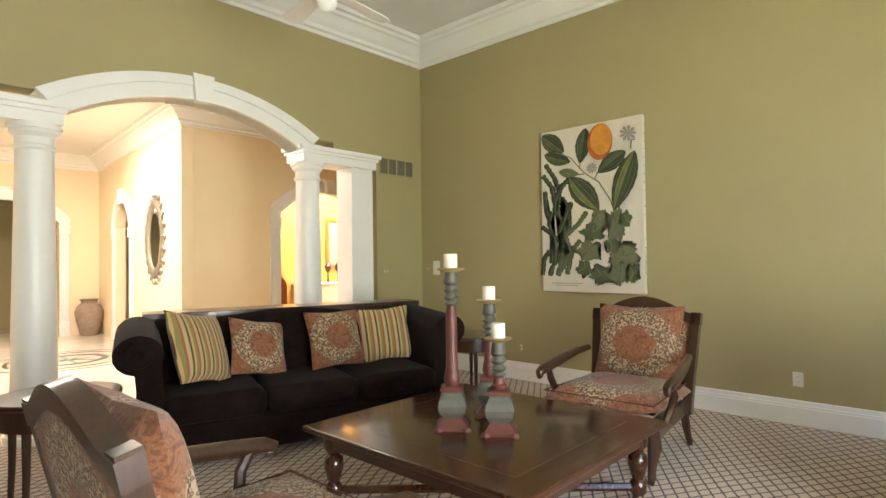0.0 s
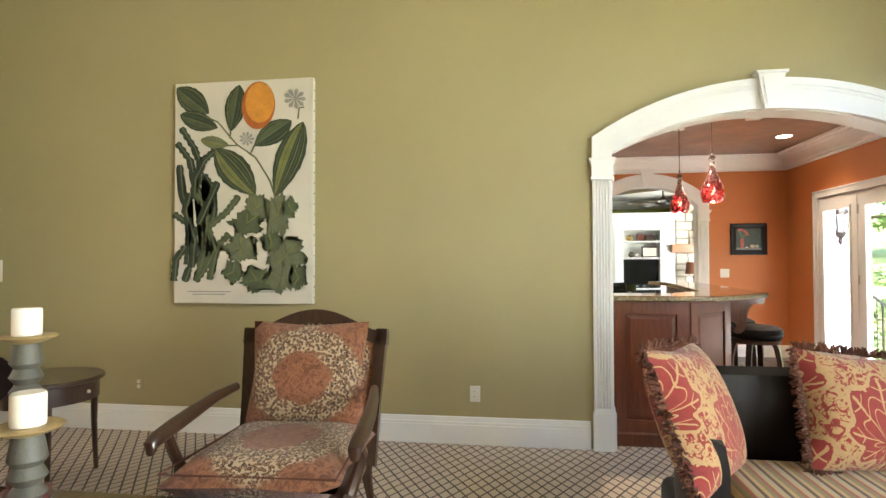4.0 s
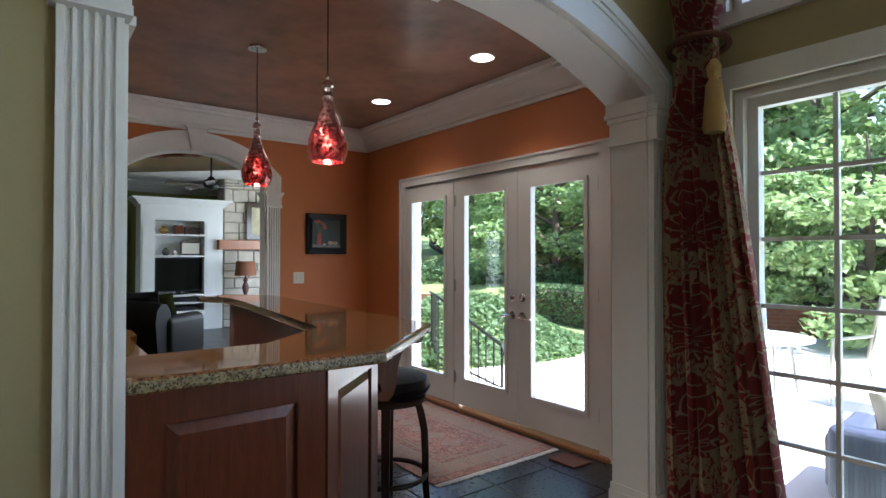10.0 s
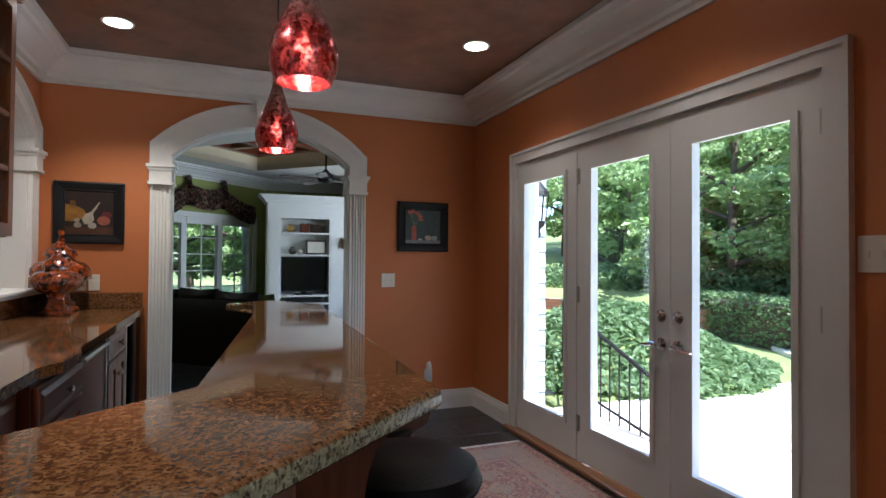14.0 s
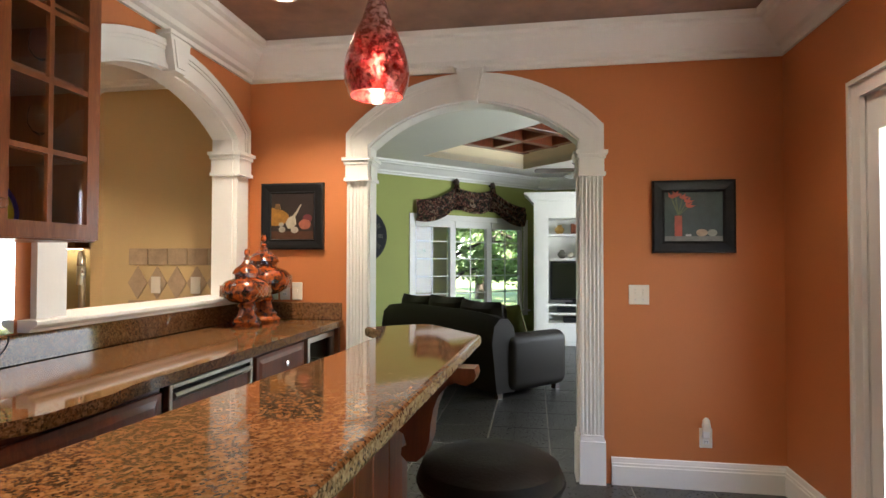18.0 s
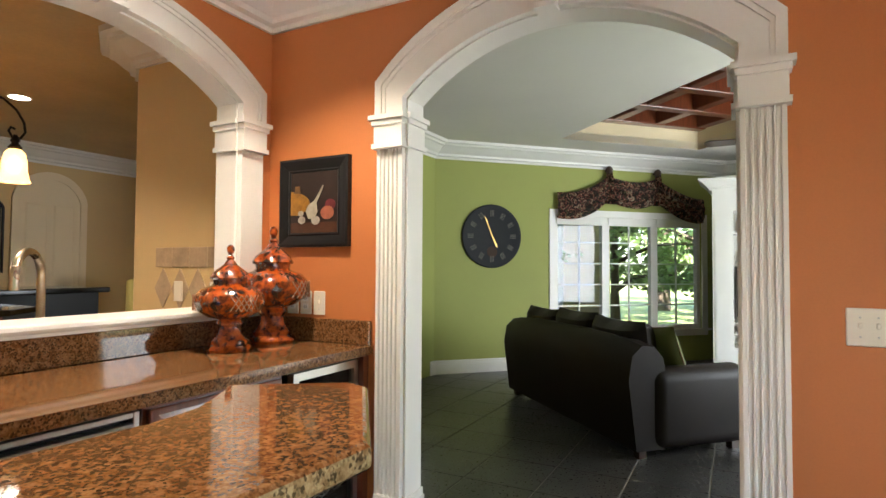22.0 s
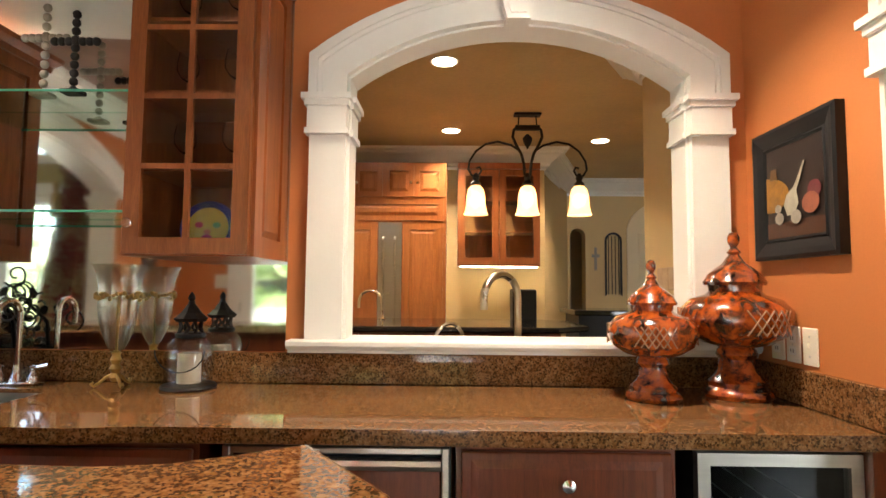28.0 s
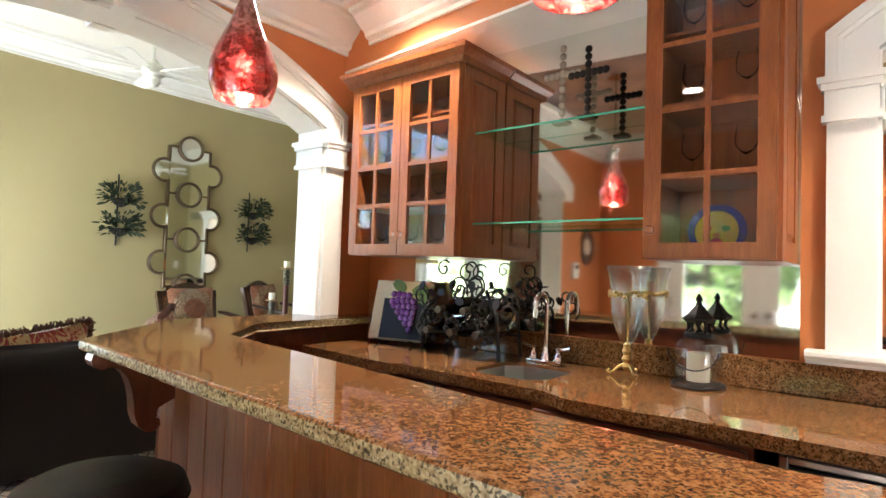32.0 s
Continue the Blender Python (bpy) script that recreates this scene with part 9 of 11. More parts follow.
for sx in (6.95, 7.45):
    for sy in (13.05, 13.55):
        bm = bm_new()
        tube(bm, [(sx, sy, 0.003), (sx, sy, 0.7 if sx < 7.2 else 1.0)], 0.02, 8)
        part("leg", bm, M_CAB, hc)
bm = bm_new()
round_box(bm, 6.93, 13.03, 0.42, 7.47, 13.57, 0.52, 0.03)
part("seat", bm, M_CANVAS, hc)
for sy in (13.05, 13.55):
    bm = bm_new()
    tube(bm, [(6.9, sy, 0.68), (7.2, sy, 0.72), (7.45, sy, 0.7)], 0.022, 8)
    part("armrest", bm, M_CAB, hc)
bm = bm_new()
round_box(bm, 7.42, 13.05, 0.55, 7.47, 13.55, 1.0, 0.02)
part("backrest", bm, M_CANVAS, hc)

# ---- garden ----
M_LAWN = plain("lawn", (0.2, 0.24, 0.08), 0.95, var=0.4, scale=0.6, grain=40, depth=0.6)
M_IVY = plain("ground_cover_leaf", (0.05, 0.1, 0.03), 0.55, var=0.5, scale=1.5, grain=30, depth=0.1)
M_HEDGE = plain("hedge_leaf", (0.045, 0.11, 0.02), 0.5, var=0.4, scale=2.0, grain=30, depth=0.1)
M_BARK = plain("bark", (0.11, 0.08, 0.055), 0.9, var=0.4, scale=6, grain=50, depth=0.6)
M_SIDING = plain("grey_blue_siding", (0.4, 0.45, 0.5), 0.6, var=0.06, scale=2, depth=0.1)
M_SIDING2 = plain("blue_siding", (0.5, 0.56, 0.62), 0.6, var=0.06, scale=2, depth=0.1)
M_BRICK = plain("garden_brick", (0.3, 0.12, 0.075), 0.85, var=0.35, scale=5, depth=0.4)
M_FENCEW = plain("dark_fence_wood", (0.06, 0.055, 0.05), 0.85, var=0.3, depth=0.3)


def leaf_mat(name, a, b_):
    m, n, l, b = nodes_of(name)
    g = n.new("ShaderNodeNewGeometry")
    col = mix_col(n, l, g.outputs["Random Per Island"], a, b_)
    l.new(col, b.inputs["Base Color"])
    b.inputs["Roughness"].default_value = 0.5
    tr, mx = n.new("ShaderNodeBsdfTranslucent"), n.new("ShaderNodeMixShader")
    l.new(col, tr.inputs["Color"])
    mx.inputs["Fac"].default_value = 0.5
    l.new(b.outputs["BSDF"], mx.inputs[1])
    l.new(tr.outputs["BSDF"], mx.inputs[2])
    l.new(mx.outputs["Shader"], n["Material Output"].inputs["Surface"])
    return m


M_LEAF = leaf_mat("tree_leaf", (0.2, 0.3, 0.09), (0.45, 0.55, 0.26))
M_LEAF2 = leaf_mat("shrub_leaf", (0.1, 0.17, 0.06), (0.26, 0.36, 0.17))


def terrain(x, y):
    s = (x - 9) * 0.42 - (y + 1) * 0.9
    z = -0.14
    if y < -1.3:
        if s > 8.5:
            z += 0.55 * min(1, (s - 8.5) / 0.8) + 0.13 * min(s - 8.5, 40)
        z += 0.75 * math.exp(-(((x - 12.9) / 1.3) ** 2 + ((y + 3.6) / 1.4) ** 2) ** 1.5)
    return z


xs = [-400, -120, -60] + [-30 + 3 * k for k in range(11)] + [2.5 + 0.6 * k for k in range(36)] + [26, 30, 36, 45, 60, 120, 400]
ys = [-400, -120, -60, -45, -36, -30] + [-26 + 0.65 * k for k in range(39)] + [0, 3, 8, 20, 60, 400]
me = bpy.data.meshes.new("ground")
verts = [(x, y, terrain(x, y)) for y in ys for x in xs]
nx = len(xs)
me.from_pydata(verts, [], [(j * nx + i, j * nx + i + 1, (j + 1) * nx + i + 1, (j + 1) * nx + i) for j in range(len(ys) - 1) for i in range(nx - 1)])
me.materials.append(M_LAWN)
me.polygons.foreach_set("use_smooth", [True] * len(me.polygons))
tagged(new("ground", me), "green lawn rising gently behind the house", "lawn", "", "structure")
# patio
bm = bm_new()
k = 0
for i in range(5):
    for j in range(5):
        x0, y0 = 3.6 + i * 1.55, -1.16 - 1.55 * (j + 1)
        if x0 > 9.6 and j > 2:
            continue
        slab(bm, [(x0 + 0.006, y0 + 0.006), (x0 + 1.544, y0 + 0.006), (x0 + 1.544, y0 + 1.544), (x0 + 0.006, y0 + 1.544)], -0.2, -0.06, 0.008, 1)
structure("pavement_patio", bm, M_PATIO, "pale concrete patio slabs", "patio")
bm = bm_new()
slab(bm, [(9.8, -5.8), (11.3, -5.8), (13.4, -7.2), (12.6, -8.3), (9.8, -8.0)], -0.2, -0.07)
structure("pavement_path", bm, M_PATIO, "pale concrete garden path", "path")


def leaves(name, n, spot, size, mat, parent, seed, label=""):
    """A crown of small folded leaves; spot(rng) gives a place for each."""
    rng = np.random.default_rng(seed)
    vs, fs = [], []
    for k in range(n):
        c = spot(rng)
        d = rng.normal(size=3)
        d[2] *= 0.55
        d /= np.linalg.norm(d) + 1e-6
        s = np.cross(d, rng.normal(size=3))
        s /= np.linalg.norm(s) + 1e-6
        ln = size * rng.uniform(0.6, 1.3)
        a, b = c - d * ln * 0.5, c + d * ln * 0.5
        up = np.cross(d, s) * ln * 0.12
        i = len(vs)
        vs += [tuple(a), tuple(c + s * ln * 0.3 + up), tuple(b), tuple(c - s * ln * 0.3 + up)]
        fs += [(i, i + 1, i + 2), (i, i + 2, i + 3)]
    me = bpy.data.meshes.new(name)
    me.from_pydata(vs, [], fs)
    me.materials.append(mat)
    ob = new(name, me)
    if parent is not None:
        ob.parent = parent
    if label:
        ob["label"] = label
    return ob


def tree(seed, h, spread, low, n, size, label="broad leafy garden tree with layered branches", kind="tree"):
    rng = random.Random(seed)
    t = thing(kind, label, kind, "garden %ss" % kind)
    bm = bm_new()
    tube(bm, [(0, 0, -0.3), (0.04, 0, h * 0.2), (0.02, 0.05, h * 0.45), (-0.04, 0.02, h * 0.75), (0, 0, h * 0.95)], [0.05 * h ** 0.7, 0.038 * h ** 0.7, 0.03 * h ** 0.7, 0.018 * h ** 0.7, 0.01], 10)
    part("trunk", bm, M_BARK, t, smooth=True)
    tips = []
    for k in range(13):
        z = h * (low + (0.9 - low) * k / 13)
        a = k * 2.4 + rng.uniform(-0.4, 0.4)
        r = spread * (1 - 0.5 * max(0.0, (z / h - low) / (1 - low)) ** 1.6) * rng.uniform(0.7, 1.1)
        pts = [(0, 0, z * 0.9), (math.cos(a) * r * 0.4, math.sin(a) * r * 0.4, z + 0.1 * h * 0.5), (math.cos(a + 0.2) * r * 0.75, math.sin(a + 0.2) * r * 0.75, z + 0.06 * h), (math.cos(a + 0.25) * r, math.sin(a + 0.25) * r, z + 0.02 * h)]
        bm = bm_new()
        tube(bm, pts, [0.03 * h ** 0.5, 0.02 * h ** 0.5, 0.012 * h ** 0.5, 0.004], 6)
        part("limb", bm, M_BARK, t, smooth=True)
        for f in (0.5, 0.7, 0.9, 1.0):
            q = [pts[0][i] + (pts[3][i] - pts[0][i]) * f for i in range(3)]
            tips.append((q[0] + rng.uniform(-0.3, 0.3), q[1] + rng.uniform(-0.3, 0.3), q[2] + rng.uniform(0, 0.25), spread * rng.uniform(0.16, 0.3)))

    def spot(g):
        x, y, z, r = tips[int(g.integers(len(tips)))]
        d = g.normal(size=3)
        d = d / np.linalg.norm(d) * r * g.uniform(0.3, 1.0) ** 0.5
        return np.array((x + d[0], y + d[1], z + d[2] * 0.5))
    leaves("crown", n, spot, size, M_LEAF, t, seed)
    return t


KINDS = [tree(3, 5.5, 2.9, 0.2, 5200, 0.2), tree(11, 8.0, 3.4, 0.15, 6000, 0.24), tree(23, 11.0, 4.2, 0.12, 7000, 0.3), tree(37, 4.2, 2.3, 0.06, 6500, 0.19, "dense leafy shrub with branches down to the ground", "shrub")]
SPOTS = [(0, 13.2, -9.6, 20, 0.85), (0, 23.5, -18.5, 140, 1.2), (1, 11.0, -13.0, 60, 1.0), (1, 8.2, -11.2, 200, 0.95), (0, 26.0, -11.6, 250, 1.0), (1, 21.5, -20.5, 10, 1.0), (2, 15.0, -18.0, 70, 1.0), (2, 24.0, -15.0, 130, 1.0), (2, 9.5, -19.0, 300, 1.0),
         (2, 29.0, -22.0, 15, 1.1), (2, 20.0, -24.0, 170, 1.1), (1, 5.0, -14.0, 33, 1.0), (2, 3.0, -21.0, 90, 1.0), (0, 22.2, 2.6, 80, 0.9), (1, 25.0, 0.5, 140, 1.0), (1, 24.0, 5.0, 44, 1.0), (2, 30.0, 2.5, 190, 1.1), (1, 27.0, -9.5, 222, 1.0),
         (3, 16.2, -9.6, 30, 1.05), (3, 14.2, -10.9, 110, 1.0), (3, 18.8, -10.4, 200, 1.15), (3, 11.6, -9.6, 260, 0.9), (3, 9.0, -9.0, 75, 0.85), (3, 6.6, -9.3, 150, 0.95), (3, 12.8, -13.6, 340, 1.25), (3, 17.4, -13.5, 15, 1.3), (3, 23.4, -12.6, 95, 1.1)]
used = set()
for kind, x, y, turn, s in SPOTS:
    m = Matrix.Translation((x, y, terrain(x, y))) @ Matrix.Rotation(radians(turn), 4, "Z") @ Matrix.Scale(s, 4)
    if kind in used:
        copy_thing(KINDS[kind], m)
    else:
        used.add(kind)
        KINDS[kind].matrix_world = m
# far woods all round
rng0 = random.Random(5)
CL = []
for k in range(150):
    a = rng0.uniform(0, 2 * math.pi)
    d = rng0.uniform(34, 52)
    x, y = 10 + d * math.cos(a), -2 + d * math.sin(a)
    CL.append((x, y, terrain(x, y) + rng0.uniform(1.0, 9.0), rng0.uniform(2.0, 4.5)))


def wood_spot(g):
    x, y, z, r = CL[int(g.integers(len(CL)))]
    d = g.normal(size=3)
    d = d / np.linalg.norm(d) * r * g.uniform(0.5, 1.0)
    return np.array((x + d[0], y + d[1], z + d[2]))


tagged(leaves("far_woods", 17000, wood_spot, 0.75, M_LEAF, None, 9), "dense green woods behind the gardens", "woods", "", "stuff")
# ground cover on the bank by the steps
def ivy_spot(g):
    while True:
        x, y = g.uniform(10.75, 15.2), g.uniform(-6.0, -1.9)
        z = terrain(x, y)
        if z > -0.1 and not (x > 11.4 and y > -1.75 - 0.284 * (x - 11.55) - 0.1):
            return np.array((x, y, z + g.uniform(0.0, 0.16)))


tagged(leaves("ground_cover", 9000, ivy_spot, 0.11, M_LEAF2, None, 12), "dense trailing evergreen ground cover on a bank", "ground cover", "", "stuff")


def low_spot(g):
    x = g.uniform(10.4, 21.0)
    y = -8.9 - 0.467 * (x - 12.0) * -1 - g.uniform(1.2, 3.4)
    return np.array((x, y - 0.3, terrain(x, y) + g.uniform(0.05, 0.5)))


tagged(leaves("flower_bed", 7000, low_spot, 0.16, M_LEAF2, None, 31), "leafy shrubs planted above the brick wall", "shrubs", "", "stuff")
hedge = thing("hedge", "clipped green boxwood hedge", "hedge", at=Matrix.Translation((14.0, -7.7, terrain(14.0, -7.7))))


def hedge_spot(g):
    u, v, w = g.uniform(-1, 1, size=3)
    m = max(abs(u), abs(v), abs(w))
    k = g.uniform(0.85, 1.05) / m
    return np.array((u * k * 1.5, v * k * 0.4 - u * k * 0.3, 0.42 + w * k * 0.42))


leaves("foliage", 6000, hedge_spot, 0.09, M_LEAF2, hedge, 14)
bm = bm_new()
box(bm, -1.3, -0.3, 0.0, 1.3, 0.3, 0.7)
part("inner_twigs", moved(bm, Matrix.Rotation(radians(-11), 4, "Z")), M_BARK, hedge)
# low brick wall
bw2 = site("garden_wall", "low red brick garden wall", "garden wall", 15.0, -7.4, -0.1)
A0, A1 = Vector((9.4, -9.9)), Vector((21.0, -5.6))
LW2 = (A1 - A0).length
WM = Matrix.Translation((A0.x, A0.y, -0.15)) @ Matrix.Rotation(math.atan2(A1.y - A0.y, A1.x - A0.x), 4, "Z")
bm = bm_new()
box(bm, 0, 0.01, -0.2, LW2, 0.2, 0.52)
part("core", moved(bm, WM), M_MORTAR, bw2)
bm = bm_new()
vs, fs = [], []
for row in range(7):
    x = -0.1 * (row % 2)
    while x < LW2:
        a, b, z0, z1 = max(x + 0.005, 0), min(x + 0.21, LW2), row * 0.075 + 0.004, row * 0.075 + 0.068
        if b > a:
            i = len(vs)
            for y in (-0.008, 0.218):
                vs += [(a, y, z0), (b, y, z0), (b, y, z1), (a, y, z1)]
            fs += [(i, i + 1, i + 2, i + 3), (i + 4, i + 7, i + 6, i + 5), (i, i + 4, i + 5, i + 1), (i + 3, i + 2, i + 6, i + 7), (i, i + 3, i + 7, i + 4), (i + 1, i + 5, i + 6, i + 2)]
        x += 0.215
me = bpy.data.meshes.new("brickwork")
me.from_pydata([WM @ Vector(v) for v in vs], [], fs)
me.materials.append(M_BRICK)
ob = new("brickwork", me)
ob.parent = bw2
ob.matrix_parent_inverse = bw2.matrix_basis.inverted()
ob["kind"] = "stuff"
bm.free()
# stair rail
rail = site("iron_railing", "black iron stair railing with upright bars", "railing", 10.9, -1.95, -0.15)


def rail_z(x):
    return 0.42 + 0.43 * min(1.0, (x - 10.26) / 1.2)


bm = bm_new()
tube(bm, [(10.2, -1.9, 0.3), (10.26, -1.9, 0.42), (10.9, -1.93, rail_z(10.9)), (11.46, -1.97, 0.85), (12.3, -2.45, 0.86)], 0.018, 8)
part("handrail", bm, M_IRON, rail, smooth=True)
bm = bm_new()
tube(bm, [(10.26, -1.9, -0.03), (11.46, -1.97, 0.12), (12.3, -2.45, 0.2)], 0.012, 6)
part("bottom_rail", bm, M_IRON, rail)
for k in range(15):
    x = 10.26 + k * 0.135
    y = -1.9 - max(0, x - 10.26) * 0.06 if x < 11.46 else -1.97 - (x - 11.46) * 0.57
    bm = bm_new()
    tube(bm, [(x, y, -0.16), (x, y, rail_z(x))], 0.016 if k % 7 == 0 else 0.008, 6)
    part("post" if k % 7 == 0 else "baluster", bm, M_IRON, rail)
plate_on("wall_bar_cladding", [(LX + 0.0, SY - 0.18), (LX + TH - 0.002, SY - 0.18), (LX + TH - 0.002, LS - 0.182), (LX + 0.0, LS - 0.182)], -0.1, 3.3, M_SIDING, "pale siding outside the bar")
# house siding by the glazed doors, outside lantern
sid = site("house_siding", "pale grey lapped siding on the outer wall", "siding", FX + 0.05, -1.5, 0.0)
for k in range(22):
    z = -0.1 + k * 0.15
    bm = bm_new()
    prism(bm, [(0, z), (0.028, z), (0.012, z + 0.16), (0, z + 0.16)], lambda d, zz: (FX + 0.069 - d, -1.74, zz), lambda d, zz: (FX + 0.069 - d, -1.145, zz))
    part("clapboard", bm, M_SIDING, sid)
sid3 = site("garage_wing", "pale grey blue lapped wall of the garage wing", "siding", 22.0, -0.6, -0.2)
bm = bm_new()
box(bm, 21.06, -3.4, -0.3, 22.6, 0.75, 4.2)
part("wall", bm, M_SIDING2, sid3)
for k in range(28):
    z = -0.2 + k * 0.15
    bm = bm_new()
    prism(bm, [(0, z), (0.028, z), (0.012, z + 0.16), (0, z + 0.16)], lambda d, zz: (21.058 - d, -3.4, zz), lambda d, zz: (21.058 - d, 0.75, zz))
    part("clapboard", bm, M_SIDING2, sid3)
sid2 = site("house_siding", "grey blue lapped siding on the breakfast wing", "siding", 18.5, 3.29, 0.0)
for k in range(20):
    z = -0.1 + k * 0.15
    bm = bm_new()
    prism(bm, [(0, z), (0.028, z), (0.012, z + 0.16), (0, z + 0.16)], lambda d, zz: (15.8, 3.299 - d, zz), lambda d, zz: (20.5, 3.299 - d, zz))
    part("clapboard", bm, M_SIDING2, sid2)
lan = site("wall_lantern", "black iron outdoor wall lantern", "lantern", 11.4, -1.58, 1.5)
bm = bm_new()
tube(bm, [(11.54, -1.58, 1.72), (11.47, -1.58, 1.66), (11.42, -1.58, 1.6)], 0.012, 6)
part("bracket", bm, M_IRON, lan)
bm = bm_new()
lathe(bm, [(0.004, -0.2), (0.03, -0.14), (0.02, -0.1), (0.06, -0.06), (0.07, -0.02)], 11.4, -1.58, 1.7, 10)
part("base", bm, M_IRON, lan)
bm = bm_new()
lathe(bm, [(0.11, 0.22), (0.1, 0.26), (0.05, 0.32), (0.02, 0.36), (0.004, 0.38)], 11.4, -1.58, 1.7, 10)
part("hood", bm, M_IRON, lan)
for k in range(6):
    a = math.pi / 3 * k
    bm = bm_new()
    tube(bm, [(11.4 + 0.068 * math.cos(a), -1.58 + 0.068 * math.sin(a), 1.68), (11.4 + 0.1 * math.cos(a), -1.58 + 0.1 * math.sin(a), 1.93)], 0.006, 5)
    part("rib", bm, M_IRON, lan)
bm = bm_new()
lathe(bm, [(0.06, 0.0), (0.09, 0.22)], 11.4, -1.58, 1.69, 12)
part("glass", bm, M_GLASS, lan)
# wall around the family chimney outside and a neighbour's house
nb = site("neighbour_house", "pale neighbour house with a gabled roof", "house", 17.0, -27.0, 3.0)
bm = bm_new()
box(bm, 14.0, -29.0, 2.0, 21.0, -26.0, 9.5)
part("wall", bm, M_SIDING, nb)
bm = bm_new()
prism(bm, [(13.6, 9.3), (17.5, 12.3), (21.4, 9.3), (21.4, 9.55), (17.5, 12.6), (13.6, 9.55)], lambda x, z: (x, -29.3, z), lambda x, z: (x, -25.6, z))
part("roof", bm, M_TRIM, nb)
bm = bm_new()
prism(bm, [(14.0, 9.4), (17.5, 12.2), (21.0, 9.4)], lambda x, z: (x, -26.0, z), lambda x, z: (x, -26.1, z))
part("gable", bm, M_SIDING, nb)
for x in (15.5, 18.2):
    bm = bm_new()
    box(bm, x, -26.0, 6.5, x + 1.2, -25.95, 8.2)
    w = part("window", bm, M_SCREEN, nb)
    bm = bm_new()
    frame_bar(bm, x - 0.1, 6.4, x + 1.3, 8.3, 0.1, -25.96, -25.9)
    part("window_frame", bm, M_TRIM, nb)
# dark board fence
fen = site("board_fence", "dark wooden board fence behind the patio", "fence", 9.0, -10.3, 0.0)
for k in range(44):
    x = 3.6 + k * 0.19
    bm = bm_new()
    box(bm, x, -10.45, terrain(x, -10.4) - 0.2, x + 0.18, -10.42, 1.5)
    part("board", bm, M_FENCEW, fen)
for z in (0.9, 1.35):
    bm = bm_new()
    box(bm, 3.6, -10.42, z, 12.0, -10.37, z + 0.08)
    part("rail", bm, M_FENCEW, fen)
# patio furniture
PZ = -0.059
um = thing("patio_umbrella", "closed striped patio umbrella on a stand", "umbrella", at=Matrix.Translation((9.05, -4.7, PZ)))
bm = bm_new()
lathe(bm, [(0.24, 0), (0.24, 0.05), (0.05, 0.08), (0.03, 0.3)], seg=20)
part("base", bm, M_IRON, um)
bm = bm_new()
tube(bm, [(0, 0, 0.05), (0, 0, 1.72)], 0.02, 8)
part("pole", bm, M_STEEL, um)
m_, n, l, b = nodes_of("umbrella_stripe")
tc = n.new("ShaderNodeTexCoord")
sp = n.new("ShaderNodeSeparateXYZ")
l.new(tc.outputs["Object"], sp.inputs["Vector"])
wv = n.new("ShaderNodeMath")
wv.operation = "MULTIPLY"
wv.inputs[1].default_value = 16.0
l.new(sp.outputs["Z"], wv.inputs[0])
fr_ = n.new("ShaderNodeMath")
fr_.operation = "FRACT"
l.new(wv.outputs[0], fr_.inputs[0])
l.new(ramp(n, l, fr_.outputs[0], (0.5, (0.7, 0.68, 0.62)), (0.55, (0.3, 0.25, 0.22))), b.inputs["Base Color"])
b.inputs["Roughness"].default_value = 0.85
bm = bm_new()
lathe(bm, [(0.17, 0.5), (0.12, 0.8), (0.13, 1.0), (0.08, 1.4), (0.02, 1.68)], seg=24, squash=lambda a, h: 1 + 0.22 * math.cos(8 * a))
part("folded_canopy", bm, m_, um, "folded striped canopy")


def patio_chair(x, y, turn):
    c = thing("patio_chair", "white sling patio armchair", "chair", "patio chairs", at=pose(x, y, PZ, 0, 0, turn))
    m = plain("white_sling", (0.75, 0.74, 0.7), 0.7, grain=200)
    bm = bm_new()
    strip(bm, [[(sx, yy, zz) for sx in (-0.25, 0.25)] for yy, zz in ((-0.25, 0.43), (0.0, 0.39), (0.2, 0.42), (0.28, 0.6), (0.38, 1.0))])
    bmesh.ops.solidify(bm, geom=bm.faces[:], thickness=0.012)
    part("sling", bm, m, c)
    for s in (-0.27, 0.27):
        bm = bm_new()
        tube(bm, [(s, -0.3, 0.0), (s, -0.27, 0.43), (s, 0.2, 0.41), (s, 0.4, 1.02)], 0.014, 6)
        part("side_rail", bm, M_STEEL, c)
        bm = bm_new()
        tube(bm, [(s, -0.27, 0.43), (s, -0.25, 0.62), (s, 0.26, 0.63)], 0.016, 6)
        part("armrest", bm, M_STEEL, c)
        bm = bm_new()
        tube(bm, [(s, 0.2, 0.41), (s, 0.35, 0.0)], 0.014, 6)
        part("leg", bm, M_STEEL, c)
    return c


patio_chair(8.75, -3.95, -150)
patio_chair(7.6, -4.2, 160)
pt = thing("patio_table", "round glass-topped patio table", "table", at=Matrix.Translation((8.35, -3.15, PZ)))
bm = bm_new()
disc(bm, 0, 0, 0.68, 0.7, 0.55, 32)
part("tabletop", bm, plain("frosted_glass_top", (0.55, 0.6, 0.6), 0.1, var=0.05), pt)
for k in range(4):
    a = math.pi / 2 * k + 0.4
    bm = bm_new()
    tube(bm, [(0.45 * math.cos(a), 0.45 * math.sin(a), 0), (0.35 * math.cos(a), 0.35 * math.sin(a), 0.68)], 0.016, 6)
    part("leg", bm, M_STEEL, pt)
wk = thing("wicker_sofa", "blue grey wicker patio sofa with pale cushions", "patio sofa", at=pose(6.3, -1.85, PZ, 0, 0, 5))
m_w, n, l, b = nodes_of("blue_wicker")
tc = n.new("ShaderNodeTexCoord")
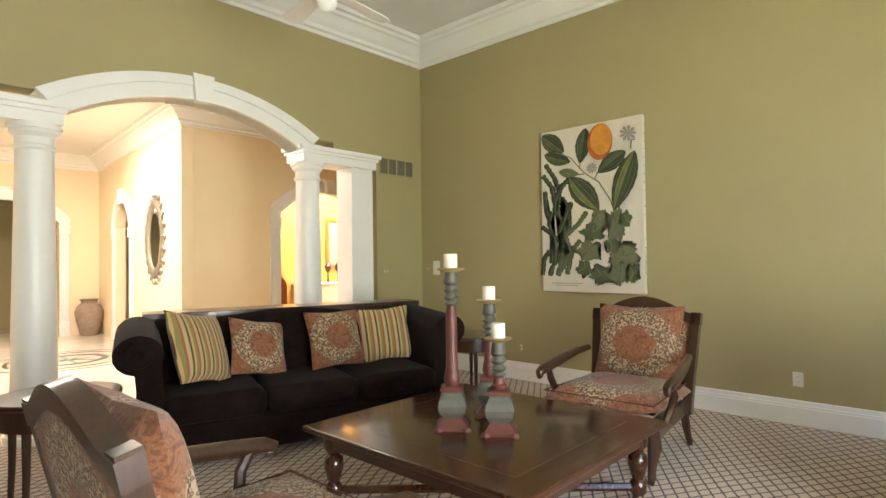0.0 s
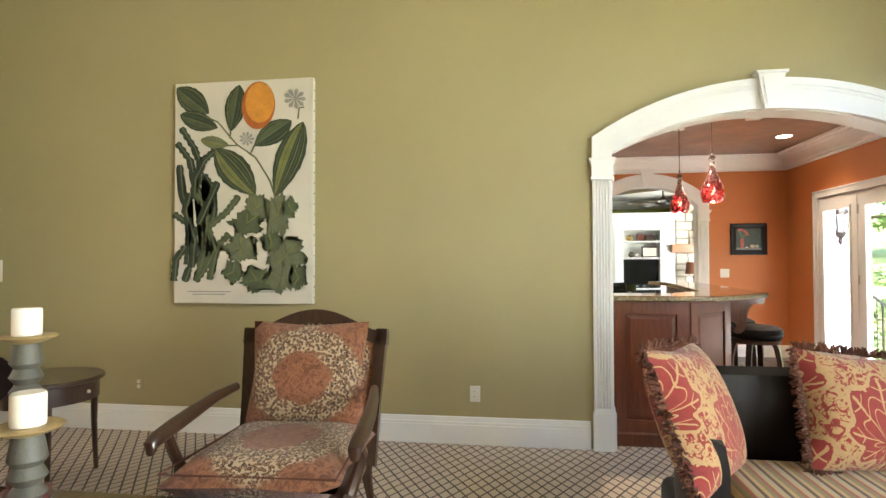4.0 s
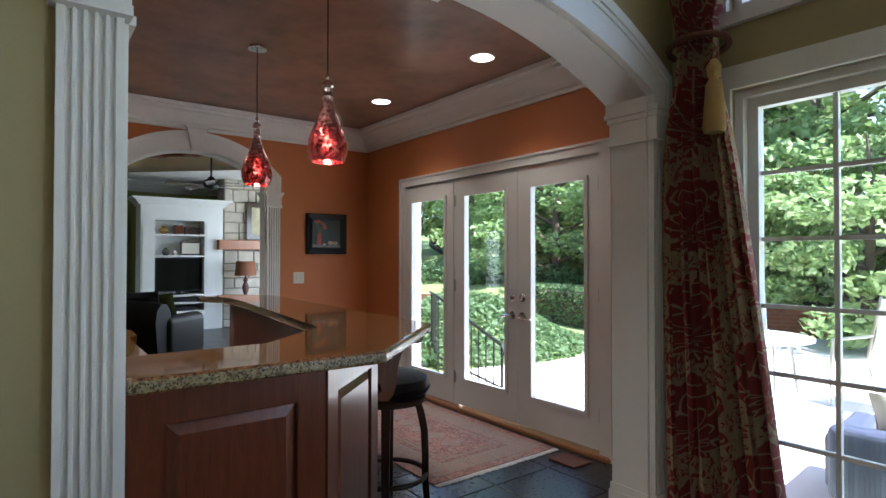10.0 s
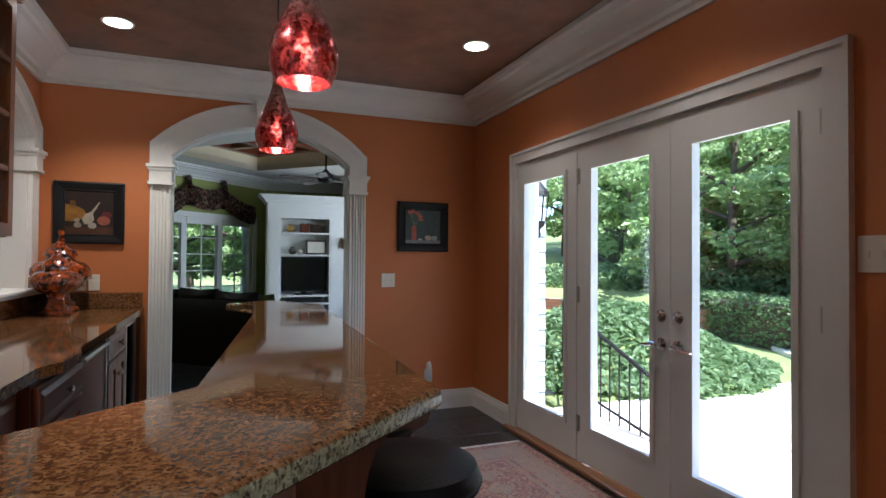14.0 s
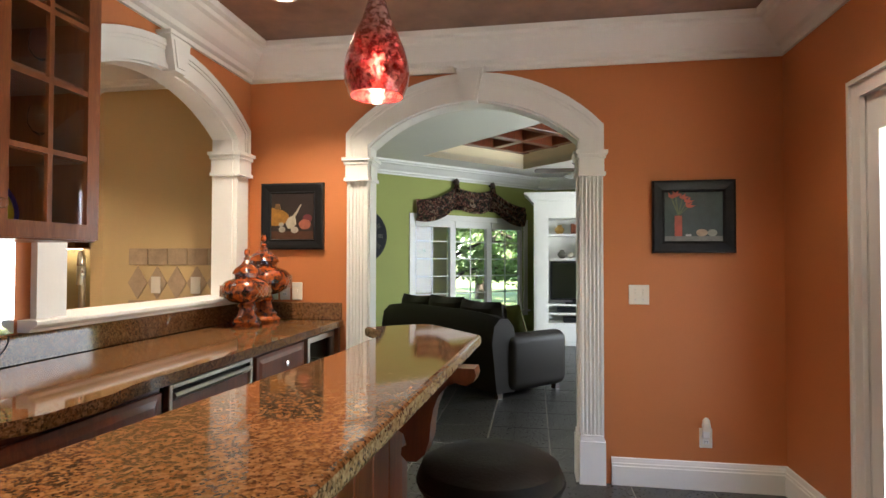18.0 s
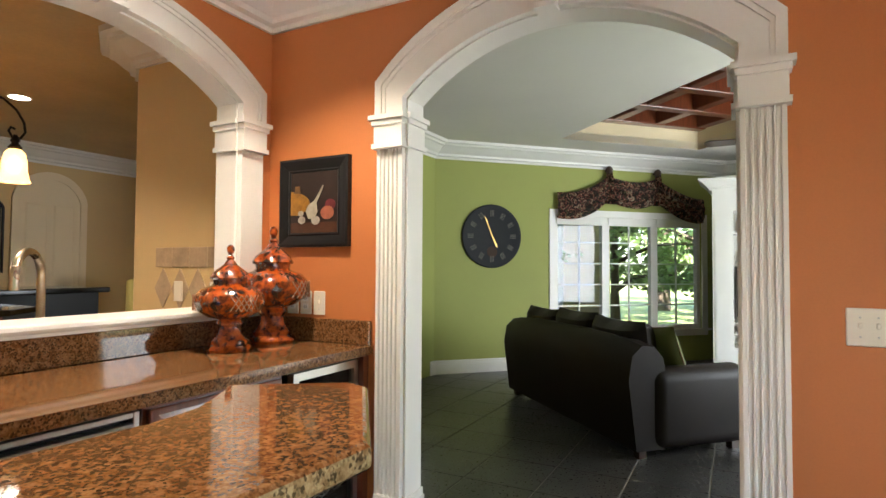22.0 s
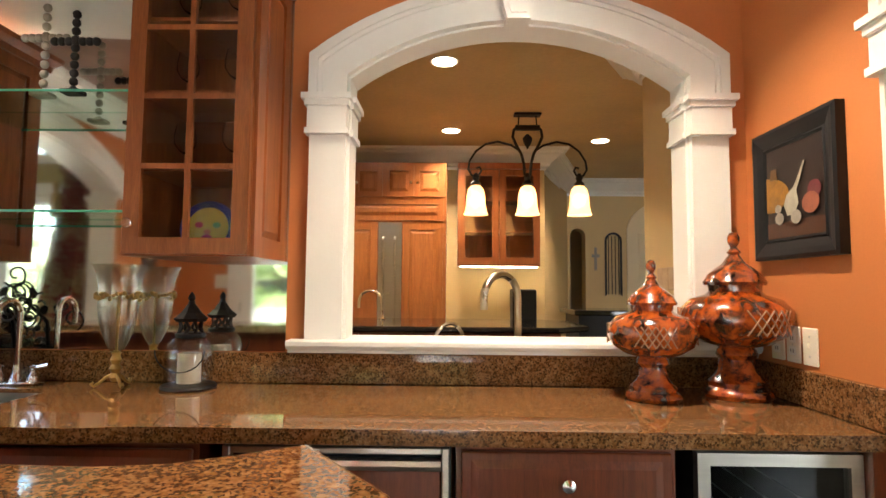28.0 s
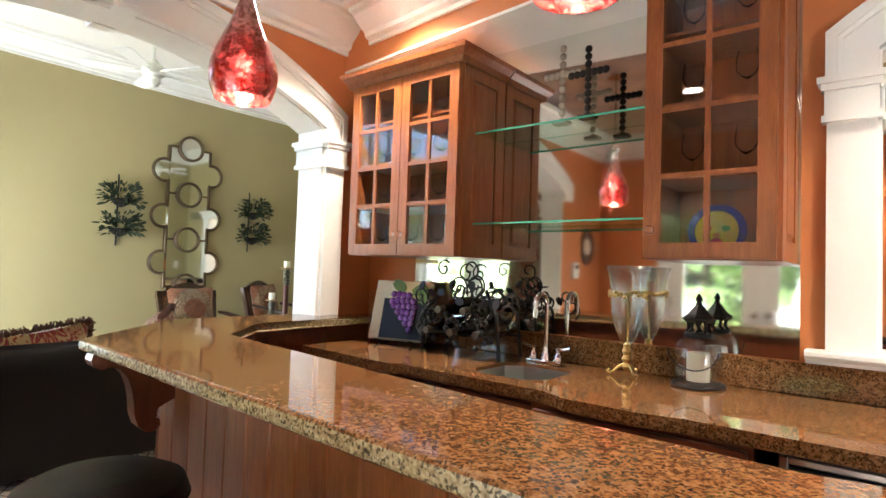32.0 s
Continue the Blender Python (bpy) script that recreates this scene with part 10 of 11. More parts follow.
ck = n.new("ShaderNodeTexBrick")
l.new(tc.outputs["Object"], ck.inputs["Vector"])
ck.inputs["Scale"].default_value = 22
ck.inputs["Color1"].default_value, ck.inputs["Color2"].default_value, ck.inputs["Mortar"].default_value = (0.07, 0.08, 0.13, 1), (0.12, 0.13, 0.2, 1), (0.02, 0.02, 0.03, 1)
l.new(ck.outputs["Color"], b.inputs["Base Color"])
bump(n, l, b, ck.outputs["Fac"], 0.6, 0.01)
for nm, b6 in (("seat_box", (-0.8, -0.4, 0.08, 0.8, 0.4, 0.32)), ("backrest", (-0.85, 0.3, 0.1, 0.85, 0.45, 0.5)), ("arm", (-0.9, -0.4, 0.1, -0.75, 0.3, 0.42)), ("arm", (0.75, -0.4, 0.1, 0.9, 0.3, 0.42))):
    bm = bm_new()
    round_box(bm, *b6, 0.04)
    part(nm, bm, m_w, wk, smooth=True)
for sx in (-0.78, 0.78):
    for sy in (-0.33, 0.38):
        bm = bm_new()
        box(bm, sx - 0.03, sy - 0.03, 0, sx + 0.03, sy + 0.03, 0.12)
        part("foot", bm, m_w, wk)
for s in (-0.38, 0.38):
    pillow("patio_cushion", pose(6.3, -1.85, PZ, 0, 0, 5) @ pose(s, 0.15, 0.32, -24, 0, 0), 0.62, 0.4, 0.16, M_CANVAS, "pale swirl-patterned patio cushion on the wicker", False, "patio cushions")
# iron fence high on the bank
ife = site("iron_fence", "black iron fence along the top of the garden", "fence", 24.0, -11.0, 1.5)
for k in range(40):
    x = 19.5 + k * 0.22
    y = -9.2 - k * 0.12
    z = terrain(x, y)
    bm = bm_new()
    box(bm, x - 0.012, y - 0.012, z - 0.1, x + 0.012, y + 0.012, z + 1.25)
    part("picket", bm, M_IRON, ife)
for dz in (0.2, 1.1):
    bm = bm_new()
    tube(bm, [(19.5 + k * 2.2, -9.2 - k * 1.2, terrain(19.5 + k * 2.2, -9.2 - k * 1.2) + dz) for k in range(5)], 0.018, 6)
    part("rail", bm, M_IRON, ife)
# roof over the house
bm = bm_new()
slab(bm, [(0.2, -1.2), (20.6, -1.2), (20.6, 17.4), (0.2, 17.4)], 4.4, 4.5)
slab(bm, [(11.4, -1.19), (11.4, -1.8), (18.8, -4.0), (20.6, -1.19)], 4.4, 4.5)
structure("roof_deck", bm, M_FENCEW, "dark roof over the house", "roof")
plate_on("wall_gable_south", [(LX + 0.1, SY - 0.18), (20.6, SY - 0.18), (20.6, SY - 0.0), (LX + 0.1, SY - 0.0)], 3.1, 4.4, M_SIDING, "grey siding under the eaves")
plate_on("wall_house_east", [(20.5, 2.4), (20.6, 2.4), (20.6, 17.4), (20.5, 17.4)], 3.0, 4.4, M_SIDING, "grey siding under the eaves")
plate_on("wall_house_north", [(0.6, 17.2), (20.6, 17.2), (20.6, 17.4), (0.6, 17.4)], -0.2, 4.4, M_SIDING, "grey siding of the house")
plate_on("wall_house_far_east", [(15.0, 6.2), (15.15, 6.2), (15.15, 17.2), (15.0, 17.2)], -0.2, 4.4, M_SIDING, "grey siding of the house")
bm = bm_new()
prism(bm, [(0.0, -0.1), (1.6, -0.1), (1.6, 3.4), (0.0, 3.4)], lambda u, z: (u, -0.162, z), lambda u, z: (u, -0.19, z))
prism(bm, [(1.6, -0.1), (7.3, -0.1), (7.3, 0.5), (1.6, 0.5)], lambda u, z: (u, -0.162, z), lambda u, z: (u, -0.19, z))
prism(bm, [(4.6, 0.5), (7.3, 0.5), (7.3, 3.4), (4.6, 3.4)], lambda u, z: (u, -0.162, z), lambda u, z: (u, -0.19, z))
structure("wall_family_cladding", moved(bm, SW), M_SIDING, "grey siding of the family room", "wall")

# ---- pictures, plates and small wall things of the bar ----
def wall_picture(name, label, y0, y1, z0, z1, frame_w, build):
    """A black framed picture on the bar's east wall; build(place, root) draws the scene in it."""
    p = site(name, label, "picture", FX - 0.015, (y0 + y1) / 2, z0)

    def place(u, v, d=0.0):
        return (FX - 0.018 - d, y1 - frame_w - u * (y1 - y0 - 2 * frame_w), z0 + frame_w + v * (z1 - z0 - 2 * frame_w))
    bm = bm_new()
    rings = []
    for ins, d in ((0.0, 0.001), (0.0, 0.03), (0.012, 0.034), (0.03, 0.03), (frame_w - 0.014, 0.022), (frame_w - 0.008, 0.026), (frame_w, 0.02), (frame_w, 0.001)):
        rings.append([(FX - d, y0 + ins, z0 + ins), (FX - d, y1 - ins, z0 + ins), (FX - d, y1 - ins, z1 - ins), (FX - d, y0 + ins, z1 - ins)])
    loft(bm, rings, close=True)
    part("frame", bm, M_BLACK, p, "black moulded frame")
    build(place, p)
    return p


def dab(p, name, place, pts, mat, d):
    bm = bm_new()
    prism(bm, pts, lambda u, v: place(u, v, d), lambda u, v: place(u, v, d + 0.0012))
    part(name, bm, mat, p)


def blob(cx, cy, rx, ry, n=20, wob=0.0):
    return [(cx + rx * math.cos(2 * math.pi * k / n) * (1 + wob * math.sin(3 * k)), cy + ry * math.sin(2 * math.pi * k / n)) for k in range(n)]


def still_life(place, p):
    dab(p, "painted_ground", place, [(0, 0), (1, 0), (1, 1), (0, 1)], oil("dark_brown", (0.018, 0.01, 0.008)), 0.0)
    dab(p, "painted_table", place, [(0, 0), (1, 0), (1, 0.17), (0, 0.17)], oil("table_brown", (0.06, 0.022, 0.01)), 0.0014)
    dab(p, "painted_jar", place, [(0.0, 0.3)] + [(0.42 * math.sin(a), 0.48 - 0.2 * math.cos(a)) for a in [0.35 + 0.22 * k for k in range(12)]] + [(0.0, 0.7)], oil("ochre", (0.24, 0.11, 0.012), 0.4), 0.0028)
    dab(p, "painted_bottle_neck", place, [(0.08, 0.66), (0.22, 0.66), (0.2, 0.78), (0.1, 0.78)], oil("umber", (0.12, 0.06, 0.02)), 0.0042)
    dab(p, "painted_shallot", place, [(0.34, 0.35), (0.4, 0.23), (0.52, 0.23), (0.6, 0.34), (0.57, 0.48), (0.64, 0.6), (0.72, 0.76), (0.7, 0.77), (0.6, 0.62), (0.52, 0.52), (0.4, 0.46)], oil("bone", (0.34, 0.31, 0.24)), 0.0056)
    dab(p, "painted_onion", place, blob(0.8, 0.32, 0.14, 0.11), oil("onion", (0.26, 0.08, 0.045)), 0.0056)
    dab(p, "painted_red_onion", place, blob(0.86, 0.45, 0.11, 0.09), oil("red_onion", (0.12, 0.018, 0.025)), 0.0042)
    for cx, cy, r in ((0.26, 0.21, 0.08), (0.24, 0.32, 0.06), (0.56, 0.2, 0.09)):
        dab(p, "painted_garlic", place, blob(cx, cy, r, r * 0.8), oil("garlic", (0.28, 0.25, 0.21)), 0.007)


def flower_vase(place, p):
    dab(p, "painted_ground", place, [(0, 0), (1, 0), (1, 1), (0, 1)], oil("slate_green", (0.035, 0.05, 0.046)), 0.0)
    dab(p, "painted_shelf", place, [(0, 0), (1, 0), (1, 0.1), (0, 0.1)], oil("grey_shelf", (0.17, 0.17, 0.16)), 0.0014)
    dab(p, "painted_vase", place, [(0.17, 0.1), (0.3, 0.1), (0.3, 0.52), (0.17, 0.52)], oil("vermilion", (0.38, 0.07, 0.04)), 0.0028)
    for k, (dx, dy) in enumerate(((-0.2, 0.38), (-0.08, 0.42), (0.12, 0.36), (0.26, 0.28), (0.3, 0.18))):
        x, y = 0.235 + dx * 0.6, 0.52 + dy
        dab(p, "painted_stem", place, [(0.225, 0.52), (0.245, 0.52), (x + 0.012, y), (x - 0.012, y)], oil("stem_green", (0.1, 0.12, 0.05)), 0.0042 + k * 0.0003)
        dab(p, "painted_flower", place, [(x - 0.05, y), (x + 0.02, y - 0.03), (x + 0.12, y + 0.02), (x + 0.04, y + 0.03), (x + 0.06, y + 0.1), (x - 0.01, y + 0.04), (x - 0.05, y + 0.1)], oil("flower_red", (0.42, 0.09, 0.05)), 0.0062)
    dab(p, "painted_egg", place, blob(0.64, 0.17, 0.1, 0.075), oil("egg_tan", (0.42, 0.3, 0.2)), 0.0028)
    dab(p, "painted_egg", place, blob(0.82, 0.165, 0.085, 0.07), oil("egg_grey", (0.3, 0.31, 0.25)), 0.0042)
    dab(p, "painted_stub", place, [(0.36, 0.1), (0.46, 0.1), (0.46, 0.14), (0.36, 0.14)], oil("white_stub", (0.5, 0.5, 0.48)), 0.0028)


wall_picture("still_life_painting", "black framed still life of jar, garlic and onions", 1.834, 2.268, 1.41, 1.85, 0.07, still_life)
wall_picture("flower_painting", "black framed painting of red flowers in a vase", -0.69, -0.227, 1.385, 1.815, 0.07, flower_vase)


def cover(y, z, w, h, kinds, label, cat):
    o = site("wall_switch" if cat == "switch" else "wall_outlet", label, cat, FX - 0.003, y, z - h / 2)
    bm = bm_new()
    box(bm, FX - 0.007, y - w / 2, z - h / 2, FX - 0.0005, y + w / 2, z + h / 2, 0.003)
    part("cover_plate", bm, M_WAX, o)
    for k in range(kinds):
        yy = y + (k - (kinds - 1) / 2) * 0.046
        if cat == "switch":
            bm = bm_new()
            box(bm, FX - 0.016, yy - 0.005, z - 0.004, FX - 0.007, yy + 0.005, z + 0.014, 0.002)
            part("toggle", bm, M_WAX, o)
        else:
            for dz in (-0.02, 0.02):
                bm = bm_new()
                box(bm, FX - 0.0095, yy - 0.017, z + dz - 0.014, FX - 0.007, yy + 0.017, z + dz + 0.014, 0.002)
                r_ = part("receptacle", bm, M_TRIM, o)
                bm = bm_new()
                for s in (-0.006, 0.006):
                    box(bm, FX - 0.0105, yy + s - 0.0012, z + dz - 0.006, FX - 0.0094, yy + s + 0.0012, z + dz + 0.005)
                part("slots", bm, M_BLACK, r_)
        for dz in (-0.03, 0.03) if cat == "switch" else (0.0,):
            bm = bm_new()
            box(bm, FX - 0.0085, yy - 0.003, z + dz - 0.003, FX - 0.007, yy + 0.003, z + dz + 0.003, 0.001)
            part("screw", bm, M_STEEL, o)
    return o


cover(-0.15, 1.135, 0.118, 0.118, 2, "cream double toggle switch plate on the orange wall", "switch")
cover(2.02, 1.135, 0.072, 0.116, 1, "cream toggle switch plate above the counter", "switch")
cover(2.105, 1.135, 0.072, 0.116, 1, "cream outlet plate above the granite counter", "outlet")
cover(2.19, 1.135, 0.072, 0.116, 1, "cream outlet plate above the granite counter", "outlet")
cover(-0.52, 0.3, 0.072, 0.116, 1, "cream outlet plate near the floor", "outlet")
nl = site("night_light", "small clear plug-in night light", "night light", FX - 0.02, -0.51, 0.31)
bm = bm_new()
round_box(bm, FX - 0.035, -0.535, 0.305, FX - 0.0108, -0.495, 0.35, 0.006)
part("body", bm, M_TRIM, nl)
bm = bm_new()
lathe(bm, [(0.022, 0), (0.025, 0.03), (0.02, 0.06), (0.008, 0.075)], FX - 0.035, -0.515, 0.351, 12)
part("shade", bm, M_WAX, nl, "milky plastic shade", smooth=True)
th = site("intercom", "white intercom panel beside the arch", "intercom", BX + 0.01, -0.3, 1.3)
bm = bm_new()
round_box(bm, BX + 0.0005, -0.42, 1.3, BX + 0.03, -0.3, 1.45, 0.005)
part("housing", bm, M_TRIM, th)
bm = bm_new()
box(bm, BX + 0.0302, -0.4, 1.39, BX + 0.032, -0.32, 1.43)
part("display", bm, M_SCREEN, th)
oc = site("oval_clock", "dark oval wall clock with a pale face", "clock", BX + 0.02, -0.62, 1.4)
bm = bm_new()
loft(bm, [[(BX + d, -0.62 + 0.13 * s * math.cos(2 * math.pi * k / 28), 1.62 + 0.19 * s * math.sin(2 * math.pi * k / 28)) for k in range(28)] for s, d in ((1, 0.001), (1, 0.02), (0.9, 0.03), (0.7, 0.022), (0.68, 0.012))])
part("frame", bm, M_DARKW, oc, smooth=True)
bm = bm_new()
prism(bm, blob(0, 0, 0.08, 0.08, 24), lambda u, v: (BX + 0.013, -0.62 + u, 1.62 + v), lambda u, v: (BX + 0.017, -0.62 + u, 1.62 + v))
part("dial", bm, M_WAX, oc)
for a in (0.4, 2.2):
    bm = bm_new()
    tube(bm, [(BX + 0.019, -0.62, 1.62), (BX + 0.019, -0.62 + 0.06 * math.cos(a), 1.62 + 0.06 * math.sin(a))], 0.002, 4)
    part("pointer", bm, M_BLACK, oc)

# ---- glazed jars ----
def glaze():
    m, n, l, b = nodes_of("orange_glaze")
    big, fine = noise_of(n, l, 22, 4, 0.6, distort=0.6), noise_of(n, l, 90, 4, 0.6)
    c = ramp(n, l, big, (0.36, (0.01, 0.005, 0.003)), (0.45, (0.12, 0.025, 0.006)), (0.55, (0.36, 0.065, 0.007)), (0.72, (0.46, 0.1, 0.012)))
    l.new(mix_col(n, l, ramp(n, l, fine, (0.3, 0.8), (0.4, 0.0)), c, (0.02, 0.008, 0.004)), b.inputs["Base Color"])
    b.inputs["Roughness"].default_value, b.inputs["Coat Weight"].default_value = 0.16, 1.0
    bump(n, l, b, big, 0.35, 0.01)
    return m


M_GLAZE = glaze()
M_LATTICE = plain("glaze_lattice", (0.3, 0.14, 0.06), 0.35, var=0.4, scale=40, grain=200, depth=0.4)


def ginger_jar(x, y, s, turn):
    j = thing("lidded_jar", "orange and black glazed lidded ceramic jar on the counter", "jar", "lidded jars", at=pose(x, y, CT + 0.001, 0, 0, turn) @ Matrix.Scale(s, 4))
    lobes = lambda a, h: 1 + 0.045 * abs(math.cos(3 * a))
    bm = bm_new()
    lathe(bm, [(0.1, 0), (0.105, 0.012), (0.1, 0.025), (0.085, 0.035), (0.086, 0.05), (0.07, 0.065), (0.055, 0.085), (0.05, 0.12), (0.06, 0.135), (0.055, 0.15), (0.045, 0.16)], seg=30, squash=lobes)
    part("foot", bm, M_GLAZE, j, smooth=True)
    bm = bm_new()
    lathe(bm, [(0.045, 0.155), (0.1, 0.17), (0.145, 0.2), (0.163, 0.24), (0.16, 0.275), (0.13, 0.31), (0.085, 0.325), (0.075, 0.335), (0.078, 0.36), (0.07, 0.36)], seg=36, squash=lobes)
    part("bowl", bm, M_GLAZE, j, smooth=True)
    bm = bm_new()
    lathe(bm, [(0.088, 0.355), (0.092, 0.365), (0.085, 0.375), (0.078, 0.39), (0.055, 0.41), (0.035, 0.425), (0.022, 0.445), (0.014, 0.455)], seg=30, squash=lobes)
    lid = part("lid", bm, M_GLAZE, j, smooth=True)
    bm = bm_new()
    lathe(bm, [(0.013, 0.45), (0.022, 0.462), (0.013, 0.472), (0.01, 0.478), (0.018, 0.495), (0.019, 0.51), (0.012, 0.525), (0.001, 0.53)], seg=16)
    part("finial", bm, M_GLAZE, lid, smooth=True)
    for k in range(3):
        bm = bm_new()
        a0 = 2 * math.pi / 3 * k
        for i in range(5):
            for d in (-1, 1):
                pts = []
                for q in (0.0, 0.5, 1.0):
                    u, v = -0.3 + 0.15 * i + d * (q - 0.5) * 0.3, 0.205 + 0.075 * q
                    r = 0.164 * lobes(a0 + u, v)
                    pts.append((r * math.cos(a0 + u), r * math.sin(a0 + u), v))
                tube(bm, pts, 0.0025, 4)
        part("lattice", bm, M_LATTICE, j, "raised pale lattice panel")
    return j


ginger_jar(11.03, 2.14, 0.86, 15)
ginger_jar(11.33, 2.19, 1.05, 40)

# ---- stools ----
def bar_stool(x, y, turn):
    s = thing("bar_stool", "dark wooden bar stool with a round black leather seat", "stool", "stools along the bar", at=pose(x, y, 0.002, 0, 0, turn))
    bm = bm_new()
    lathe(bm, [(0.17, 0.66), (0.2, 0.672), (0.212, 0.69), (0.212, 0.715), (0.2, 0.745), (0.16, 0.765), (0.08, 0.772), (0.001, 0.773)], seg=36)
    seat = part("seat", bm, M_LEATHER, s, "round black leather seat", smooth=True)
    bm = bm_new()
    lathe(bm, [(0.212, 0.697), (0.217, 0.702), (0.212, 0.707)], seg=36, ring=True)
    part("welt", bm, M_LEATHER, seat, smooth=True)
    bm = bm_new()
    lathe(bm, [(0.15, 0.62), (0.19, 0.625), (0.195, 0.655), (0.17, 0.664)], seg=28)
    part("swivel_ring", bm, M_DARKW, s, smooth=True)
    for k in range(4):
        a = math.pi / 2 * k + math.pi / 4
        bm = bm_new()
        prof = ((0.14, 0.64), (0.165, 0.58), (0.185, 0.48), (0.19, 0.36), (0.19, 0.22), (0.2, 0.12), (0.225, 0.05), (0.25, 0.015), (0.262, 0.01))
        rings = []
        for i, (r, z) in enumerate(prof):
            w = 0.022 - 0.007 * i / 8
            t = 0.02 - 0.006 * i / 8
            c, sn = math.cos(a), math.sin(a)
            rings.append([((r + dr) * c - dw * sn, (r + dr) * sn + dw * c, z + dz) for dr, dw, dz in ((-t, -w, 0), (t, -w, -0.004), (t, w, -0.004), (-t, w, 0))])
        loft(bm, rings)
        part("leg", bm, M_DARKW, s)
    bm = bm_new()
    tube(bm, [(0.195 * math.cos(2 * math.pi * k / 28), 0.195 * math.sin(2 * math.pi * k / 28), 0.255) for k in range(28)], 0.013, 8, True)
    part("foot_ring", bm, M_DARKW, s, smooth=True)
    return s


for x, y, turn in ((8.38, 0.67, 10), (9.0, 0.64, 35), (9.62, 0.6, 20)):
    bar_stool(x, y, turn)

# ---- rug ----
def rug_mat(name, ground, lines, scale):
    m, n, l, b = nodes_of(name)
    t = noise_of(n, l, scale, 4, 0.6, distort=1.8)
    f = noise_of(n, l, 260, 2)
    c = ramp(n, l, t, *[(p, q) for p, q in zip((0.36, 0.44, 0.47, 0.53, 0.56, 0.64), (lines[0], ground, lines[1], ground, lines[2], ground))])
    l.new(mix_col(n, l, ramp(n, l, f, (0.3, 0.3), (0.7, 0.0)), c, tuple(q * 0.5 for q in ground)), b.inputs["Base Color"])
    b.inputs["Roughness"].default_value = 0.95
    bump(n, l, b, f, 0.5, 0.004)
    return m


M_RUGRED = rug_mat("rug_field", (0.42, 0.16, 0.1), ((0.5, 0.4, 0.28), (0.16, 0.15, 0.17), (0.58, 0.44, 0.3)), 18)
M_RUGCREAM = rug_mat("rug_border", (0.5, 0.38, 0.26), ((0.35, 0.12, 0.08), (0.2, 0.19, 0.18), (0.42, 0.2, 0.12)), 26)
rug = site("persian_rug", "faded red and cream Persian rug with fringe", "rug", 9.5, -0.4, 0.002)
RX0, RX1, RY0, RY1 = 8.62, 10.42, -0.86, 0.2
for nm, ins, mat, z in (("ground", 0.0, M_RUGRED, 0.008), ("border_band", 0.07, M_RUGCREAM, 0.0095), ("inner_band", 0.24, M_RUGRED, 0.011), ("guard_stripe", 0.27, M_RUGCREAM, 0.0125), ("field", 0.3, M_RUGRED, 0.014)):
    bm = bm_new()
    slab(bm, [(RX0 + ins, RY0 + ins), (RX1 - ins, RY0 + ins), (RX1 - ins, RY1 - ins), (RX0 + ins, RY1 - ins)], 0.001, z)
    part(nm, bm, mat, rug)
for k in range(5):
    bm = bm_new()
    c = RX0 + 0.5 + k * 0.2
    slab(bm, [(c, -0.33 - 0.1), (c + 0.09, -0.33), (c, -0.33 + 0.1), (c - 0.09, -0.33)], 0.001, 0.0152)
    part("medallion", bm, M_RUGCREAM, rug)
bm = bm_new()
rg = random.Random(3)
for xx, d in ((RX0, -1), (RX1, 1)):
    for k in range(120):
        y = RY0 + (RY1 - RY0) * (k + 0.5) / 120
        box(bm, *sorted((xx, xx + d * rg.uniform(0.035, 0.055)))[:1], y - 0.003, 0.001, sorted((xx, xx + d * 0.045))[1], y + 0.003, 0.004)
tagged(part("fringe", bm, M_WAX, rug, "cream cotton fringe"), kind="stuff")

# ---- things on the back counter ----
def crackle_glass():
    """Clear glass crossed by a net of bright cracks and small bubbles."""
    m = pane_glass("crackled_glass", (0.93, 0.94, 0.92), 0.16)
    n, l = m.node_tree.nodes, m.node_tree.links
    cells = n.new("ShaderNodeTexVoronoi")
    cells.feature = "DISTANCE_TO_EDGE"
    cells.inputs["Scale"].default_value = 95
    tc = n.new("ShaderNodeTexCoord")
    l.new(tc.outputs["Object"], cells.inputs["Vector"])
    mx = n["Mix Shader"]
    l.new(ramp(n, l, cells.outputs["Distance"], (0.0, 0.5), (0.09, 0.12)), mx.inputs["Fac"])
    gl = n["Glossy BSDF"]
    gl.inputs["Roughness"].default_value = 0.18
    return m


VX, VY = 9.19, 2.235
vz = site("crackle_vase", "tall fluted crackle glass vase on a gold foot", "vase", VX, VY, CT)
bm = bm_new()
prof = [(0.012, 0.115), (0.03, 0.14), (0.049, 0.185), (0.062, 0.235), (0.066, 0.29), (0.066, 0.335), (0.071, 0.38), (0.08, 0.412), (0.09, 0.43)]
lathe(bm, prof + [(r - 0.003, z + 0.0005) for r, z in prof[::-1]], VX, VY, CT, 32, ring=True)
part("flute", bm, crackle_glass(), vz, "crackled clear glass flute", smooth=True)
bm = bm_new()
lathe(bm, [(0.012, 0.02), (0.02, 0.035), (0.013, 0.05), (0.021, 0.065), (0.013, 0.08), (0.019, 0.095), (0.013, 0.11), (0.016, 0.12), (0.004, 0.13), (0.004, 0.32)], VX, VY, CT, 16)
part("beaded_stem", bm, M_BRASS, vz, "gold beaded stem", smooth=True)
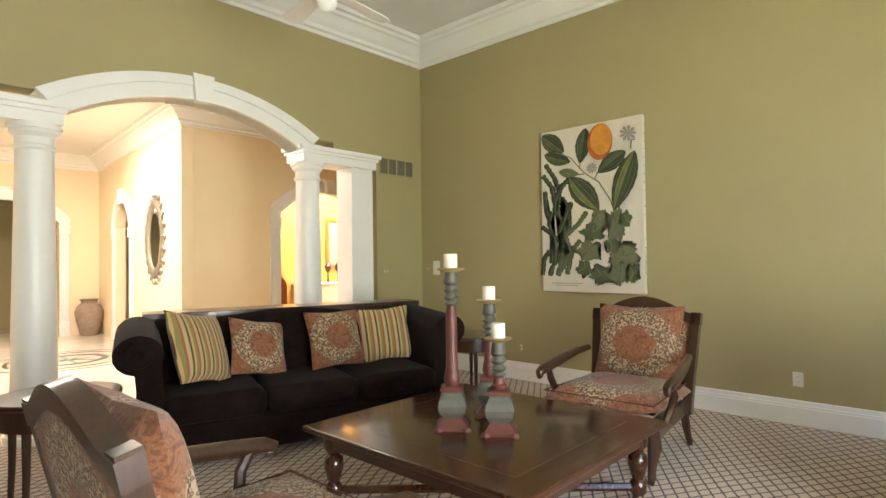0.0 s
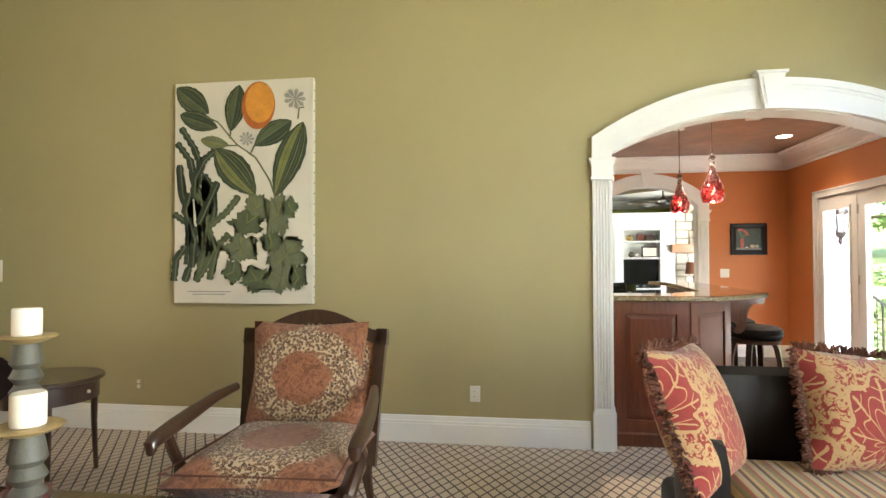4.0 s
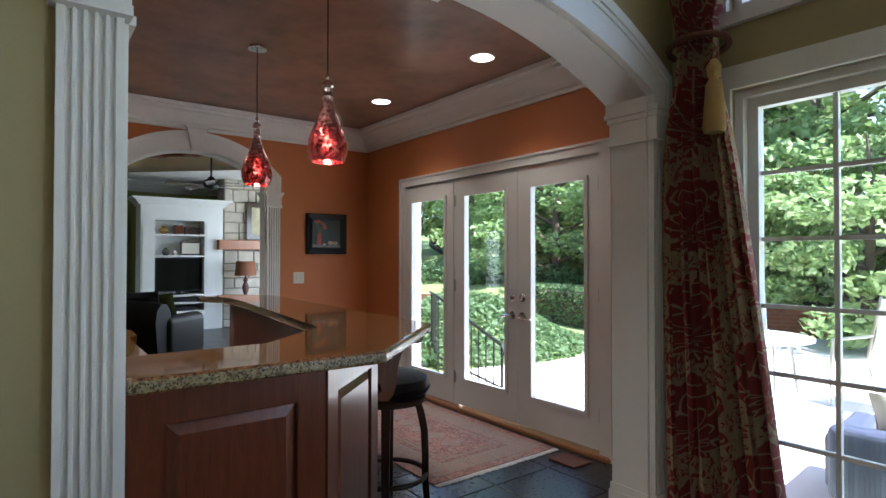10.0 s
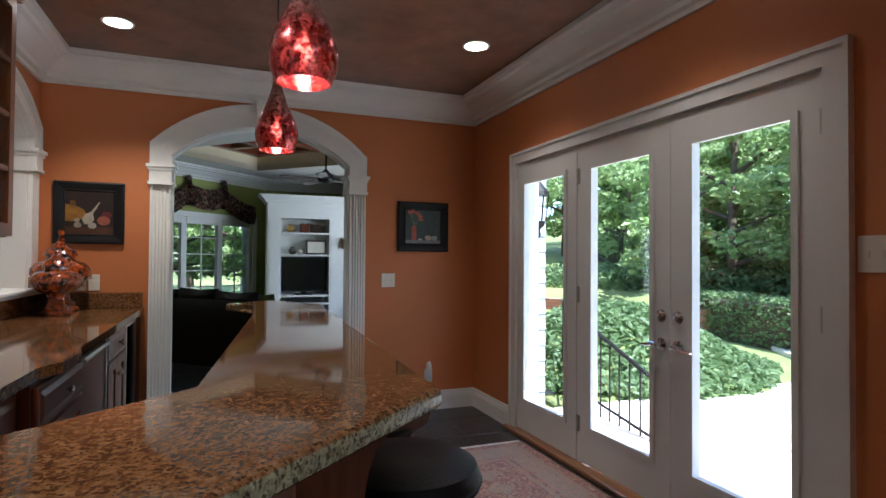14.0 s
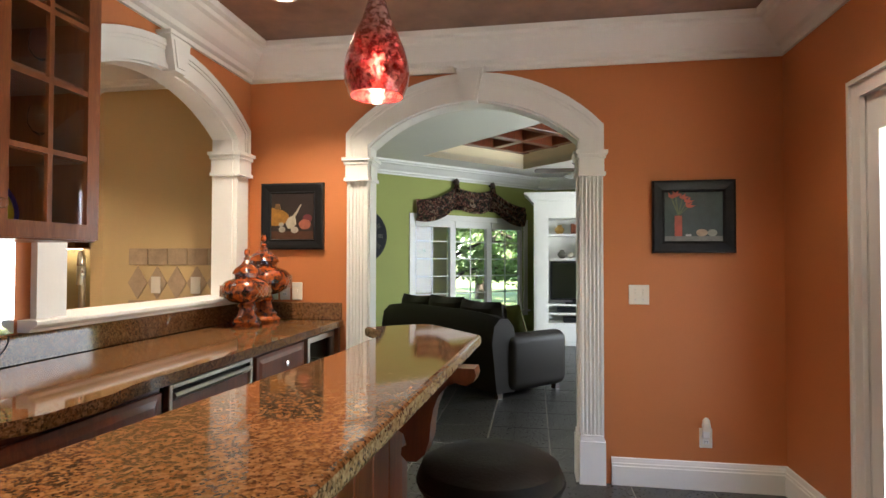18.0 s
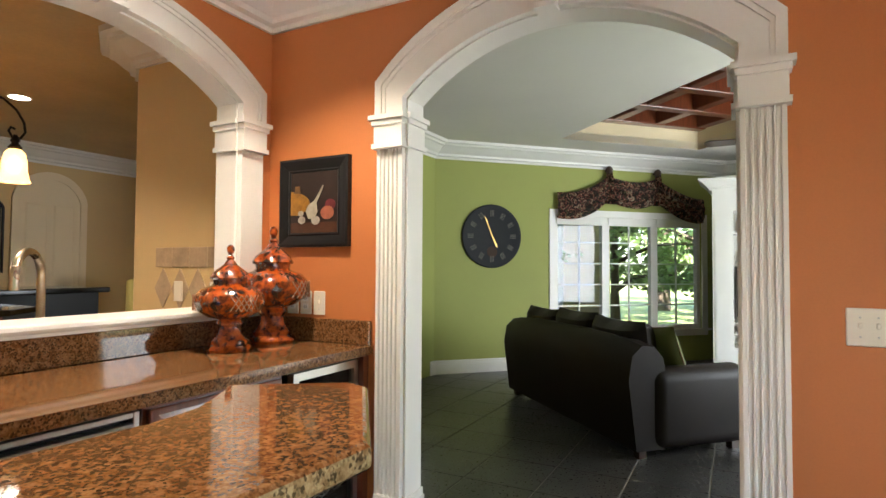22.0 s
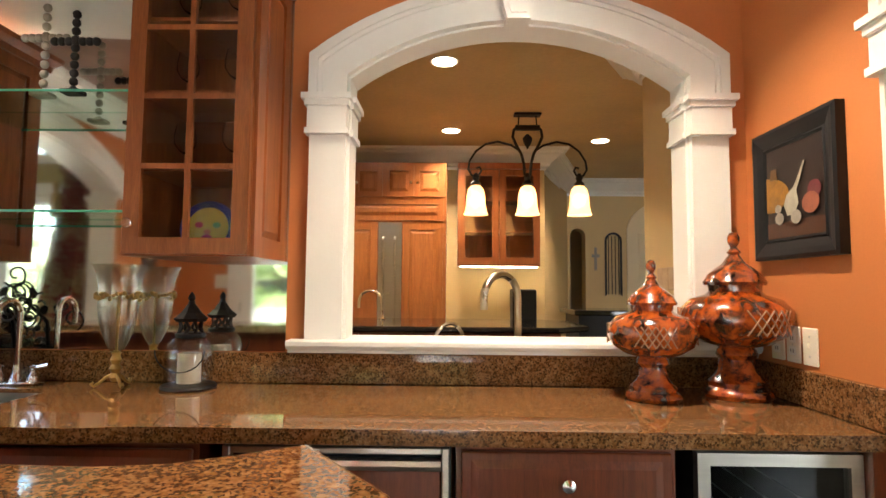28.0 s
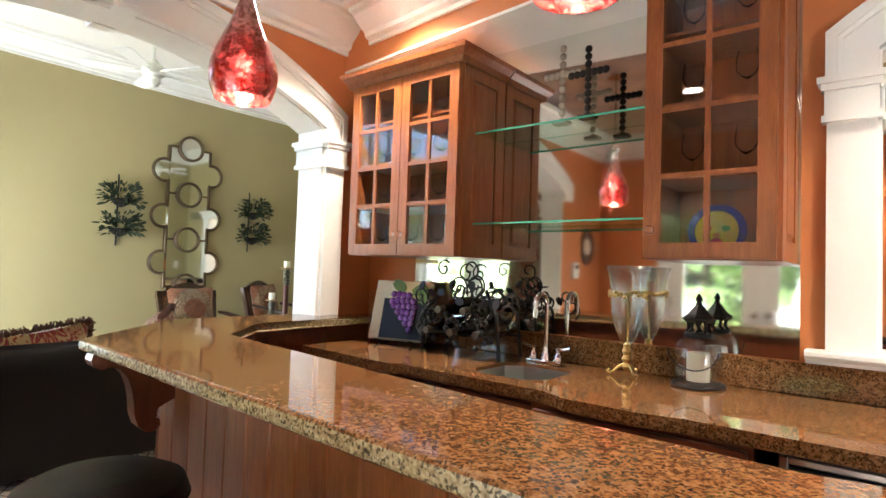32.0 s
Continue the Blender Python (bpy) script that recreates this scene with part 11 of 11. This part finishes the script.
for k in range(3):
    a = radians(80 + 120 * k)
    c, d = math.cos(a), math.sin(a)
    bm = bm_new()
    tube(bm, [(VX + c * r, VY + d * r, CT + z) for r, z in ((0.008, 0.045), (0.03, 0.034), (0.05, 0.014), (0.066, 0.006), (0.074, 0.014), (0.066, 0.02))], [0.006, 0.006, 0.005, 0.005, 0.005, 0.004], 7)
    part("foot", bm, M_BRASS, vz, "curled gold foot", smooth=True)
rg = random.Random(2)
for k in range(40):
    a = 2 * math.pi * k / 40
    bm = bm_new()
    ball(bm, VX + 0.07 * math.cos(a), VY + 0.07 * math.sin(a), CT + 0.315 + rg.uniform(-0.014, 0.014), rg.uniform(0.006, 0.009), u=8, v=6)
    part("gold_bead", bm, M_BRASS, vz)
LX, LY = 9.455, 2.225
ln = site("candle_lantern", "glass candle lantern with a black pagoda lid", "lantern", LX, LY, CT)
bm = bm_new()
lathe(bm, [(0.088, 0.001), (0.093, 0.006), (0.088, 0.016), (0.06, 0.02)], LX, LY, CT, 28)
part("tray", bm, M_IRON, ln, smooth=True)
bm = bm_new()
prof = [(0.076, 0.021), (0.082, 0.05), (0.082, 0.115), (0.074, 0.15), (0.056, 0.172), (0.042, 0.18), (0.042, 0.19)]
lathe(bm, prof + [(r - 0.003, z) for r, z in prof[::-1]], LX, LY, CT, 28, ring=True)
part("chimney", bm, pane_glass("lantern_glass", (0.94, 0.95, 0.95), 0.09), ln, "clear glass chimney", smooth=True)
bm = bm_new()
disc(bm, LX, LY, CT + 0.021, CT + 0.122, 0.039)
part("candle", bm, M_WAX, ln, "ivory pillar candle", smooth=True)
bm = bm_new()
lathe(bm, [(0.046, 0.176), (0.05, 0.181), (0.05, 0.19), (0.044, 0.194)], LX, LY, CT, 18)
part("collar", bm, M_IRON, ln)
for k in range(8):
    a = 2 * math.pi * k / 8
    bm = bm_new()
    tube(bm, [(LX + 0.041 * math.cos(a), LY + 0.041 * math.sin(a), CT + 0.192), (LX + 0.033 * math.cos(a + 0.3), LY + 0.033 * math.sin(a + 0.3), CT + 0.21), (LX + 0.038 * math.cos(a), LY + 0.038 * math.sin(a), CT + 0.236)], 0.006, 6)
    part("lattice_post", bm, M_IRON, ln)
bm = bm_new()
lathe(bm, [(0.02, 0.232), (0.05, 0.232), (0.06, 0.244), (0.056, 0.246), (0.036, 0.262), (0.02, 0.284), (0.01, 0.296)], LX, LY, CT, 8)
part("roof", bm, M_IRON, ln, "flared black pagoda roof")
bm = bm_new()
lathe(bm, [(0.008, 0.292), (0.013, 0.298), (0.008, 0.304), (0.013, 0.312), (0.01, 0.322), (0.003, 0.334)], LX, LY, CT, 10)
part("finial", bm, M_IRON, ln, smooth=True)
bm = bm_new()
tube(bm, [(LX + 0.085 * math.cos(a), LY - 0.075, CT + 0.14 - 0.075 * math.sin(a)) for a in [math.pi * k / 12 for k in range(13)]], 0.0025, 5)
part("bail_handle", bm, M_IRON, ln)
# grape platter on an easel
gp = thing("grape_platter", "cream tile platter with purple relief grapes on an easel", "platter", at=pose(8.0, 2.17, CT + 0.014, -16, 0, 16))
bm = bm_new()
slab(bm, [(-0.16, -0.012), (0.16, -0.012), (0.165, 0.012), (-0.165, 0.012)], 0.0, 0.32, 0.008)
part("platter", bm, plain("ivory_ceramic", (0.7, 0.6, 0.38), 0.25, var=0.15, coat=0.5), gp)
bm = bm_new()
slab(bm, [(-0.1, -0.0155), (0.15, -0.0155), (0.15, -0.012), (-0.1, -0.012)], 0.01, 0.22)
part("dark_panel", bm, M_BLACK, gp)
rg = random.Random(6)
M_GRAPE = plain("purple_glaze", (0.2, 0.06, 0.32), 0.15, var=0.4, scale=20, coat=0.8)
for r in range(7):
    for k in range(7 - r if r > 1 else 4 + r):
        bm = bm_new()
        w = (7 - r if r > 1 else 4 + r)
        ball(bm, 0.03 + (k - (w - 1) / 2) * 0.03 + 0.012 * r - 0.03, -0.02, 0.24 - r * 0.03 + rg.uniform(-0.005, 0.005), 0.019, 0.013, 0.019, 10, 6)
        part("grape", bm, M_GRAPE, gp, smooth=True)
for sx, sz, rot in ((0.1, 0.27, 20), (-0.02, 0.29, -30), (0.13, 0.24, 70)):
    bm = bm_new()
    slab(bm, blob(0, 0, 0.045, 0.03, 12, 0.15), -0.003, 0.003)
    part("vine_leaf", moved(bm, Matrix.Translation((sx, -0.017, sz)) @ Matrix.Rotation(radians(90), 4, "X") @ Matrix.Rotation(radians(rot), 4, "Z")), plain("leaf_glaze", (0.14, 0.22, 0.04), 0.3, var=0.3), gp)
bm = bm_new()
for s in (-0.1, 0.1):
    tube(bm, [(s, -0.05, -0.005), (s, 0.03, -0.005), (s * 0.4, 0.12, 0.005)], 0.005, 5)
part("easel", bm, M_IRON, gp, "black iron easel")
# wine rack of iron scrolls with bottles
wr = site("wine_rack", "black scrolled iron wine rack with iron grapes", "wine rack", 8.46, 2.18, CT)
bm = bm_new()
for s in (-1, 1):
    tube(bm, [(8.46 + s * 0.22, 2.1, CT + 0.004), (8.46 + s * 0.2, 2.1, CT + 0.2), (8.46 + s * 0.12, 2.14, CT + 0.3)], 0.008, 6)
    tube(bm, [(8.46 + s * 0.22, 2.28, CT + 0.004), (8.46 + s * 0.2, 2.28, CT + 0.2), (8.46 + s * 0.12, 2.24, CT + 0.3)], 0.008, 6)
tube(bm, [(8.24, 2.1, CT + 0.1), (8.68, 2.1, CT + 0.1)], 0.007, 6)
tube(bm, [(8.24, 2.28, CT + 0.1), (8.68, 2.28, CT + 0.1)], 0.007, 6)
part("rack_frame", bm, M_IRON, wr)
rg = random.Random(12)
for k in range(26):
    cx, cz, r = 8.49 + rg.uniform(-0.24, 0.26), CT + rg.uniform(0.12, 0.4), rg.uniform(0.03, 0.06)
    y = rg.choice((2.06, 2.1, 2.3))
    bm = bm_new()
    t0 = rg.uniform(0, 6)
    tube(bm, [(cx + r * (1 - q / 26) * math.cos(t0 + q * 0.36), y + rg.uniform(-0.002, 0.002), cz + r * (1 - q / 26) * math.sin(t0 + q * 0.36)) for q in range(22)], 0.0045, 5)
    part("scroll", bm, M_IRON, wr)
for k in range(34):
    bm = bm_new()
    g = k // 12
    ball(bm, 8.3 + g * 0.16 + rg.uniform(-0.04, 0.04), 2.06 + rg.uniform(-0.02, 0.02), CT + 0.13 + rg.uniform(-0.08, 0.06), 0.014, u=8, v=6)
    part("iron_grape", bm, M_BLACK, wr, smooth=True)
for k in range(8):
    bm = bm_new()
    slab(bm, blob(0, 0, 0.024, 0.017, 10, 0.2), -0.002, 0.002)
    part("iron_leaf", moved(bm, Matrix.Translation((8.26 + k * 0.06, 2.05 + rg.uniform(-0.01, 0.02), CT + rg.uniform(0.18, 0.34))) @ Matrix.Rotation(radians(90 + rg.uniform(-25, 25)), 4, "X") @ Matrix.Rotation(rg.uniform(0, 3), 4, "Z")), M_IRON, wr)
M_BOTTLE = plain("dark_bottle_glass", (0.01, 0.014, 0.01), 0.06, var=0.2, depth=0, coat=1.0)
for x, z in ((8.32, 0.13), (8.46, 0.13), (8.6, 0.13), (8.39, 0.23), (8.53, 0.23)):
    bt = thing("wine_bottle", "dark glass wine bottle lying in the rack", "bottle", "bottles in the rack", at=pose(x, 2.32, CT + z, 94, 0, 0))
    bm = bm_new()
    lathe(bm, [(0.036, 0.0), (0.038, 0.01), (0.038, 0.17), (0.03, 0.2), (0.015, 0.225), (0.014, 0.285)], seg=18)
    part("glass_body", bm, M_BOTTLE, bt, smooth=True)
    bm = bm_new()
    lathe(bm, [(0.0155, 0.25), (0.0165, 0.252), (0.0165, 0.292), (0.0005, 0.293)], seg=14)
    part("capsule", bm, plain("foil_capsule", (0.1, 0.08, 0.06), 0.35, 0.6), bt)
# jewelled crosses on the glass shelf
SHZ = 1.974
for x, y, h, mat, lab in ((8.9, 2.2, 0.33, M_SILVER, "silver jewelled standing cross on the glass shelf"), (9.03, 2.17, 0.29, M_IRON, "dark beaded standing cross on the glass shelf")):
    o = site("standing_cross", lab, "ornament", x, y, SHZ, "standing crosses")
    bm = bm_new()
    box(bm, x - 0.035, y - 0.025, SHZ, x + 0.035, y + 0.025, SHZ + 0.015, 0.003)
    part("foot", bm, mat, o)
    for a, c, horizontal in ((0.015, h, False), (-0.075, 0.075, True)):
        n_b = 9 if not horizontal else 6
        for k in range(n_b + 1):
            q = a + (c - a) * k / n_b
            bm = bm_new()
            ball(bm, x + (q if horizontal else 0), y, SHZ + (h * 0.66 if horizontal else q), 0.016, 0.012, 0.016, 8, 6)
            part("bead", bm, mat, o, smooth=True)
# stemware behind the glazed doors
def wine_glass(x, y, z, h, group, tint=None):
    g = site("wine_glass", "clear stemmed wine glass on a cabinet shelf", "glass", x, y, z, group)
    bm = bm_new()
    lathe(bm, [(0.032, 0.001), (0.028, 0.004), (0.005, 0.008), (0.004, h * 0.42), (0.02, h * 0.48), (0.036, h * 0.62), (0.037, h * 0.78), (0.03, h), (0.028, h), (0.034, h * 0.78), (0.033, h * 0.63), (0.018, h * 0.5), (0.0005, h * 0.46)], x, y, z, 16)
    part("bowl", bm, M_STEMGLASS, g, smooth=True)


M_STEMGLASS = glass("stemware_glass", (0.98, 0.98, 0.98), 0.0, 1.3)
Z0_, DZ_ = 1.40, 1.02
for f in (0.27, 0.52, 0.76):
    for x, y in ((9.44, 2.16), (9.62, 2.13)):
        wine_glass(x, y, Z0_ + DZ_ * f + 0.013, 0.17, "tall cabinet glasses")
for f in (0.0, 0.27, 0.52, 0.76):
    for x in (7.9, 8.06, 8.24, 8.4):
        wine_glass(x, 2.14 + 0.05 * (int(x * 100) % 3 - 1), 1.40 + 0.88 * f + (0.019 if f == 0 else 0.013), 0.15, "wide cabinet glasses")
fp = thing("painted_plate", "bright plate painted with a sunny yellow disc", "plate", at=pose(9.52, 2.17, 1.419, -12, 0, 6))
bm = bm_new()
prism(bm, blob(0, 0.095, 0.095, 0.095, 32), lambda u, v: (u, 0.0, v), lambda u, v: (u, 0.012, v))
part("rim", bm, plain("cobalt_glaze", (0.03, 0.04, 0.3), 0.2, coat=0.5), fp)
bm = bm_new()
prism(bm, blob(0, 0.09, 0.07, 0.075, 28), lambda u, v: (u, -0.003, v), lambda u, v: (u, 0.0, v))
part("disc", bm, plain("yellow_glaze", (0.6, 0.5, 0.05), 0.2, coat=0.5), fp)
for u, v, r, c in ((-0.03, 0.1, 0.014, (0.5, 0.06, 0.05)), (0.03, 0.1, 0.014, (0.1, 0.35, 0.08)), (0.0, 0.075, 0.012, (0.55, 0.2, 0.05)), (0.0, 0.05, 0.02, (0.45, 0.05, 0.1))):
    bm = bm_new()
    prism(bm, blob(u, v, r, r * 0.8, 12), lambda a, q: (a, -0.0045, q), lambda a, q: (a, -0.003, q))
    part("painted_spot", bm, plain("spot_glaze_%d" % int(1000 * (r + v)), c, 0.25), fp)

# dropped soffit above the wide cabinet and the shelves
bm = bm_new()
slab(bm, [(BX + 0.002, 2.12), (9.31, 1.95), (9.31, NY - 0.002), (BX + 0.002, NY - 0.002)], 2.444, CZ - 0.004)
structure("soffit_bar", bm, M_ORANGE, "orange painted soffit above the cabinets", "soffit")
bm = bm_new()
slab(bm, [(BX + 0.002, 2.112), (9.318, 1.942), (9.318, NY - 0.002), (BX + 0.002, NY - 0.002)], 2.43, 2.443)
structure("trim_soffit", bm, M_TRIM, "white underside of the soffit", "moulding")
bm = bm_new()
run(bm, [(o * 0.9, CZ - 0.19 + h * 0.9 - 0.006) for o, h in CROWN], [(9.31, NY - 0.23), (9.31, 1.95), (BX + 0.22, 2.1)])
structure("trim_crown_soffit", bm, M_TRIM, "white crown moulding", "moulding")

# ---- slate tiles ----
def slate():
    m, n, l, b = nodes_of("slate_tile")
    info = n.new("ShaderNodeObjectInfo")
    broad, fine = noise_of(n, l, 2.5, 5, 0.6), noise_of(n, l, 40, 5, 0.6)
    c = ramp(n, l, broad, (0.3, (0.012, 0.012, 0.012)), (0.5, (0.022, 0.022, 0.021)), (0.7, (0.036, 0.032, 0.027)))
    c = mix_col(n, l, ramp(n, l, info.outputs["Random"], (0.0, 0.0), (1.0, 0.5)), c, (0.03, 0.028, 0.026))
    l.new(mix_col(n, l, ramp(n, l, fine, (0.4, 0.0), (0.7, 0.35)), c, (0.06, 0.056, 0.048)), b.inputs["Base Color"])
    l.new(ramp(n, l, fine, (0.3, 0.22), (0.7, 0.42)), b.inputs["Roughness"])
    bump(n, l, b, broad, 0.25, 0.02)
    return m


M_SLATE = slate()
TS, TG = 0.457, 0.007
bm = bm_new()
box(bm, -TS / 2 + TG / 2, -TS / 2 + TG / 2, -0.012, TS / 2 - TG / 2, TS / 2 - TG / 2, 0.0, 0.003)
TILE = finish("tile", bm, M_SLATE)


def tile_free(x, y):
    """Places that the floor covers, near the walk."""
    if x < 7.6 or y < SY + 0.02:
        return x > 11.7 and y > -1.3
    return True


joined = bm_new()
made = 0
X0, Y0 = 7.49, SY - 0.05
rest = []
for i in range(29):
    for j in range(-2, 20):
        x, y = X0 + (i + 0.5) * TS, Y0 + (j + 0.5) * TS
        if x < FX and y < SY + 0.1 and j < 0:
            continue
        if x < FX + 0.1 and y > NY + 0.2 + 4.5:
            continue
        if y > 8.0 or x > 20.2:
            continue
        near = x < 15.6 and -1.4 < y < 3.7 and not (7.6 < x < 11.3 and y > 1.75) and not (x < FX and y > 2.5)
        if near and made < 290:
            t = new("tile", TILE)
            t.location = (x, y, 0.0)
            t.parent = FLOOR_BED
            made += 1
        else:
            rest.append((x, y))
vs, fs = [], []
h = TS / 2 - TG / 2
for x, y in rest:
    i = len(vs)
    vs += [(x - h, y - h, -0.001), (x + h, y - h, -0.001), (x + h, y + h, -0.001), (x - h, y + h, -0.001), (x - h, y - h, -0.012), (x + h, y - h, -0.012), (x + h, y + h, -0.012), (x - h, y + h, -0.012)]
    fs += [(i, i + 1, i + 2, i + 3), (i, i + 4, i + 5, i + 1), (i + 1, i + 5, i + 6, i + 2), (i + 2, i + 6, i + 7, i + 3), (i + 3, i + 7, i + 4, i)]
joined.free()
me = bpy.data.meshes.new("far_tiles")
me.from_pydata(vs, [], fs)
me.materials.append(M_SLATE)
ob = new("far_tiles", me)
ob.parent = FLOOR_BED
ob["kind"] = "stuff"
